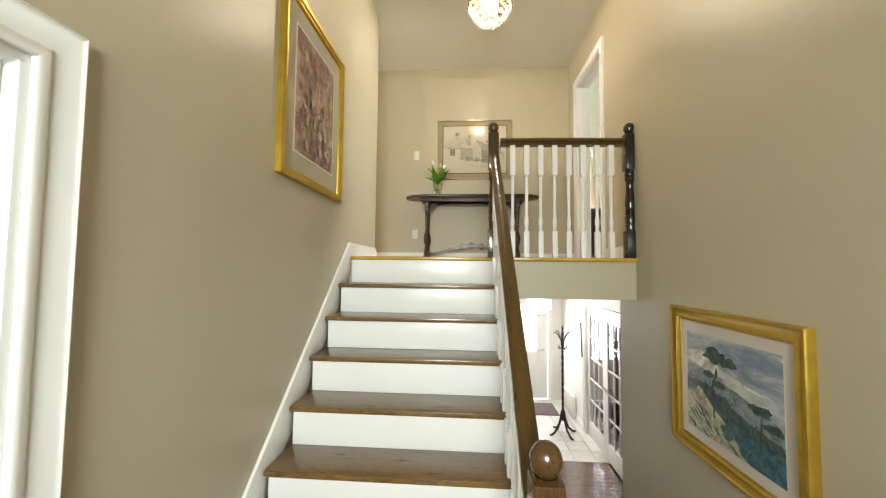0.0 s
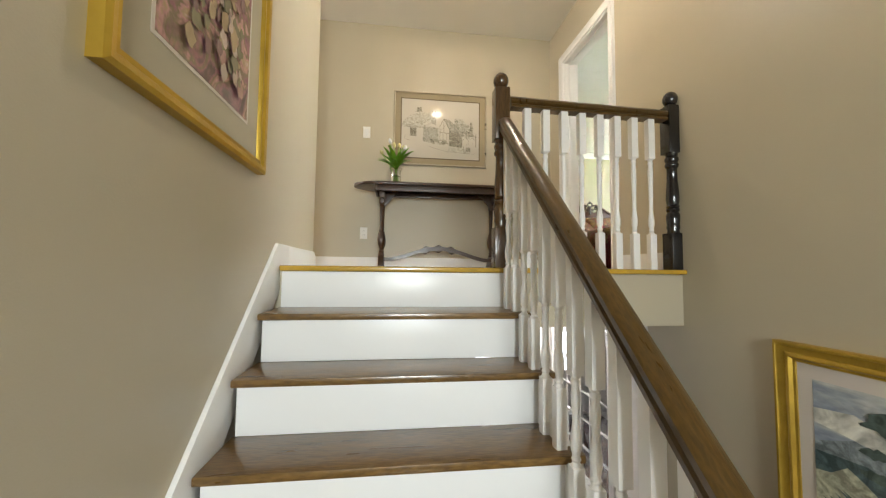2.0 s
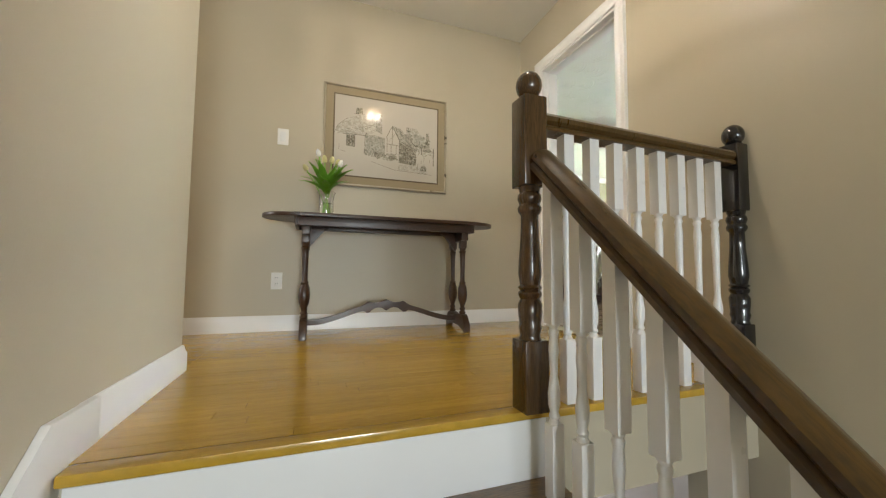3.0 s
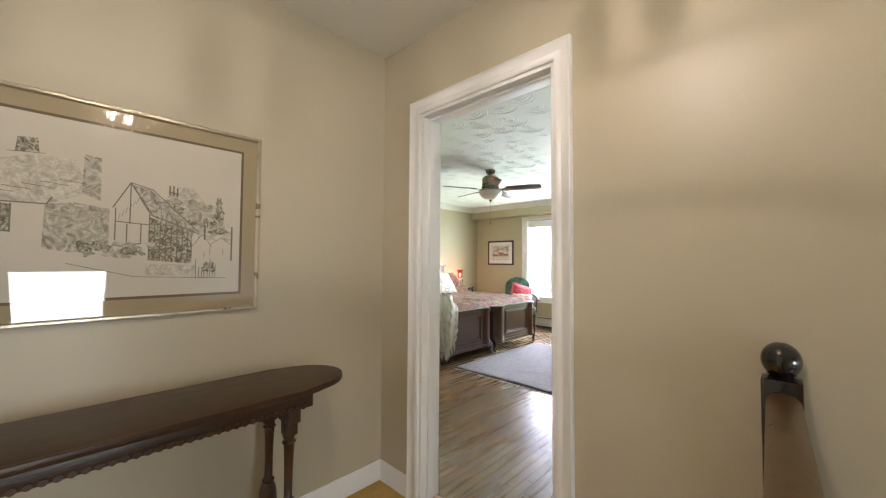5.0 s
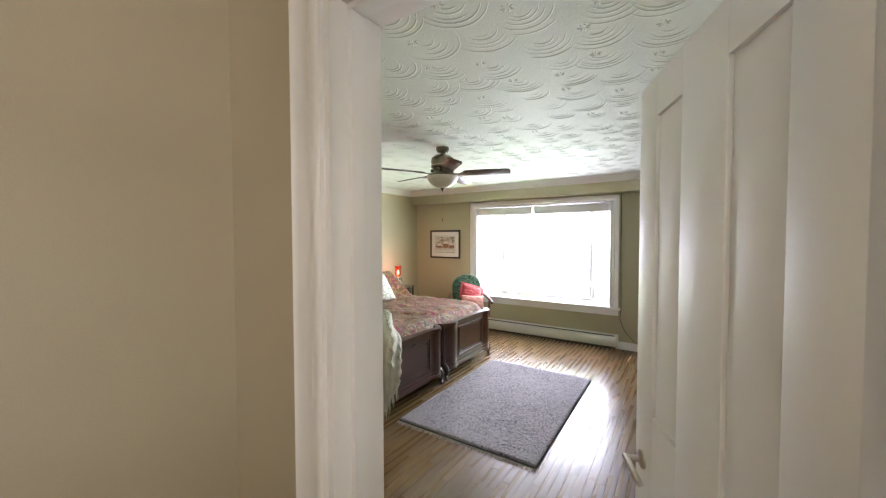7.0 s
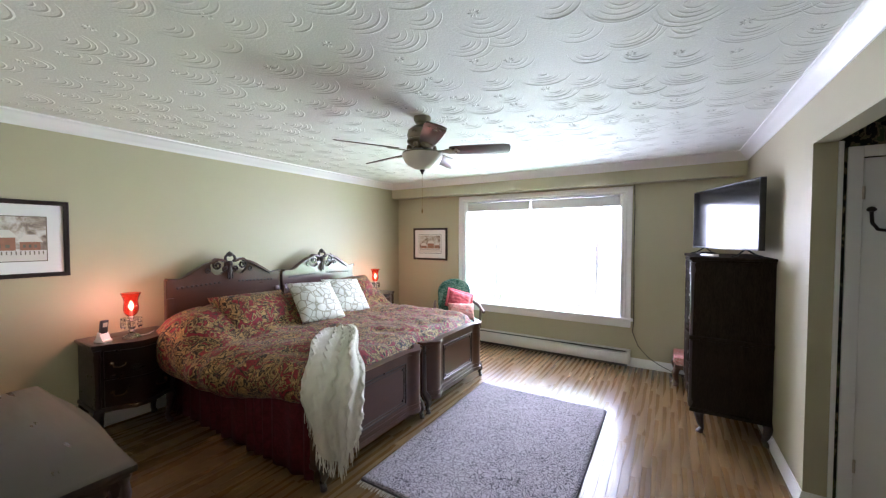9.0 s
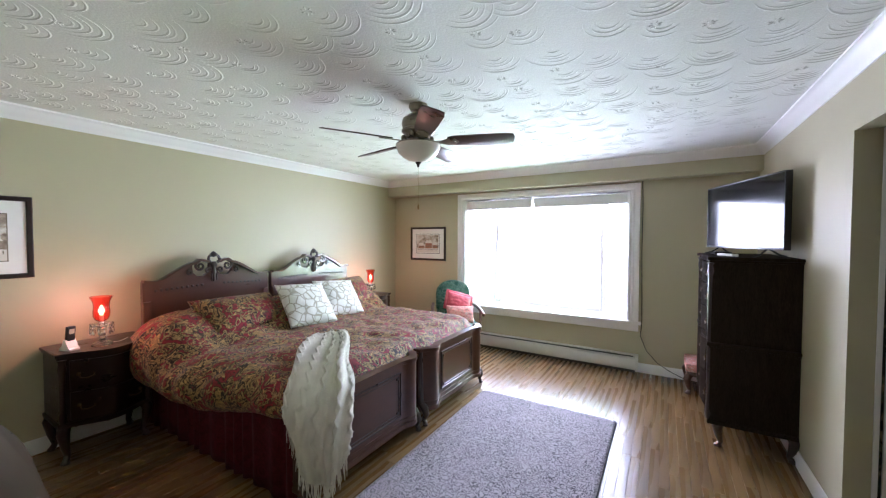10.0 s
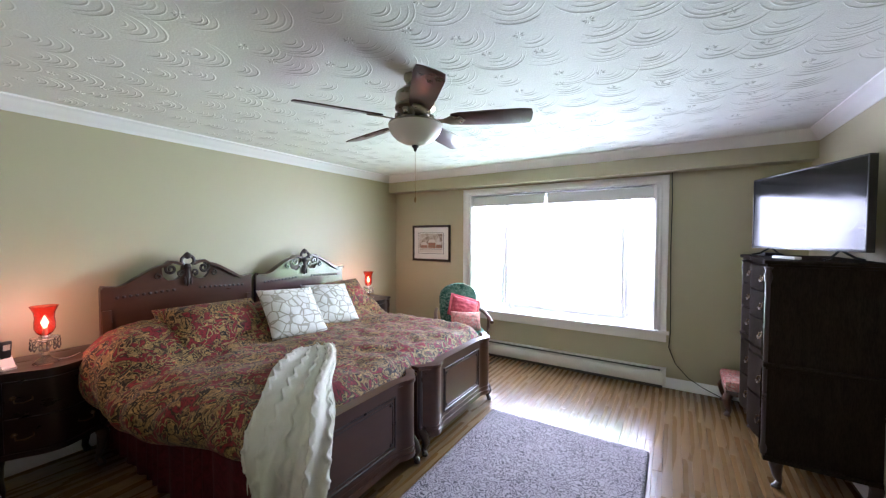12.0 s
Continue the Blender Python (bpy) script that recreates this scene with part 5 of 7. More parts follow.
def console_table():
    ob = thing("console_table", (-1.207, -0.235, 0), "dark-stained trestle console table with turned legs", "table")
    hx, hy, tz = 0.785, 0.185, 0.762

    def outline(ex, ey, r):
        """A long top with stepped, rounded ends."""
        pts = []
        for s in (1, -1):
            for i in range(13):
                a = radians(-90 + 15 * i) if s > 0 else radians(90 + 15 * i)
                pts.append((s * (ex - r) + r * math.cos(a), (ey - 0.02) * math.sin(a)))
            pts.insert(len(pts), (-s * -(ex - r - 0.03), s * (ey - 0.02)))
            pts.append((s * (ex - r - 0.035), s * ey))
            pts.append((-s * (ex - r - 0.035), s * ey))
        return pts

    part("tabletop", prism(bmesh.new(), outline(hx, hy, 0.19), pose(0, 0, tz - 0.024), 0.024, 0.006), TABLE_WOOD, ob)
    bm = bmesh.new()
    box(bm, -0.57, 0.57, -0.155, -0.135, tz - 0.078, tz - 0.024, 0.004)
    box(bm, -0.57, 0.57, 0.135, 0.155, tz - 0.078, tz - 0.024, 0.004)
    box(bm, -0.59, -0.57, -0.155, 0.155, tz - 0.078, tz - 0.024, 0.004)
    box(bm, 0.57, 0.59, -0.155, 0.155, tz - 0.078, tz - 0.024, 0.004)
    for i in range(44):
        for s in (-1, 1):
            lathe(bm, [(0.009, -0.004), (0.009, 0.004)], segs=8, m=Matrix.Translation((-0.55 + 1.1 * i / 43, s * 0.156, tz - 0.070)) @ Matrix.Rotation(radians(90), 4, "X"))
    part("apron", bm, TABLE_WOOD, ob, "dark apron with a carved lower edge")
    turning = [(0.019, 0.115), (0.024, 0.125), (0.016, 0.140), (0.022, 0.150), (0.014, 0.165), (0.020, 0.185), (0.031, 0.215), (0.035, 0.255), (0.030, 0.300), (0.020, 0.325), (0.024, 0.333), (0.015, 0.345), (0.0155, 0.42), (0.018, 0.51), (0.020, 0.545), (0.026, 0.552), (0.018, 0.562), (0.022, 0.572), (0.024, 0.58)]
    for sx in (-0.525, 0.525):
        bm = bmesh.new()
        foot = [(-0.185, 0.0), (-0.155, 0.0), (-0.140, 0.022), (-0.06, 0.035), (0.06, 0.035), (0.140, 0.022), (0.155, 0.0), (0.185, 0.0), (0.182, 0.05), (0.150, 0.10), (0.125, 0.116), (0.055, 0.116), (0.0, 0.10), (-0.055, 0.116), (-0.125, 0.116), (-0.150, 0.10), (-0.182, 0.05)]
        prism(bm, foot, Matrix(((0, 0, 1, sx - 0.022), (1, 0, 0, 0), (0, 1, 0, 0), (0, 0, 0, 1))), 0.044, 0.006)
        part("trestle_foot", bm, TABLE_WOOD, ob)
        bm = box(bmesh.new(), sx - 0.024, sx + 0.024, -0.14, 0.14, 0.63, tz - 0.078, 0.004)
        for s in (-1, 1):
            box(bm, sx - 0.022, sx + 0.022, s * 0.095 - 0.026, s * 0.095 + 0.026, 0.58, 0.63, 0.004)
        part("head_rail", bm, TABLE_WOOD, ob)
        for sy in (-0.095, 0.095):
            part("leg", lathe(bmesh.new(), turning, (sx, sy, 0), 20), TABLE_WOOD, ob)
        d = -1 if sx > 0 else 1
        br = [(0, 0.63), (0, 0.56), (d * 0.03, 0.60), (d * 0.08, 0.665), (d * 0.12, tz - 0.078), (0, tz - 0.078)]
        part("bracket", prism(bmesh.new(), [(sx + d * 0.022 + u, v) for u, v in br], Matrix(((1, 0, 0, 0), (0, 0, -1, 0.012), (0, 1, 0, 0), (0, 0, 0, 1))), 0.024, 0.003), TABLE_WOOD, ob)
    up, low = [], []
    for i in range(61):
        u = -1 + i / 30
        a = abs(u)
        z = 0.075 + 0.105 * (0.5 + 0.5 * math.cos(math.pi * min(1, a / 0.92))) ** 0.8
        bump = 0.022 * max(0, math.cos(min(a, 0.30) / 0.30 * math.pi * 2.5)) * (a < 0.30)
        x = u * 0.503
        up.append((x, z + 0.022 + bump * 0.8))
        low.append((x, z - 0.012 - bump * 1.1))
    part("stretcher", prism(bmesh.new(), up + low[::-1], Matrix(((1, 0, 0, 0), (0, 0, -1, 0.014), (0, 1, 0, 0), (0, 0, 0, 1))), 0.028, 0.003), TABLE_WOOD, ob, "wavy carved stretcher")


console_table()


def tulips():
    at = (-1.615, -0.25, 0.762)
    ob = thing("vase", at, "clear ribbed glass vase half full of water", "vase")
    part("glass_body", lathe(bmesh.new(), [(0.034, 0.0), (0.040, 0.004), (0.046, 0.05), (0.043, 0.10), (0.048, 0.145), (0.058, 0.158), (0.055, 0.158), (0.045, 0.143), (0.040, 0.10), (0.043, 0.05), (0.037, 0.009), (0.001, 0.008)], segs=30, flute=0.03, flutes=10), GLASS, ob)
    part("water", lathe(bmesh.new(), [(0.036, 0.010), (0.042, 0.05), (0.040, 0.085), (0.001, 0.0852)], segs=24), WATER, ob)
    rng = random.Random(4)
    fl = thing("tulip_bunch", at, "bunch of green tulips with pale closed buds", "flowers")
    for i in range(34):
        a, lean = rng.uniform(0, 2 * math.pi), rng.uniform(0.05, 0.19)
        ln = rng.uniform(0.14, 0.27)
        base = Vector((0.015 * math.cos(a), 0.015 * math.sin(a), 0.10))
        pts = [base + Vector((math.cos(a) * lean * s ** 1.4, math.sin(a) * lean * s ** 1.4, 0.05 + ln * s - 0.10 * lean / 0.19 * s * s)) for s in (0, 0.2, 0.4, 0.6, 0.8, 1.0)]
        side = Vector((-math.sin(a), math.cos(a), 0))
        wid = [0.009, 0.019, 0.025, 0.023, 0.013, 0.001]
        bm = bmesh.new()
        inward = Vector((-math.cos(a), -math.sin(a), 0.2)) * 0.006
        rows = [[bm.verts.new(p + side * (w * k) + inward * (k * k)) for k in (-1, 0, 1)] for p, w in zip(pts, wid)]
        for r, q in zip(rows, rows[1:]):
            for j in (0, 1):
                bm.faces.new((r[j], r[j + 1], q[j + 1], q[j]))
        bmesh.ops.solidify(bm, geom=bm.faces[:], thickness=0.0012)
        part("leaf", bm, LEAF, fl, sharp=180)
    for i in range(6):
        a, lean = rng.uniform(0, 2 * math.pi), rng.uniform(0.02, 0.15)
        ln = rng.uniform(0.24, 0.30) - lean * 0.5
        foot = Vector((-0.02 * math.cos(a), -0.02 * math.sin(a), 0.014))
        tip = Vector((math.cos(a) * lean, math.sin(a) * lean, 0.12 + ln))
        mid = (foot + tip) / 2 + Vector((0, 0, 0.02))
        st = part("stem", sweep(bmesh.new(), [foot, mid, tip], ring_section(0.003, 6), up=Vector((0.3, 0.9, 0.1))), LEAF, fl)
        d = (tip - mid).normalized().to_track_quat("Z", "Y").to_matrix().to_4x4()
        part("bud", lathe(bmesh.new(), [(0.004, 0), (0.014, 0.008), (0.017, 0.022), (0.014, 0.038), (0.006, 0.050), (0.001, 0.052)], segs=12, m=Matrix.Translation(tip) @ d), PETAL if i % 3 else MAT_WHITE, st, "pale closed tulip bud")


tulips()


def chandelier(at):
    ob = thing("chandelier", at, "tiered crystal flush chandelier, lit warm", "ceiling light")
    # plate made wide to shade ceiling and upper walls from the bulb
    part("shading_plate", lathe(bmesh.new(), [(0.185, -0.002), (0.19, -0.006), (0.19, -0.018), (0.10, -0.022), (0.02, -0.0225)], segs=28), BRASS, ob)
    part("drop_rod", lathe(bmesh.new(), [(0.06, 0.2), (0.06, 0.188), (0.02, 0.175), (0.008, 0.165), (0.008, -0.006)], segs=20), BRASS, ob)
    bulb = glowing("warm_bulb", (1, 0.84, 0.60), 70)
    for i in range(4):
        a = math.pi / 4 + i * math.pi / 2
        part("bulb", lathe(bmesh.new(), [(0.008, -0.03), (0.018, -0.05), (0.022, -0.075), (0.015, -0.098), (0.002, -0.105)], (0.06 * math.cos(a), 0.06 * math.sin(a), 0), 14), bulb, ob, "glowing warm bulb").visible_shadow = False
    drop = mesh_of("crystal_drop", lathe(bmesh.new(), [(0.001, 0.028), (0.011, 0.012), (0.014, -0.006), (0.008, -0.022), (0.001, -0.030)], segs=6), LIT_CRYSTAL, 5)
    for r, z, n in ((0.185, -0.055, 30), (0.16, -0.105, 26), (0.125, -0.15, 20), (0.08, -0.185, 13), (0.03, -0.205, 6)):
        part("crystal_ring", sweep(bmesh.new(), [(r * math.cos(2 * math.pi * i / 36), r * math.sin(2 * math.pi * i / 36), z + 0.028) for i in range(36)], ring_section(0.003, 6), closed=True), BRASS, ob)
        for i in range(n):
            a = 2 * math.pi * i / n + r * 9
            p = new("crystal_drop", drop)
            p.parent = ob
            p.matrix_basis = Matrix.Translation((r * math.cos(a), r * math.sin(a), z)) @ Matrix.Rotation(a, 4, "Z")
            p.visible_shadow = r == 0.185 and i % 3 != 0


chandelier((-1.07, -1.45, HALL_CEIL - 0.2))


def coat_rack():
    ob = thing("coat_stand", (0.29, 1.55, LOW - 0.001), "dark twisted iron coat stand on the entry tiles", "coat stand")
    tw = []
    for i in range(40):
        z = 0.34 + 0.95 * i / 39
        tw.append((0.014 + 0.009 * (0.5 + 0.5 * math.sin(i * 1.45)), z))
    part("stem", lathe(bmesh.new(), [(0.030, 0.22), (0.034, 0.30), (0.022, 0.33)] + tw + [(0.016, 1.34), (0.024, 1.40), (0.030, 1.45), (0.016, 1.50), (0.022, 1.58), (0.010, 1.64), (0.016, 1.68), (0.004, 1.73)], segs=14), IRON, ob)
    for i in range(4):
        a = i * math.pi / 2 + 0.4
        c, s = math.cos(a), math.sin(a)
        part("leg", sweep(bmesh.new(), [(0.02 * c, 0.02 * s, 0.36), (0.045 * c, 0.045 * s, 0.24), (0.10 * c, 0.10 * s, 0.10), (0.19 * c, 0.19 * s, 0.025), (0.24 * c, 0.24 * s, 0.018)], ring_section(0.017, 8)), IRON, ob)
        part("hook", sweep(bmesh.new(), [(0.01 * c, 0.01 * s, 1.44), (0.05 * c, 0.05 * s, 1.52), (0.10 * c, 0.10 * s, 1.60), (0.15 * c, 0.15 * s, 1.62), (0.17 * c, 0.17 * s, 1.60)], ring_section(0.008, 8)), IRON, ob)
        part("lower_hook", sweep(bmesh.new(), [(0.01 * c, 0.01 * s, 1.36), (0.06 * c, 0.06 * s, 1.35), (0.09 * c, 0.09 * s, 1.39)], ring_section(0.007, 8)), IRON, ob)


coat_rack()
cane = sweep(bmesh.new(), [(0.66, 1.75, -1.55), (0.645, 1.75, -1.05), (0.64, 1.75, -0.98)], ring_section(0.012, 8), up=Vector((0, 1, 0)))
single("hanging_strap", cane, IRON, "dark narrow strap hanging on the entry wall", "strap")


def pendant():
    ob = thing("pendant_light", (-0.12, 1.4, LOW_CEIL), "faceted glass pendant light, lit", "ceiling light")
    part("rod", lathe(bmesh.new(), [(0.05, 0), (0.05, -0.02), (0.008, -0.025), (0.008, -0.22)], segs=14), BRASS, ob)
    warm = glowing("lit_glass", (1, 0.94, 0.86), 2.0)
    part("shade", lathe(bmesh.new(), [(0.07, -0.21), (0.20, -0.27), (0.205, -0.40), (0.10, -0.47), (0.01, -0.49)], segs=8), warm, ob, "glowing white glass", sharp=5).visible_shadow = False
    part("cage", sweep(bmesh.new(), [(0.208 * math.cos(2 * math.pi * i / 8), 0.208 * math.sin(2 * math.pi * i / 8), -0.27) for i in range(8)], ring_section(0.006, 6), closed=True), BRASS, ob)
    part("finial", lathe(bmesh.new(), [(0.012, -0.485), (0.016, -0.50), (0.004, -0.525)], segs=10), BRASS, ob)


pendant()
rad = thing("radiator", (0.67, 2.55, LOW), "white low radiator against the entry wall", "radiator")
part("panel", box(bmesh.new(), -0.07, -0.012, -0.42, 0.32, 0.04, 0.40, 0.008), HEATER, rad)
for i in range(12):
    part("fin", box(bmesh.new(), -0.078, -0.068, -0.40 + i * 0.06, -0.37 + i * 0.06, 0.07, 0.37, 0.003), HEATER, rad)
single("door_mat", box(bmesh.new(), -0.35, 0.42, 2.28, 2.88, LOW, LOW + 0.012, 0.004), MAT_DARK, "dark woven mat inside the entry door", "mat")


# ---- things of the bedroom ----
def smooth(t):
    t = max(0.0, min(1.0, t))
    return t * t * (3 - 2 * t)


def scroll(bm, cx, cz, r0, turns, start, y, thick, sign=1):
    """A carved volute in the x-z plane."""
    pts = []
    for i in range(26):
        k = i / 25
        a = start + sign * turns * 2 * math.pi * k
        r = r0 * (1 - 0.8 * k)
        pts.append((cx + r * math.cos(a), y, cz + r * math.sin(a)))
    sweep(bm, pts, ring_section(thick, 6), up=Vector((0, 1, 0)))


def twin_bed(at, label):
    ob = thing("bed", at, label, "bed", "twin beds pushed together")
    w = 1.10
    hw = w / 2
    y_h, y_f = 2.00, 0.0

    def top(x):
        a = abs(x)
        return 1.165 + 0.135 * smooth((0.47 - a) / 0.33) - 0.012 * math.sin(math.pi * max(0, min(1, (0.55 - a) / 0.2)))

    pts = [(-hw, 0.10), (hw, 0.10)]
    right = [(hw - 0.37 * i / 14, top(hw - 0.37 * i / 14)) for i in range(15)]
    notch = [(0.178, 1.262), (0.172, 1.215), (0.138, 1.180), (0.085, 1.178), (0.045, 1.205), (0.032, 1.25), (0.030, 1.30)]
    side = right + notch
    pts += side + [(-u, v) for u, v in side[::-1]]
    plane = Matrix(((1, 0, 0, 0), (0, 0, -1, y_h + 0.045), (0, 1, 0, 0), (0, 0, 0, 1)))
    part("headboard", prism(bmesh.new(), pts, plane, 0.04), MAHOGANY, ob)
    bm = bmesh.new()
    for s in (-1, 1):
        sweep(bm, [(s * x, y_h, z) for x, z in [(hw, top(hw) + 0.004)] + [(hw - 0.39 * i / 14, top(hw - 0.39 * i / 14) + 0.004) for i in range(1, 15)] + [(0.125, 1.328), (0.085, 1.322), (0.050, 1.305)]], [(-0.028, -0.008), (0.036, -0.008), (0.036, 0.006), (0.026, 0.014), (-0.028, 0.014)], up=Vector((0, 0, 1)))
    part("headboard_moulding", bm, MAHOGANY, ob)
    bm = bmesh.new()
    for s in (-1, 1):
        scroll(bm, s * 0.122, 1.272, 0.044, 1.4, math.pi / 2, y_h - 0.014, 0.011, -s)
        scroll(bm, s * 0.205, 1.222, 0.026, 1.2, math.pi / 2, y_h - 0.008, 0.008, -s)
        scroll(bm, s * 0.050, 1.236, 0.026, 1.2, -math.pi / 2, y_h - 0.014, 0.009, s)
        sweep(bm, [(s * 0.03, y_h - 0.01, 1.30), (s * 0.048, y_h - 0.015, 1.325), (s * 0.045, y_h - 0.012, 1.352), (s * 0.012, y_h - 0.012, 1.385)], ring_section(0.013, 8), up=Vector((0, 1, 0)))
    lathe(bm, [(0.004, 1.12), (0.016, 1.15), (0.024, 1.21), (0.016, 1.25), (0.030, 1.28), (0.022, 1.31)], (0, y_h - 0.004, 0), 10)
    lathe(bm, [(0.006, 1.350), (0.034, 1.366), (0.030, 1.384), (0.014, 1.400), (0.003, 1.408)], (0, y_h - 0.006, 0), 10)
    for s in (-1, 0, 1):
        lathe(bm, [(0.004, 1.13), (0.010, 1.15), (0.008, 1.19), (0.003, 1.20)], (s * 0.022, y_h - 0.014, 0), 8)
    part("carved_crest", bm, CARVING, ob, "dark carved crest with scrolls")
    bm = bmesh.new()
    for i in range(24):
        x = -0.46 + 0.92 * i / 23
        if abs(x) > 0.07:
            lathe(bm, [(0.001, -0.006), (0.012, -0.002), (0.012, 0.002), (0.001, 0.006)], segs=8, m=Matrix.Translation((x, y_h, 1.085 + 0.02 * (1 - abs(x) / 0.46))) @ Matrix.Rotation(radians(90), 4, "X"))
    tagged(part("beading", bm, CARVING, ob, "row of carved beads"), kind="stuff")

    def front(x):
        a = abs(x)
        if a < 0.33:
            return 0.0
        k = (a - 0.33) / (hw - 0.33)
        return -0.035 * math.sin(math.pi * min(1, k * 1.25)) + 0.055 * smooth((k - 0.45) / 0.55)

    xs = [-hw + w * i / 44 for i in range(45)]

    def slab(z0, z1, grow, bevel=0.0):
        pts = [(x, front(x) - grow) for x in xs] + [(x, front(x) + 0.045 + grow) for x in xs[::-1]]
        return prism(bmesh.new(), pts, pose(0, y_f, z0), z1 - z0, bevel)

    part("footboard", slab(0.13, 0.60, 0.0), MAHOGANY, ob)
    part("footboard_cap", slab(0.60, 0.628, 0.012, 0.006), MAHOGANY, ob)
    bm = slab(0.115, 0.150, 0.010, 0.005)
    part("footboard_base", bm, MAHOGANY, ob)
    part("base_bead", slab(0.175, 0.187, 0.006, 0.003), MAHOGANY, ob)
    bm = bmesh.new()
    rect = [(-0.285, 0.225), (0.285, 0.225), (0.285, 0.545), (-0.285, 0.545)]
    sweep(bm, [(x, y_f - 0.002, z) for x, z in rect], ring_section(0.007, 6), closed=True, up=Vector((0, 1, 0)))
    rect = [(-0.262, 0.248), (0.262, 0.248), (0.262, 0.522), (-0.262, 0.522)]
    sweep(bm, [(x, y_f - 0.001, z) for x, z in rect], ring_section(0.004, 6), closed=True, up=Vector((0, 1, 0)))
    for sx in (-1, 1):
        for z in (0.262, 0.508):
            lathe(bm, [(0.012, 0), (0.010, 0.006), (0.003, 0.008)], segs=10, m=Matrix.Translation((sx * 0.248, y_f, z)) @ Matrix.Rotation(radians(90), 4, "X"))
    part("panel_moulding", bm, CARVING, ob, "raised rectangular panel moulding")
    for sx in (-1, 1):
        x = sx * (hw - 0.03)
        bm = bmesh.new()
        sweep(bm, [(x, 0.065, 0.60), (x, 0.06, 0.30), (x, 0.055, 0.16)], ring_section(0.026, 10), up=Vector((0, 1, 0)))
        part("foot_post", bm, CARVING, ob)
        bm = sweep(bmesh.new(), [(x, 0.05, 0.17), (x - sx * 0.005, 0.015, 0.13), (x, 0.0, 0.09), (x + sx * 0.004, 0.02, 0.045), (x + sx * 0.006, 0.005, 0.022)], ring_section(0.024, 10), up=Vector((0, 1, 0)), scales=[1.2, 1.25, 1.0, 0.7, 0.8])
        lathe(bm, [(0.012, 0.0), (0.022, 0.006), (0.022, 0.018), (0.010, 0.026)], (x + sx * 0.006, 0.005, 0), 12)
        part("foot", bm, CARVING, ob, "carved cabriole foot")
        part("side_rail", box(bmesh.new(), sx * (hw - 0.07) - 0.012, sx * (hw - 0.07) + 0.012, 0.08, y_h, 0.22, 0.36, 0.003), MAHOGANY, ob)
        part("head_post", box(bmesh.new(), sx * (hw - 0.03) - 0.028, sx * (hw - 0.03) + 0.028, y_h - 0.01, y_h + 0.05, 0, 1.0, 0.006), MAHOGANY, ob)
    part("mattress", box(bmesh.new(), -hw + 0.10, hw - 0.10, 0.10, y_h - 0.01, 0.30, 0.60, 0.05), MAT_WHITE, ob, "white mattress")
    return ob


BY = 1.255
twin_bed((2.266, BY, 0), "dark mahogany twin bed with a carved crest")
twin_bed((3.412, BY, 0), "dark mahogany twin bed with a carved crest")


def duvet_point(u, v):
    y = 1.315 + 1.90 * v
    hump = 0.23 * smooth((y - 2.46) / 0.42) - 0.14 * smooth((y - 3.08) / 0.14)
    foot = 0.10 * (1 - smooth(v / 0.07)) if v < 0.07 else 0.0
    zt = 0.668 + hump - foot + 0.022 * math.sin(math.pi * v)
    hem = 0.50 - 0.10 * smooth((y - 1.4) / 0.9)
    out = 0.15 * smooth((y - 1.5) / 1.0) - 0.075
    if u < 0.2:
        th = radians(-52 + 142 * u / 0.2)
        rz = (zt - hem) / 1.79
        x = 1.86 - (0.225 + out) * math.cos(th)
        z = zt - rz + rz * math.sin(th)
    elif u > 0.86:
        th = radians(90 + 120 * (u - 0.86) / 0.14)
        rz = (zt - 0.40) / 1.5
        x = 3.86 - 0.13 * math.cos(th)
        z = zt - rz + rz * math.sin(th)
    else:
        x = 1.86 + 2.0 * (u - 0.2) / 0.66
        z = zt
    w = 0.018 * noise.noise(Vector((x * 3.1, y * 3.4, 0.3))) + 0.016 * noise.noise(Vector((x * 8, y * 10, 1.3))) + 0.007 * noise.noise(Vector((x * 24, y * 27, z * 20)))
    fold = 0.014 * math.sin(y * 19 + 3 * math.sin(y * 5)) * (1 - smooth(u / 0.16)) if u < 0.16 else 0.0
    return Vector((x - fold - (w if u < 0.15 else 0), y, z + w))


single("duvet", sheet(bmesh.new(), 96, 84, duvet_point, -0.02), DUVET, "red and gold damask duvet spread over both beds", "bedding", sharp=180)


def skirt_point(u, v):
    y = 1.36 + 1.93 * u
    return Vector((1.745 + 0.014 * math.sin(u * 95 + 2 * math.sin(u * 21)) * (1 - 0.5 * v) + 0.006 * math.sin(u * 33), y, 0.012 + 0.56 * v))


single("bed_skirt", sheet(bmesh.new(), 190, 6, skirt_point, 0.003), SKIRT, "dark maroon gathered bed skirt hanging to the floor", "bedding", sharp=180)


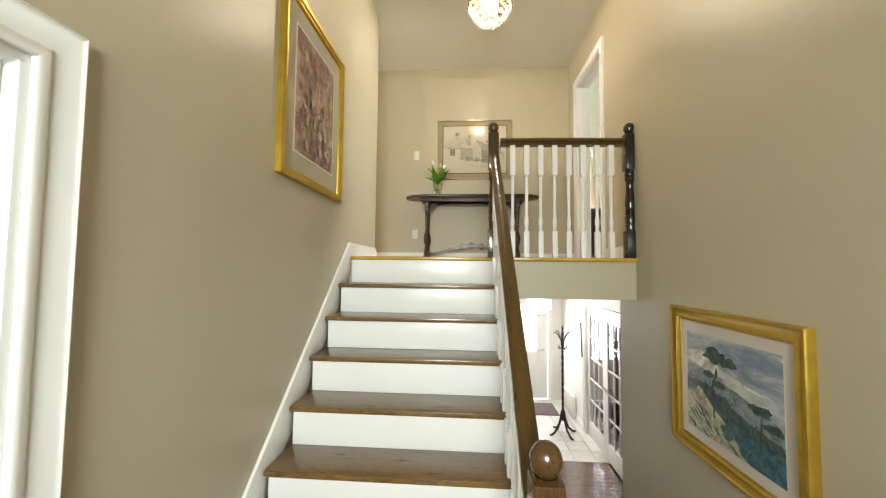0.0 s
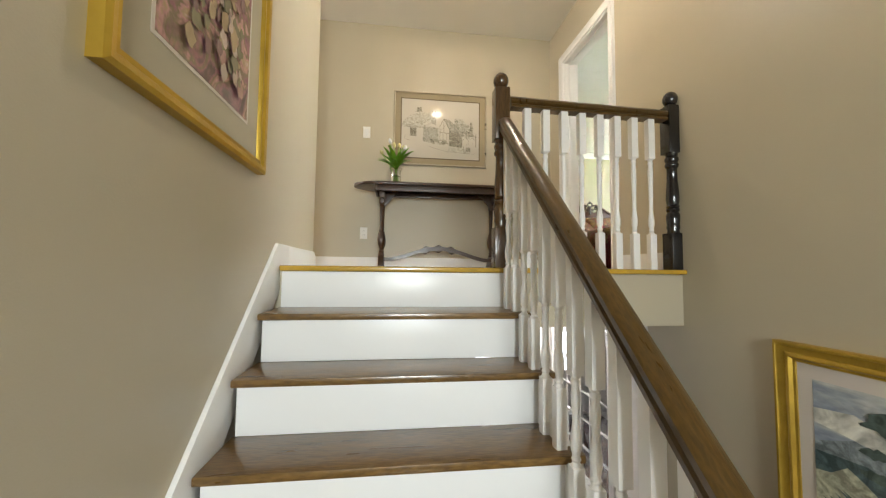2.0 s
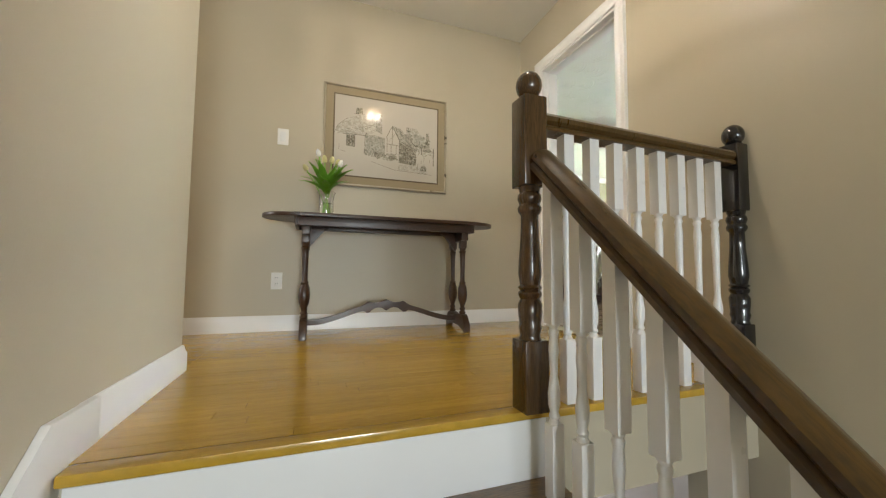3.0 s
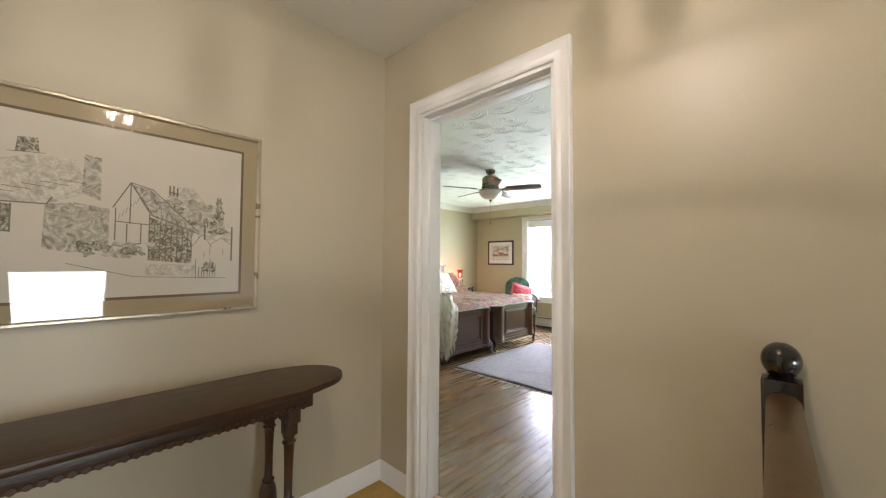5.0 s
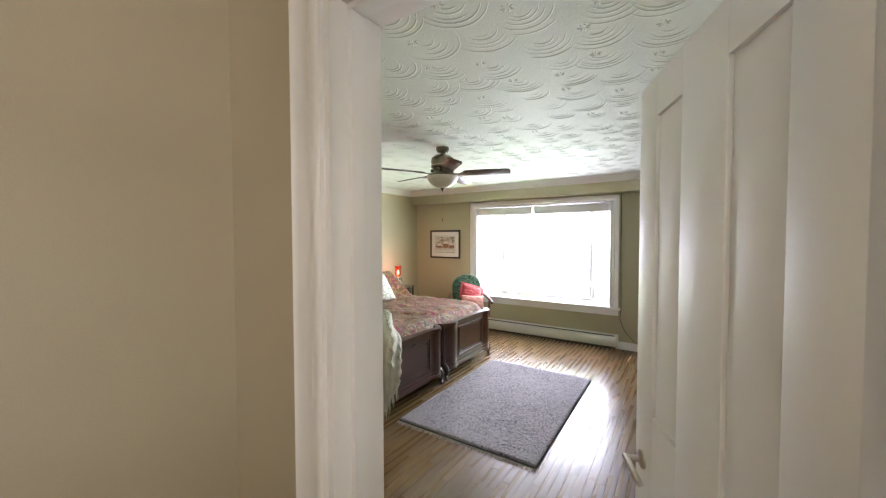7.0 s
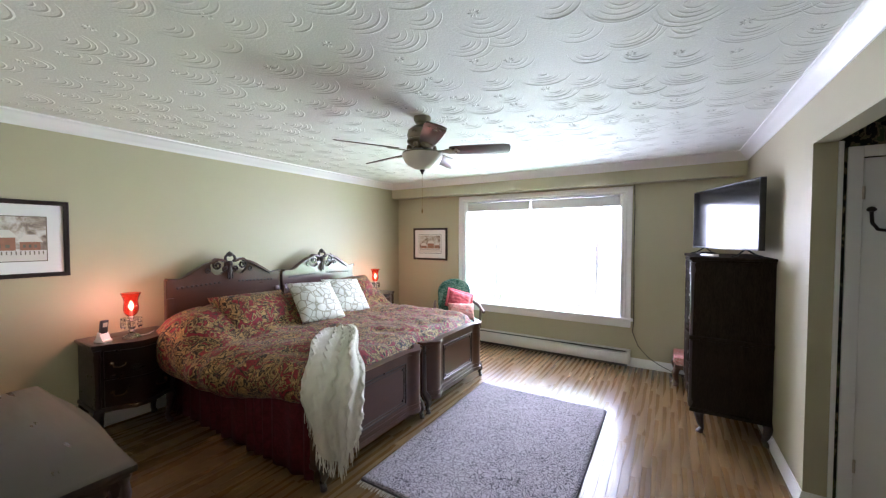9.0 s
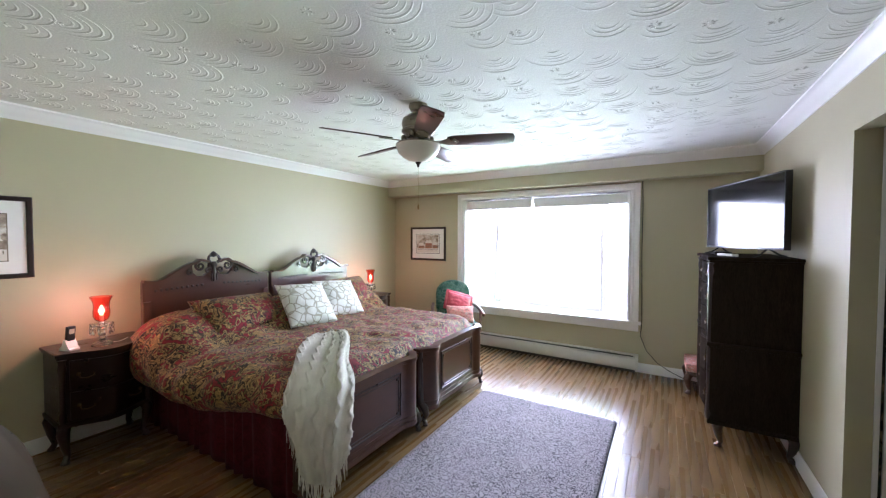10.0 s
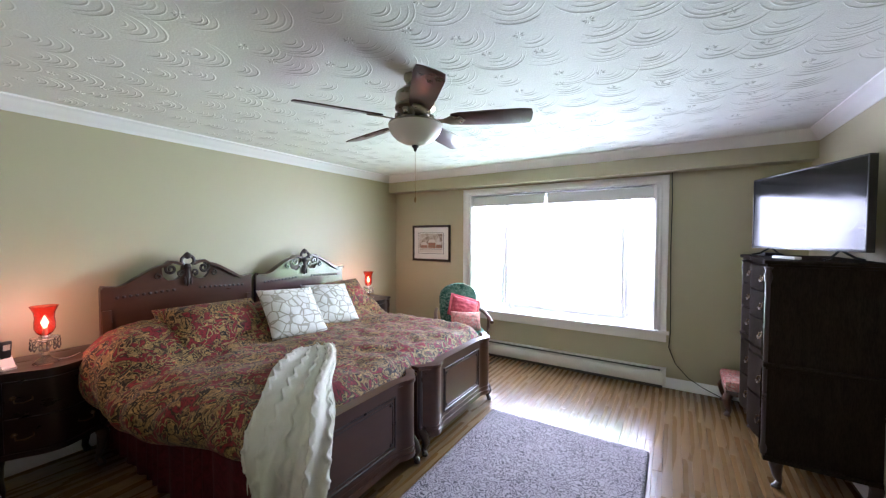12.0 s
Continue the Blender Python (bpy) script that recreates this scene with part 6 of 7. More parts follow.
def cushion_bm(w, h, t, flange=0.0, seed=0, n=22):
    """A stuffed pillow standing in x and z, thick along y, with pinched corners and creases."""
    bm = bmesh.new()

    def side(sg):
        def fn(u, v):
            a, b = 2 * u - 1, 2 * v - 1
            core = max(0.0, (1 - abs(a) ** 2.6)) ** 0.55 * max(0.0, (1 - abs(b) ** 2.6)) ** 0.55
            pin = 1 - 0.05 * (1 - abs(b) ** 2) * (abs(a) ** 3)
            pin2 = 1 - 0.05 * (1 - abs(a) ** 2) * (abs(b) ** 3)
            wr = 0.010 * noise.noise(Vector((a * 3 + seed, b * 3, sg))) * core + 0.006 * noise.noise(Vector((a * 8 + seed, b * 8, sg))) * core
            return Vector((a * w / 2 * pin, -sg * (t / 2 * core + wr), h / 2 + b * h / 2 * pin2))
        return fn

    sheet(bm, n, n, side(1))
    sheet(bm, n, n, side(-1))
    bmesh.ops.remove_doubles(bm, verts=bm.verts[:], dist=0.0008)
    bmesh.ops.recalc_face_normals(bm, faces=bm.faces[:])
    if flange:
        sweep(bm, [(-w / 2, 0, 0), (w / 2, 0, 0), (w / 2, 0, h), (-w / 2, 0, h)], [(-flange, -0.004), (0.012, -0.004), (0.012, 0.004), (-flange, 0.004)], closed=True, up=Vector((0, 1, 0)))
    return bm


def cushion(name, at, turn, lean, spin, w, h, t, mat, label, group="", flange=0.0, seed=0):
    ob = single(name, cushion_bm(w, h, t, flange, seed), mat, label, "cushion", group, sharp=180)
    ob.matrix_basis = Matrix.Translation(at) @ Matrix.Rotation(radians(turn), 4, "Z") @ Matrix.Rotation(radians(-lean), 4, "X") @ Matrix.Rotation(radians(spin), 4, "Y")
    return ob


cushion("sham_pillow", (2.28, 2.62, 0.72), 4, 50, 2, 0.70, 0.42, 0.24, DUVET, "damask pillow in a flanged sham", "sham pillows", 0.018, 1)
cushion("sham_pillow", (3.56, 2.68, 0.73), -3, 46, -2, 0.68, 0.42, 0.24, DUVET, "damask pillow in a flanged sham", "sham pillows", 0.018, 4)
cushion("ivory_cushion", (2.76, 2.42, 0.71), -6, 44, 4, 0.50, 0.50, 0.17, CUSHION, "ivory cushion with a cracked-tile embroidery", "ivory cushions", 0, 7)
cushion("ivory_cushion", (3.22, 2.50, 0.71), -9, 44, 5, 0.48, 0.48, 0.16, CUSHION, "ivory cushion with a cracked-tile embroidery", "ivory cushions", 0, 9)


def bez(pts, t):
    """A smooth line through points at even steps."""
    n = len(pts) - 1
    k = min(int(t * n), n - 1)
    f = t * n - k
    p = [Vector(pts[max(0, min(n, k + d))]) for d in (-1, 0, 1, 2)]
    return 0.5 * ((2 * p[1]) + (p[2] - p[0]) * f + (2 * p[0] - 5 * p[1] + 4 * p[2] - p[3]) * f * f + (3 * p[1] - p[0] - 3 * p[2] + p[3]) * f * f * f)


T_LEFT = [(2.49, 2.07, 0.725), (2.32, 1.96, 0.735), (2.10, 1.80, 0.735), (1.90, 1.58, 0.72), (1.735, 1.45, 0.63), (1.73, 1.40, 0.52)]
T_MID = [(2.57, 1.99, 0.752), (2.38, 1.76, 0.758), (2.08, 1.48, 0.758), (1.84, 1.245, 0.725), (1.71, 1.165, 0.51), (1.75, 1.165, 0.21)]
T_RIGHT = [(2.65, 1.91, 0.733), (2.46, 1.68, 0.735), (2.21, 1.42, 0.725), (2.03, 1.185, 0.69), (1.965, 1.155, 0.53), (1.92, 1.155, 0.37)]


def throw_base(u, v):
    a, b, c = bez(T_LEFT, v), bez(T_MID, v), bez(T_RIGHT, v)
    p = a * (1 - u) * (1 - 2 * u) + b * 4 * u * (1 - u) + c * u * (2 * u - 1)
    drop = smooth((v - 0.45) / 0.3)
    d = Vector((-0.75, -0.65, 0)).normalized()
    return p + d * (0.020 * drop * math.sin(u * 19 + 2 * v) + 0.028 * drop) + Vector((0, 0, 0.006 * math.sin(u * 17 + v * 3) * (1 - drop)))


def throw_point(u, v):
    p = throw_base(u, v)
    q, r = throw_base(min(1, u + 0.004), v), throw_base(u, min(1, v + 0.004))
    q0, r0 = throw_base(max(0, u - 0.004), v), throw_base(u, max(0, v - 0.004))
    nrm = (q - q0).cross(r - r0)
    nrm = nrm.normalized() if nrm.length else Vector((0, 0, 1))
    if nrm.dot(Vector((-0.5, -0.6, 0.6))) < 0:
        nrm = -nrm
    tri = abs((v * 12) % 1 - 0.5) * 2
    d = abs(((u + 0.06 * tri) * 4.5 + 0.15) % 1 - 0.5)
    rib = smooth(1 - d / 0.11)
    fold = 0.016 * math.sin(u * 9.5 + 1.2 * math.sin(v * 4)) + 0.007 * math.sin(u * 23 + v * 6)
    return p + nrm * (0.016 * rib + fold * smooth(v / 0.25) + 0.0015 * math.sin(u * 190) * math.sin(v * 210))


def throw_edge(u, v):
    """The right side of the throw turned back over itself in a loose roll."""
    p = throw_point(0.70 + 0.30 * u, v)
    lift = Vector((-0.50, -0.70, 0.50)).normalized()
    roll = math.sin(math.pi * (0.08 + 0.92 * u))
    return p + lift * (0.010 + 0.030 * roll * (1 - 0.4 * v)) + Vector((0.012 * math.sin(v * 9), 0, 0))


def throw():
    ob = thing("throw_blanket", (0, 0, 0), "cream zigzag-knit throw draped over the bed corner", "blanket")
    bm = sheet(bmesh.new(), 120, 124, throw_point)
    sheet(bm, 40, 50, lambda u, v: throw_point(u, v) + Vector((0.003, 0.003, -0.004)))
    part("knit", bm, THROW, ob, sharp=180)
    part("folded_edge", sheet(bmesh.new(), 30, 80, throw_edge, 0.004), THROW, ob, sharp=180)
    rng = random.Random(6)
    verts, faces = [], []
    for i in range(74):
        u = i / 73
        p = throw_point(u, 1.0)
        ln = rng.uniform(0.07, 0.11)
        ln = min(ln, p.z - 0.006)
        q = p + Vector((rng.uniform(-0.012, 0.012), rng.uniform(-0.012, 0.012), -ln))
        m = (p + q) / 2 + Vector((rng.uniform(-0.006, 0.006), rng.uniform(-0.006, 0.006), 0))
        at = len(verts)
        for c, r in ((p, 0.0035), (m, 0.0035), (q, 0.002)):
            for k in range(4):
                verts.append((c.x + r * math.cos(k * math.pi / 2), c.y + r * math.sin(k * math.pi / 2), c.z))
        for s in (0, 4):
            for k in range(4):
                faces.append((at + s + k, at + s + (k + 1) % 4, at + s + 4 + (k + 1) % 4, at + s + 4 + k))
    me = bpy.data.meshes.new("fringe")
    me.from_pydata(verts, [], faces)
    me.materials.append(THROW)
    f = new("fringe", me)
    f.parent = ob
    tagged(f, "loose cream fringe", kind="stuff")


throw()


def cabriole(bm, x, y, sx, sy, h):
    sweep(bm, [(x, y, h), (x + sx * 0.018, y + sy * 0.018, h * 0.78), (x + sx * 0.008, y + sy * 0.008, h * 0.45), (x - sx * 0.006, y - sy * 0.006, h * 0.2), (x + sx * 0.010, y + sy * 0.010, 0.012)], ring_section(0.026, 10), up=Vector((0, 1, 0)), scales=[1.25, 1.3, 0.95, 0.65, 0.8])
    lathe(bm, [(0.012, 0), (0.025, 0.006), (0.024, 0.018), (0.012, 0.028)], (x + sx * 0.010, y + sy * 0.010, 0), 12)


def bail_pull(ob, x, y, z, w, m=None):
    bm = bmesh.new()
    for s in (-1, 1):
        lathe(bm, [(0.013, 0), (0.012, 0.004), (0.006, 0.007), (0.006, 0.020)], segs=12, m=Matrix.Translation((x + s * w / 2, y, z)) @ Matrix.Rotation(radians(90), 4, "X"))
    sweep(bm, [(x - w / 2, y - 0.016, z), (x - w / 2 + 0.004, y - 0.026, z - 0.022), (x, y - 0.028, z - 0.030), (x + w / 2 - 0.004, y - 0.026, z - 0.022), (x + w / 2, y - 0.016, z)], ring_section(0.004, 6))
    if m is not None:
        bmesh.ops.transform(bm, matrix=m, verts=bm.verts[:])
    return bm


def case_piece(ob, w, d, z0, z1, rows, mat, bow, top_over=0.02, split=None, lobes=1.0, proud=0.014):
    """A cabinet with a bowed front (towards -y), drawers with pulls, posts at the corners and cabriole legs. Local: x across, back at y = d."""
    n = 26
    hw = w / 2

    def fy(x, extra=0.0):
        return bow * (-(math.cos(math.pi * x / w * 2.0 * lobes) * 0.5 + 0.5)) - extra

    def outline(g):
        xs = [-hw - g + (w + 2 * g) * i / n for i in range(n + 1)]
        pts = [(x, fy(max(-hw, min(hw, x)), g)) for x in xs]
        return pts + [(hw + g, d), (-hw - g, d)]

    part("body", prism(bmesh.new(), outline(0.0), pose(0, 0, z0), z1 - z0), mat, ob)
    part("top", prism(bmesh.new(), outline(top_over), pose(0, 0, z1), 0.024, 0.008), mat, ob)
    part("top_bead", prism(bmesh.new(), outline(top_over * 0.5), pose(0, 0, z1 - 0.016), 0.016, 0.004), mat, ob)
    part("base_moulding", prism(bmesh.new(), outline(0.012), pose(0, 0, z0), 0.03, 0.006), mat, ob)
    if split:
        part("waist_moulding", prism(bmesh.new(), outline(0.010), pose(0, 0, split - 0.012), 0.014, 0.005), mat, ob)
        part("waist_moulding", prism(bmesh.new(), outline(0.024), pose(0, 0, split + 0.002), 0.028, 0.010), mat, ob)
    for a, b in rows:
        xs = [-hw + 0.05 + (w - 0.10) * i / n for i in range(n + 1)]
        pts = [(x, fy(x, proud)) for x in xs] + [(x, fy(x, -0.004)) for x in xs[::-1]]
        dr = part("drawer", prism(bmesh.new(), pts, pose(0, 0, a + 0.008), b - a - 0.016, proud * 0.4), mat, ob)
        for x in (-w * 0.26, w * 0.26):
            part("drawer_pull", bail_pull(ob, x, fy(x, proud), (a + b) / 2 + 0.01, 0.075), DARK_BRASS, dr, "brass bail pull in a darkened tone")
    for sx in (-1, 1):
        bm = bmesh.new()
        lathe(bm, [(0.016, z0 + 0.03), (0.022, z0 + 0.07), (0.016, z0 + 0.11), (0.018, z1 - 0.12), (0.024, z1 - 0.08), (0.018, z1 - 0.04), (0.026, z1 - 0.018)], (sx * (hw - 0.016), fy(sx * hw) - 0.004, 0), 12)
        part("corner_post", bm, CARVING, ob, "carved corner post")
    for sx in (-1, 1):
        for y, sy in ((0.03, -1), (d - 0.03, 1)):
            bm = bmesh.new()
            cabriole(bm, sx * (hw - 0.035), y, sx, sy, z0 + 0.02)
            part("leg", bm, CARVING, ob, "carved cabriole leg")
    ap = [(-hw + 0.05, z0), (-hw + 0.08, z0 - 0.02), (-hw * 0.5, z0 - 0.012), (0, z0 - 0.05), (hw * 0.5, z0 - 0.012), (hw - 0.08, z0 - 0.02), (hw - 0.05, z0)]
    part("scalloped_apron", prism(bmesh.new(), ap, Matrix(((1, 0, 0, 0), (0, 0, -1, 0.03), (0, 1, 0, 0), (0, 0, 0, 1))), 0.02), mat, ob)


chest = thing("tall_chest", (4.185, -0.726, 0), "near-black tall serpentine chest of drawers", "chest of drawers", turn=180)
case_piece(chest, 0.88, 0.45, 0.17, 1.375, [(0.20, 0.46), (0.46, 0.735), (0.79, 0.99), (0.99, 1.18), (1.18, 1.355)], EBONY, 0.04, 0.034, 0.745, 2.0, 0.028)
ns = thing("nightstand", (1.42, 3.02, 0), "dark mahogany nightstand with a polished top", "nightstand", "nightstands")
case_piece(ns, 0.50, 0.35, 0.26, 0.736, [(0.29, 0.50), (0.50, 0.715)], DEEP_WOOD, 0.10, 0.018)
copy_thing(ns, pose(4.30, 3.02, -0.02))
dresser = thing("dresser", (0.70, 1.53, 0), "dark mahogany dresser with a glossy top", "dresser", turn=90)
case_piece(dresser, 1.12, 0.55, 0.16, 0.796, [(0.19, 0.40), (0.40, 0.60), (0.60, 0.775)], DEEP_WOOD, 0.03, 0.03)


def oil_lamp(at, label):
    ob = thing("table_lamp", at, label, "lamp", "ruby glass lamps")
    part("foot", lathe(bmesh.new(), [(0.055, 0), (0.058, 0.006), (0.052, 0.016), (0.038, 0.026), (0.022, 0.034), (0.014, 0.05), (0.020, 0.062), (0.013, 0.075), (0.016, 0.10), (0.012, 0.125), (0.030, 0.135), (0.062, 0.150), (0.066, 0.158), (0.030, 0.160)], segs=24, flute=0.05, flutes=12), CRYSTAL, ob, "cut crystal foot and dish").visible_shadow = False
    for i in range(12):
        a = 2 * math.pi * i / 12
        p = part("prism", lathe(bmesh.new(), [(0.002, 0.148), (0.007, 0.142), (0.008, 0.128), (0.004, 0.124), (0.008, 0.118), (0.009, 0.096), (0.002, 0.082)], (0.060 * math.cos(a), 0.060 * math.sin(a), 0), 6), CRYSTAL, ob, "hanging crystal prism", sharp=5)
        p.visible_shadow = False
    shade = part("shade", lathe(bmesh.new(), [(0.020, 0.172), (0.036, 0.186), (0.047, 0.212), (0.048, 0.245), (0.044, 0.280), (0.048, 0.315), (0.064, 0.350), (0.062, 0.352), (0.045, 0.316), (0.041, 0.280), (0.045, 0.245), (0.044, 0.213), (0.033, 0.188), (0.018, 0.176)], segs=28), RED_GLASS, ob, "flared ruby glass shade")
    shade.visible_shadow = False
    part("candle", lathe(bmesh.new(), [(0.012, 0.158), (0.012, 0.215), (0.008, 0.218)], segs=12), PLASTIC, ob)
    part("bulb", lathe(bmesh.new(), [(0.006, 0.216), (0.013, 0.232), (0.015, 0.250), (0.009, 0.275), (0.001, 0.292)], segs=14), glowing("lamp_bulb", (1, 0.62, 0.30), 60), ob, "glowing candle bulb").visible_shadow = False
    sw = sweep(bmesh.new(), [(0.05, 0.02, 0.006), (0.09, 0.0, 0.006), (0.13, 0.03, 0.005), (0.17, 0.08, 0.005)], ring_section(0.0025, 6))
    part("cord", sw, PLASTIC, ob, "pale lamp cord")


oil_lamp((1.405, 3.06, 0.760), "ruby glass and crystal lamp, lit, on the nightstand")
oil_lamp((4.25, 3.10, 0.740), "ruby glass and crystal lamp, lit, on the nightstand")

ph = thing("cordless_phone", (1.245, 3.10, 0.760), "black cordless phone in a white cradle", "telephone", turn=20)
part("cradle", prism(bmesh.new(), [(-0.05, 0), (0.05, 0), (0.05, 0.012), (0.02, 0.03), (0.012, 0.075), (-0.012, 0.075), (-0.03, 0.02), (-0.05, 0.012)], Matrix(((0, 0, 1, -0.03), (1, 0, 0, 0), (0, 1, 0, 0), (0, 0, 0, 1))), 0.06, 0.004), PLASTIC, ph)
hs = part("handset", box(bmesh.new(), -0.024, 0.024, -0.006, 0.018, 0.05, 0.165, 0.006, Matrix.Rotation(radians(8), 4, "X")), TV_CASE, ph, "black handset")
part("display", box(bmesh.new(), -0.015, 0.015, -0.0075, -0.0055, 0.115, 0.148, 0.0, Matrix.Rotation(radians(8), 4, "X")), MAT_SAGE, hs, "grey display")


def television():
    ob = thing("television", (4.174, -0.905, 1.399), "flat black television on the tall chest", "television", turn=180 + 20.7)
    w, h, z = 0.977, 0.537, 0.055
    bm = bmesh.new()
    for b in ((-w / 2, w / 2, z, z + 0.016), (-w / 2, w / 2, z + h - 0.008, z + h)):
        box(bm, b[0], b[1], -0.012, 0.03, b[2], b[3], 0.002)
    for s in (-1, 1):
        box(bm, s * w / 2 - 0.008 * (s > 0), s * w / 2 + 0.008 * (s < 0), -0.012, 0.03, z + 0.016, z + h - 0.008, 0.002)
    part("bezel", bm, TV_CASE, ob)
    part("screen", box(bmesh.new(), -w / 2 + 0.008, w / 2 - 0.008, -0.008, 0.0, z + 0.016, z + h - 0.008), SCREEN, ob, "glossy dark screen")
    part("rear_housing", box(bmesh.new(), -w * 0.36, w * 0.36, 0.012, 0.055, z + 0.03, z + h * 0.7, 0.012), TV_CASE, ob)
    for s in (-1, 1):
        bm = bmesh.new()
        sweep(bm, [(s * 0.30, 0.01, z + 0.01), (s * 0.32, -0.05, 0.018), (s * 0.33, -0.10, 0.006)], ring_section(0.007, 6), up=Vector((1, 0, 0)))
        sweep(bm, [(s * 0.30, 0.01, z + 0.01), (s * 0.32, 0.07, 0.018), (s * 0.33, 0.11, 0.006)], ring_section(0.007, 6), up=Vector((1, 0, 0)))
        part("stand_foot", bm, TV_CASE, ob)


television()
rc = box(bmesh.new(), -0.09, 0.09, -0.022, 0.022, 0, 0.018, 0.005)
remote = single("remote_control", rc, PLASTIC, "pale remote control lying on the tall chest", "remote control")
remote.matrix_basis = pose(3.98, -0.80, 1.399, 0, 0, 25)
setbox = single("set_top_box", box(bmesh.new(), -0.07, 0.07, -0.05, 0.05, 0, 0.022, 0.005), TV_CASE, "small black receiver box on the tall chest", "receiver")
setbox.matrix_basis = pose(4.48, -0.80, 1.399, 0, 0, 10)


def ceiling_fan(at):
    ob = thing("ceiling_fan", at, "five-blade ceiling fan with a frosted bowl light", "ceiling fan")
    part("canopy", lathe(bmesh.new(), [(0.062, 0), (0.064, -0.02), (0.050, -0.045), (0.022, -0.052), (0.020, -0.075)], segs=24), PEWTER, ob)
    part("motor_housing", lathe(bmesh.new(), [(0.03, -0.062), (0.075, -0.075), (0.105, -0.10), (0.112, -0.135), (0.104, -0.165), (0.112, -0.172), (0.112, -0.184), (0.090, -0.20), (0.075, -0.225), (0.080, -0.24)], segs=30), PEWTER, ob)
    for i in range(5):
        a = radians(42 + 72 * i)
        part("housing_stud", lathe(bmesh.new(), [(0.018, -0.232), (0.020, -0.215), (0.014, -0.20)], (0.098 * math.cos(a), 0.098 * math.sin(a), 0), 10), PEWTER, ob)
    for i in range(5):
        m = Matrix.Rotation(radians(6 + 72 * i), 4, "Z")
        bm = bmesh.new()
        outline = [(0.20, -0.045), (0.24, -0.056), (0.40, -0.064), (0.58, -0.068), (0.625, -0.060), (0.635, -0.030), (0.635, 0.030), (0.625, 0.060), (0.58, 0.068), (0.40, 0.064), (0.24, 0.056), (0.20, 0.045)]
        prism(bm, outline, m @ pose(0, 0, -0.248, -15, 0, 0), 0.007, 0.002)
        bl = part("blade", bm, FAN_BLADE, ob, "dark reddish wooden blade")
        bm = bmesh.new()
        prism(bm, [(0.085, -0.016), (0.16, -0.014), (0.20, -0.040), (0.25, -0.036), (0.275, 0.0), (0.25, 0.036), (0.20, 0.040), (0.16, 0.014), (0.085, 0.016)], m @ pose(0, 0, -0.256, -15, 0, 0), 0.006, 0.002)
        part("blade_iron", bm, PEWTER, bl, "metal blade bracket")
    part("light_kit", lathe(bmesh.new(), [(0.08, -0.236), (0.10, -0.250), (0.145, -0.262), (0.150, -0.272), (0.12, -0.274)], segs=30), PEWTER, ob)
    part("bowl", lathe(bmesh.new(), [(0.148, -0.272), (0.146, -0.292), (0.132, -0.322), (0.105, -0.350), (0.065, -0.372), (0.018, -0.382), (0.002, -0.383)], segs=32), FROST, ob, "frosted cream glass bowl")
    part("finial", lathe(bmesh.new(), [(0.018, -0.380), (0.020, -0.388), (0.010, -0.398), (0.007, -0.412), (0.002, -0.416)], segs=14), IRON, ob)
    bm = bmesh.new()
    for i in range(44):
        lathe(bm, [(0.0005, 0.002), (0.0022, 0), (0.0005, -0.002)], (0, 0, -0.418 - i * 0.0056), 6)
    lathe(bm, [(0.002, -0.664), (0.006, -0.675), (0.007, -0.69), (0.002, -0.70)], segs=10)
    part("pull_chain", bm, BRASS, ob, "thin pull chain with a knob")


ceiling_fan((2.475, 1.04, BED_CEIL))


def armchair():
    ob = thing("armchair", (4.57, 1.92, 0), "green patterned armchair with wooden arms", "armchair", turn=-52)
    part("seat", box(bmesh.new(), -0.27, 0.27, -0.27, 0.22, 0.30, 0.46, 0.05), GREEN_FABRIC, ob)
    bm = cushion_bm(0.40, 0.46, 0.12, seed=2)
    bmesh.ops.transform(bm, matrix=Matrix.Translation((0, 0.21, 0.42)) @ Matrix.Rotation(radians(-10), 4, "X"), verts=bm.verts[:])
    part("backrest", bm, GREEN_FABRIC, ob, "padded green back", sharp=180)
    rim = [(-0.20, 0.40), (0.20, 0.40), (0.23, 0.62)] + [(0.235 * math.cos(radians(a)) * (1 - 0.12 * math.sin(radians(a)) ** 4), 0.76 + 0.20 * math.sin(radians(a)) ** 0.8) for a in range(5, 176, 10)] + [(-0.23, 0.62)]
    part("back_panel", prism(bmesh.new(), rim, Matrix(((1, 0, 0, 0), (0, 0, -1, 0.30), (0, 1, 0, 0), (0, 0, 0, 1))), 0.07, 0.022), GREEN_FABRIC, ob)
    for s in (-1, 1):
        part("arm", sweep(bmesh.new(), [(s * 0.27, 0.26, 0.64), (s * 0.30, 0.05, 0.625), (s * 0.31, -0.16, 0.60), (s * 0.315, -0.24, 0.575)], ring_section(0.022, 8)), MAHOGANY, ob, "curved wooden arm")
        part("arm_support", sweep(bmesh.new(), [(s * 0.30, -0.14, 0.60), (s * 0.285, -0.18, 0.48), (s * 0.275, -0.22, 0.36)], ring_section(0.018, 8), up=Vector((0, 1, 0))), MAHOGANY, ob)
        for y in (-0.24, 0.22):
            part("leg", lathe(bmesh.new(), [(0.016, 0), (0.020, 0.02), (0.017, 0.06), (0.024, 0.26), (0.028, 0.33)], (s * 0.24, y, 0), 10), MAHOGANY, ob)


armchair()
cushion("pink_pillow", (4.57, 1.90, 0.60), -40, 20, 18, 0.34, 0.22, 0.12, PINK, "bright pink ruffled pillow on the armchair", "", 0.02, 12)
cushion("floral_pillow", (4.46, 1.79, 0.47), -46, 24, 4, 0.36, 0.22, 0.13, PINK_FLORAL, "pink floral pillow on the armchair", "", 0, 14)


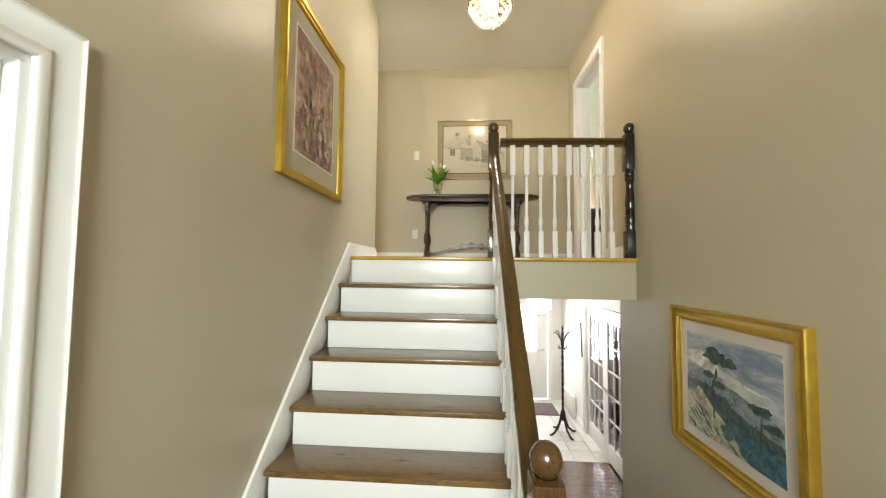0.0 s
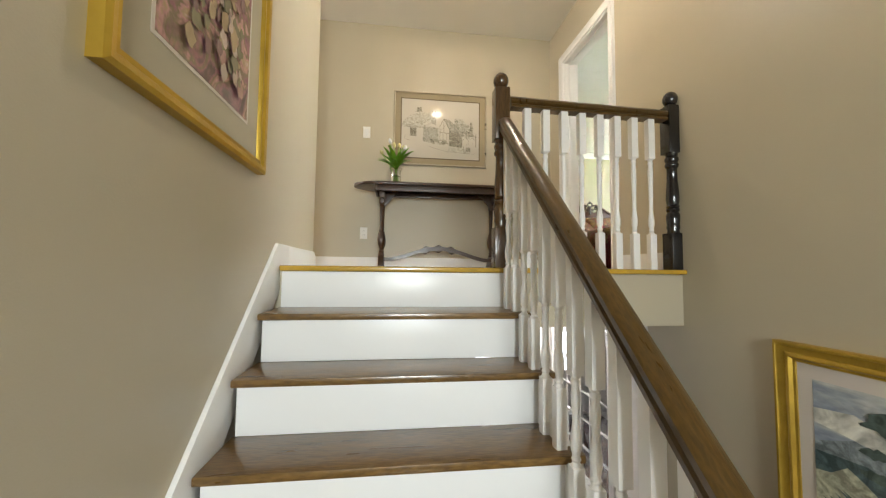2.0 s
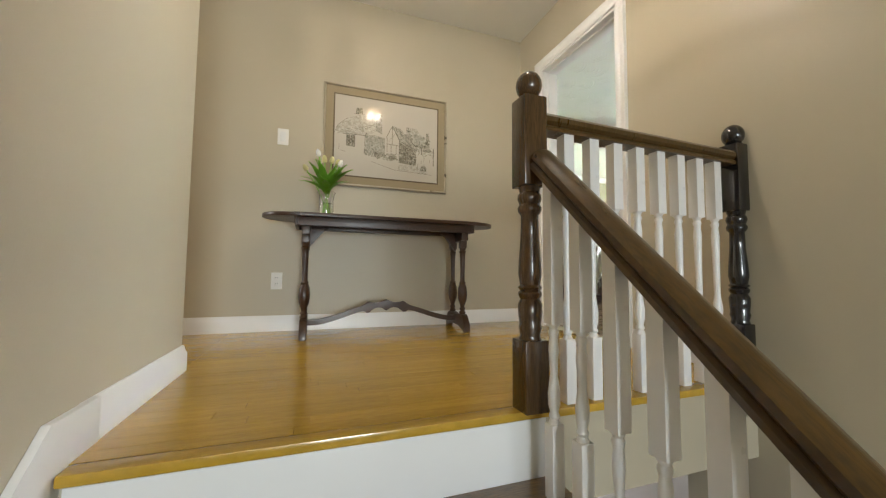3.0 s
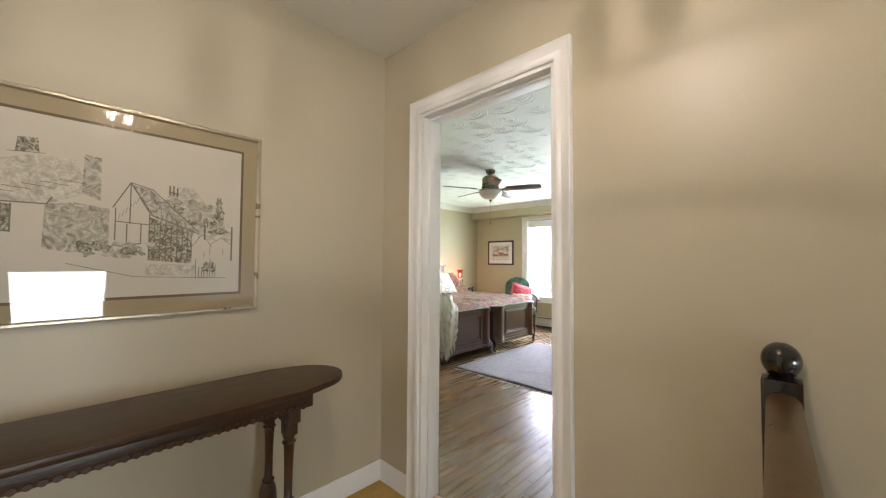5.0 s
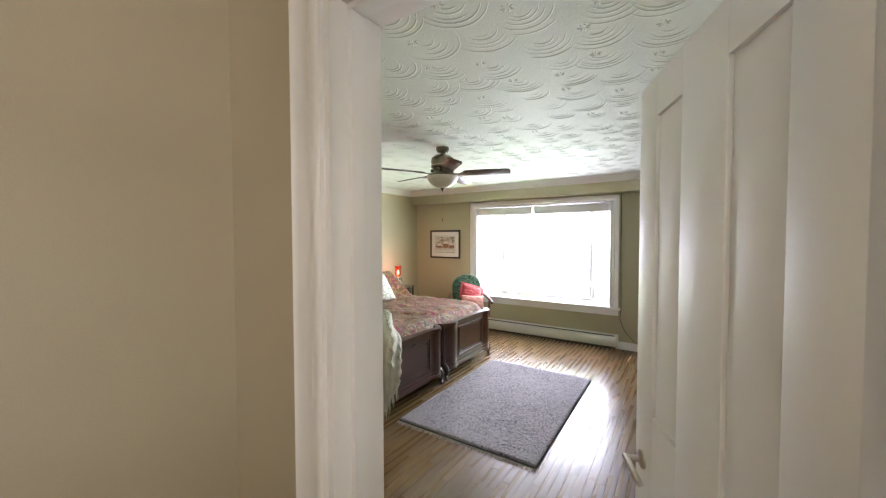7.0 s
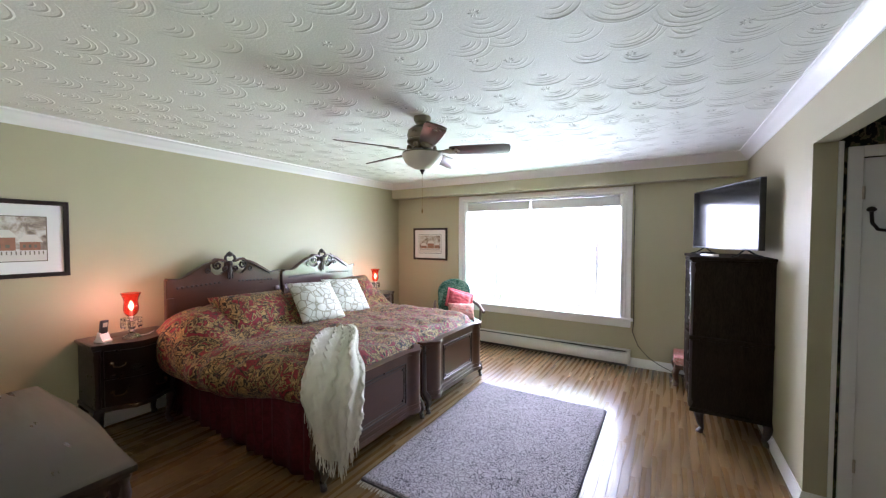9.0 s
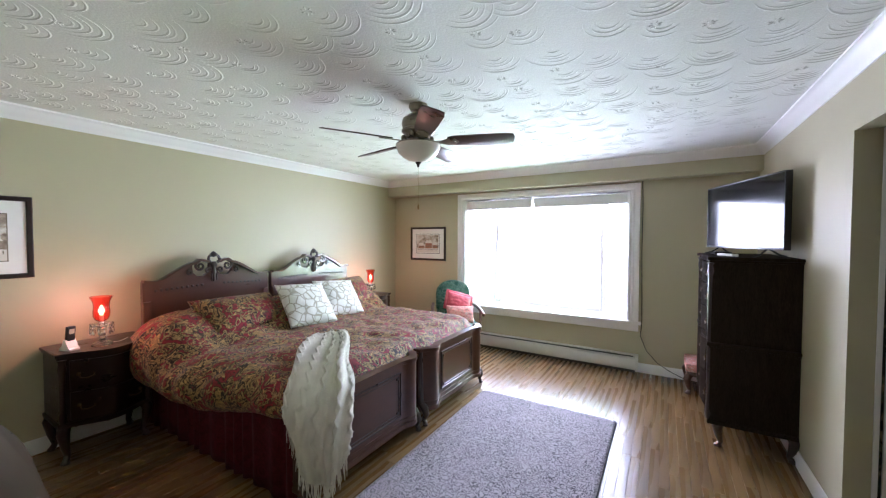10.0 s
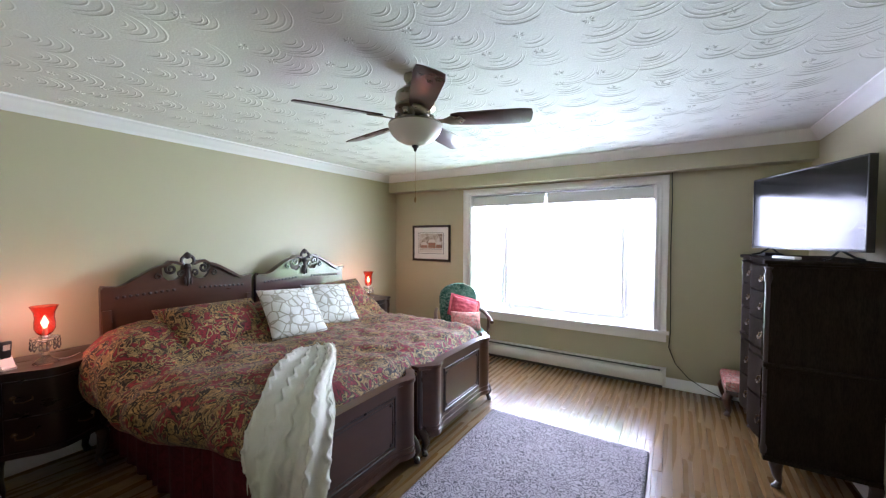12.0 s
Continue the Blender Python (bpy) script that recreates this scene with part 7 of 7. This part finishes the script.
def footstool():
    ob = thing("footstool", (4.92, -0.74, 0), "small pink floral footstool with curved legs", "footstool")
    bm = box(bmesh.new(), -0.20, 0.20, -0.16, 0.16, 0.22, 0.31, 0.035)
    part("cushion", bm, PINK_FLORAL, ob, "pink floral seat pad")
    part("seat_frame", box(bmesh.new(), -0.19, 0.19, -0.15, 0.15, 0.18, 0.225, 0.006), MAHOGANY, ob)
    for sx in (-1, 1):
        for sy in (-1, 1):
            bm = bmesh.new()
            cabriole(bm, sx * 0.165, sy * 0.125, sx, sy, 0.19)
            part("leg", bm, MAHOGANY, ob)


footstool()


def rug():
    ob = thing("rug", (2.838, 0.534, 0.0), "grey patterned rug with dark edge on the oak floor", "rug")
    hx, hy = 0.905, 0.60
    part("rug_field", sheet(bmesh.new(), 60, 40, lambda u, v: Vector(((2 * u - 1) * hx, (2 * v - 1) * hy, 0.010 + 0.002 * noise.noise(Vector((u * 6, v * 5, 0))))), -0.009), RUG, ob, sharp=180)
    bm = bmesh.new()
    for s in (-1, 1):
        box(bm, -hx, hx, s * hy - 0.006, s * hy + 0.006, 0.001, 0.0135, 0.003)
        box(bm, s * hx - 0.008, s * hx + 0.008, -hy, hy, 0.001, 0.0130, 0.003)
    part("binding", bm, RUG_EDGE, ob, "dark woven binding")
    rng = random.Random(2)
    bm = bmesh.new()
    for s in (-1, 1):
        for i in range(150):
            y = -hy + 2 * hy * i / 149
            ln, dy = rng.uniform(0.035, 0.055), rng.uniform(-0.008, 0.008)
            a = [bm.verts.new(p) for p in ((s * hx, y - 0.003, 0.007), (s * hx, y + 0.003, 0.007), (s * (hx + ln), y + dy + 0.002, 0.003), (s * (hx + ln), y + dy - 0.002, 0.003))]
            bm.faces.new(a)
    tagged(part("fringe", bm, FRINGE, ob, "short pale fringe"), kind="stuff")


rug()


def heater():
    ob = thing("baseboard_heater", (5.168, -0.12, 0.0), "long white electric baseboard heater under the window", "heater")
    ln = 2.35
    part("cover", prism(bmesh.new(), [(0, 0.03), (-0.055, 0.03), (-0.062, 0.05), (-0.062, 0.145), (-0.050, 0.165), (-0.03, 0.175), (0, 0.175)], Matrix(((1, 0, 0, 0), (0, 0, 1, 0), (0, 1, 0, 0), (0, 0, 0, 1))), ln, 0.002), HEATER, ob)
    # solid dark bar in place of the shaded slot
    part("outlet_slot", box(bmesh.new(), -0.060, -0.012, 0.02, ln - 0.02, 0.178, 0.186, 0.001), SLOT, ob, "dark bar for the shade in the warm-air slot")
    part("back_plate", box(bmesh.new(), -0.045, 0, 0, ln, 0.188, 0.202, 0.003), HEATER, ob)
    part("end_cap", box(bmesh.new(), -0.066, 0, -0.03, 0.0, 0.028, 0.204, 0.004), HEATER, ob)
    # solid dark block in place of the shade below the cover
    part("toe_shade", box(bmesh.new(), -0.055, 0, 0.0, ln, 0.0, 0.03, 0.0), SLOT, ob, "dark block for the shade under the heater")


heater()

WINTER = glazed(pattern("winter_print", [(0.35, (0.16, 0.12, 0.10)), (0.46, (0.36, 0.30, 0.24)), (0.54, (0.52, 0.46, 0.40)), (0.64, (0.62, 0.60, 0.56))], 9, rough=0.8, distort=1.2, bump=0))
BRICK_TONE = glazed(material("print_brick", (0.32, 0.15, 0.09), 0.8, dark=0.7, scale=30))
SNOW_TONE = glazed(material("print_snow", (0.66, 0.63, 0.58), 0.8, dark=0.9, scale=20))


def cottage_print(ob, x, z, w, h, y):
    """A snowy street with brick cottages."""
    def put(mat, pts, lift, name):
        part(name, flat(bmesh.new(), [(x + u * w, z + v * h) for u, v in pts], y - lift), mat, ob)

    put(SNOW_TONE, [(0, 0), (1, 0), (1, 0.24), (0.5, 0.28), (0, 0.22)], 0.0005, "snow")
    for hx, hw, ht in ((0.08, 0.26, 0.52), (0.40, 0.30, 0.66), (0.74, 0.20, 0.56)):
        put(BRICK_TONE, [(hx, 0.24), (hx + hw, 0.24), (hx + hw, ht - 0.12), (hx, ht - 0.12)], 0.001, "cottage")
        put(SNOW_TONE, [(hx - 0.03, ht - 0.13), (hx + hw + 0.03, ht - 0.13), (hx + hw - 0.05, ht + 0.04), (hx + 0.05, ht + 0.04)], 0.0015, "snowy_roof")
        for q in range(3):
            put(INK, [(hx + hw * (0.15 + 0.27 * q), 0.30), (hx + hw * (0.28 + 0.27 * q), 0.30), (hx + hw * (0.28 + 0.27 * q), 0.37), (hx + hw * (0.15 + 0.27 * q), 0.37)], 0.002, "printed_window")
    bm = bmesh.new()
    for q in range(22):
        u = 0.04 + 0.92 * q / 21
        flat(bm, [(x + u * w, z + 0.14 * h), (x + (u + 0.012) * w, z + 0.14 * h), (x + (u + 0.012) * w, z + 0.22 * h), (x + u * w, z + 0.22 * h)], y - 0.002, 0.0004)
    tagged(part("printed_fence", bm, INK, ob), kind="stuff")


framed("cottage_print", (0.775, HY, 1.255), 0, 0.74, 0.555, BLACK_PROFILE, BLACK_WOOD, [(MAT_WHITE, 0.085), (INK, 0.006)], WINTER, "snowy cottage print in a black frame", cottage_print)
framed("small_print", (WX, 2.750, 1.190), -90, 0.643, 0.513, BLACK_PROFILE, BLACK_WOOD, [(MAT_WHITE, 0.075), (BLACK_WOOD, 0.006), (MAT_WHITE, 0.012)], WINTER, "small house print in a dark frame by the window", cottage_print)

pts = [(5.150, -0.165, 2.184), (5.150, -0.172, 1.9), (5.150, -0.168, 1.4), (5.150, -0.176, 0.9), (5.148, -0.180, 0.56), (5.150, -0.168, 0.42), (5.146, -0.23, 0.26), (5.142, -0.34, 0.14), (5.140, -0.46, 0.07), (5.135, -0.60, 0.012), (5.10, -0.78, 0.008)]
single("cable", sweep(bmesh.new(), pts, ring_section(0.004, 6), up=Vector((1, 0, 0.1))), CABLE, "thin dark cable hanging beside the window", "cable")
# a plain bottle shape stands in for a tiny figurine
sv = single("bottle", lathe(bmesh.new(), [(0.028, 0), (0.032, 0.01), (0.032, 0.09), (0.020, 0.12), (0.012, 0.135), (0.012, 0.165), (0.016, 0.17)], segs=16), MAT_WHITE, "small pale figurine on the window sill, shaped as a plain bottle", "bottle")
sv.location = (5.46, 1.64, WZ0)

# passage door, hooks and corner bead
pd = tagged(thing("door_4", (AX1 + 0.03, -1.385, 0.008), "white flat closet door with dark hooks", "door", turn=-90), kind="structure")
part("leaf", box(bmesh.new(), 0.0, 0.72, -0.004, 0.0, 0.0, 1.965, 0.001), WHITE_DOOR, pd)
bm = bmesh.new()
box(bm, -0.062, -0.003, -0.014, 0.0, 0.0, 2.03, 0.003)
box(bm, -0.003, 0.723, -0.014, 0.0, 1.972, 2.03, 0.003)
box(bm, 0.723, 0.78, -0.014, 0.0, 0.0, 2.03, 0.003)
part("casing", bm, TRIM, pd)
for z in (0.30, 1.78):
    part("hinge", lathe(bmesh.new(), [(0.006, -0.035), (0.006, 0.035)], (-0.001, -0.016, z), 10), NICKEL, pd)
for x in (0.085,):
    bm = bmesh.new()
    for s in (-1, 1):
        sweep(bm, [(x, -0.010, 1.58), (x + s * 0.03, -0.018, 1.585), (x + s * 0.055, -0.026, 1.62), (x + s * 0.060, -0.030, 1.68)], ring_section(0.008, 8), up=Vector((0, 1, 0)))
        lathe(bm, [(0.004, 1.675), (0.017, 1.682), (0.020, 1.692), (0.012, 1.702), (0.001, 1.706)], (x + s * 0.060, -0.030, 0), 12)
    part("coat_hook", bm, IRON, pd, "dark double coat hook")
structure("corner_bead", box(bmesh.new(), AX1 - 0.002, AX1 + 0.028, CY - 0.122, CY - 0.1015, 0.0, ATOP, 0.002), TRIM, "white bead at the edge of the passage opening", "trim")


# ---- floor boards and tiles, last ----
def strip_floor(floor_name, x0, x1, y0, y1, z, width, lengths, mat, name, parent, near, seed, limit, c=0.0012):
    """Boards that run along x; those inside the stretch near are parts of their own, the rest is joined."""
    rng = random.Random(seed)
    shapes, rest_v, rest_f, made = {}, [], [], 0
    rows = int(round((y1 - y0) / width))
    t, gap = 0.02, c
    for r in range(rows):
        ya = y0 + r * width
        yb = min(y1, ya + width)
        x = x0
        nxt = rng.choice(lengths) * rng.uniform(0.4, 1.0)
        while x < x1 - 0.001:
            xe = min(x1, x + nxt)
            if x1 - xe < 0.12:
                xe = x1
            nxt = rng.choice(lengths)
            cx, cy = (x + xe) / 2, (ya + yb) / 2
            dz = rng.uniform(-0.0004, 0.0004)
            hx, hy = (xe - x) / 2 - gap / 2, (yb - ya) / 2 - gap / 2
            pts = [(-hx, -hy, -t), (hx, -hy, -t), (hx, hy, -t), (-hx, hy, -t), (-hx, -hy, -c), (hx, -hy, -c), (hx, hy, -c), (-hx, hy, -c), (-hx + c, -hy + c, 0), (hx - c, -hy + c, 0), (hx - c, hy - c, 0), (-hx + c, hy - c, 0)]
            fc = [(8, 9, 10, 11), (4, 5, 9, 8), (5, 6, 10, 9), (6, 7, 11, 10), (7, 4, 8, 11), (0, 1, 5, 4), (1, 2, 6, 5), (2, 3, 7, 6), (3, 0, 4, 7)]
            if made < limit and near[0] < cx < near[1] and near[2] < cy < near[3]:
                key = (round(hx, 4), round(hy, 4))
                if key not in shapes:
                    me = bpy.data.meshes.new(name)
                    me.from_pydata(pts, [], fc)
                    me.materials.append(mat)
                    shapes[key] = me
                ob = new(name, shapes[key])
                ob.parent = parent
                ob.location = (cx, cy, z + dz)
                made += 1
            else:
                at = len(rest_v)
                rest_v.extend((px + cx, py + cy, pz + z + dz) for px, py, pz in pts)
                rest_f.extend(tuple(i + at for i in f) for f in fc)
            x = xe
    if rest_v:
        me = bpy.data.meshes.new(floor_name)
        me.from_pydata(rest_v, [], rest_f)
        me.materials.append(mat)
        ob = new(floor_name, me)
        ob.parent = parent
        tagged(ob, kind="stuff")


hall_floor = tagged(new("floor_hall"), "honey-coloured glossy oak strip floor of the upper hall", "floor", kind="structure")
strip_floor("oak_boards", LX, 0.0, -1.7215, 0.0, -0.0005, 0.0572, (0.5, 0.7, 0.9, 1.1), HALL_OAK, "floor_board", hall_floor, (-9, 9, -9, 9), 21, 290, 0.0005)
strip_floor("corridor_boards", -5.4, LX, -0.97, 0.0, -0.0005, 0.0572, (0.7, 0.9, 1.1), HALL_OAK, "floor_board", hall_floor, (0, 0, 0, 0), 22, 0)
strip_floor("threshold_boards", 0.0, 0.125, D0 + 0.018, D1 - 0.018, -0.0005, 0.06, (0.3,), BED_OAK, "floor_board", hall_floor, (0, 0, 0, 0), 23, 0)
bed_floor = tagged(new("floor_bedroom"), "worn brown oak strip floor of the bedroom", "floor", kind="structure")
strip_floor("oak_boards", 0.125, WX, CY, HY, 0.0, 0.0572, (0.45, 0.6, 0.8, 1.0, 1.2), BED_OAK, "floor_board", bed_floor, (1.6, 9, -1.2, 1.9), 24, 300, 0.0008)
strip_floor("passage_boards", AX0 - 0.02, AX1 + 0.02, -3.2, CY, 0.0, 0.0572, (0.6, 0.8), BED_OAK, "floor_board", bed_floor, (0, 0, 0, 0), 25, 0)
entry_floor = tagged(new("floor_entry_boards"), "dark glossy oak boards of the lower hall", "floor", kind="structure")
strip_floor("dark_boards", -2.17, 0.67, -3.4, 0.72, LOW, 0.08, (0.9, 1.2, 1.5), LOW_OAK, "floor_board", entry_floor, (-0.2, 9, -1.6, 9), 26, 200)
tile_floor = tagged(new("floor_entry_tiles"), "pale stone tiles of the entry", "floor", kind="structure")
tile = bpy.data.meshes.new("floor_tile")
tile.from_pydata([(-0.148, -0.148, -0.012), (0.148, -0.148, -0.012), (0.148, 0.148, -0.012), (-0.148, 0.148, -0.012), (-0.145, -0.145, 0), (0.145, -0.145, 0), (0.145, 0.145, 0), (-0.145, 0.145, 0)], [], [(4, 5, 6, 7), (0, 1, 5, 4), (1, 2, 6, 5), (2, 3, 7, 6), (3, 0, 4, 7)])
tile.materials.append(STONE)
for i in range(10):
    for j in range(8):
        ob = new("floor_tile", tile)
        ob.parent = tile_floor
        ob.location = (-2.15 + 0.148 + i * 0.3 - 0.0, 0.72 + 0.15 + j * 0.3, LOW)
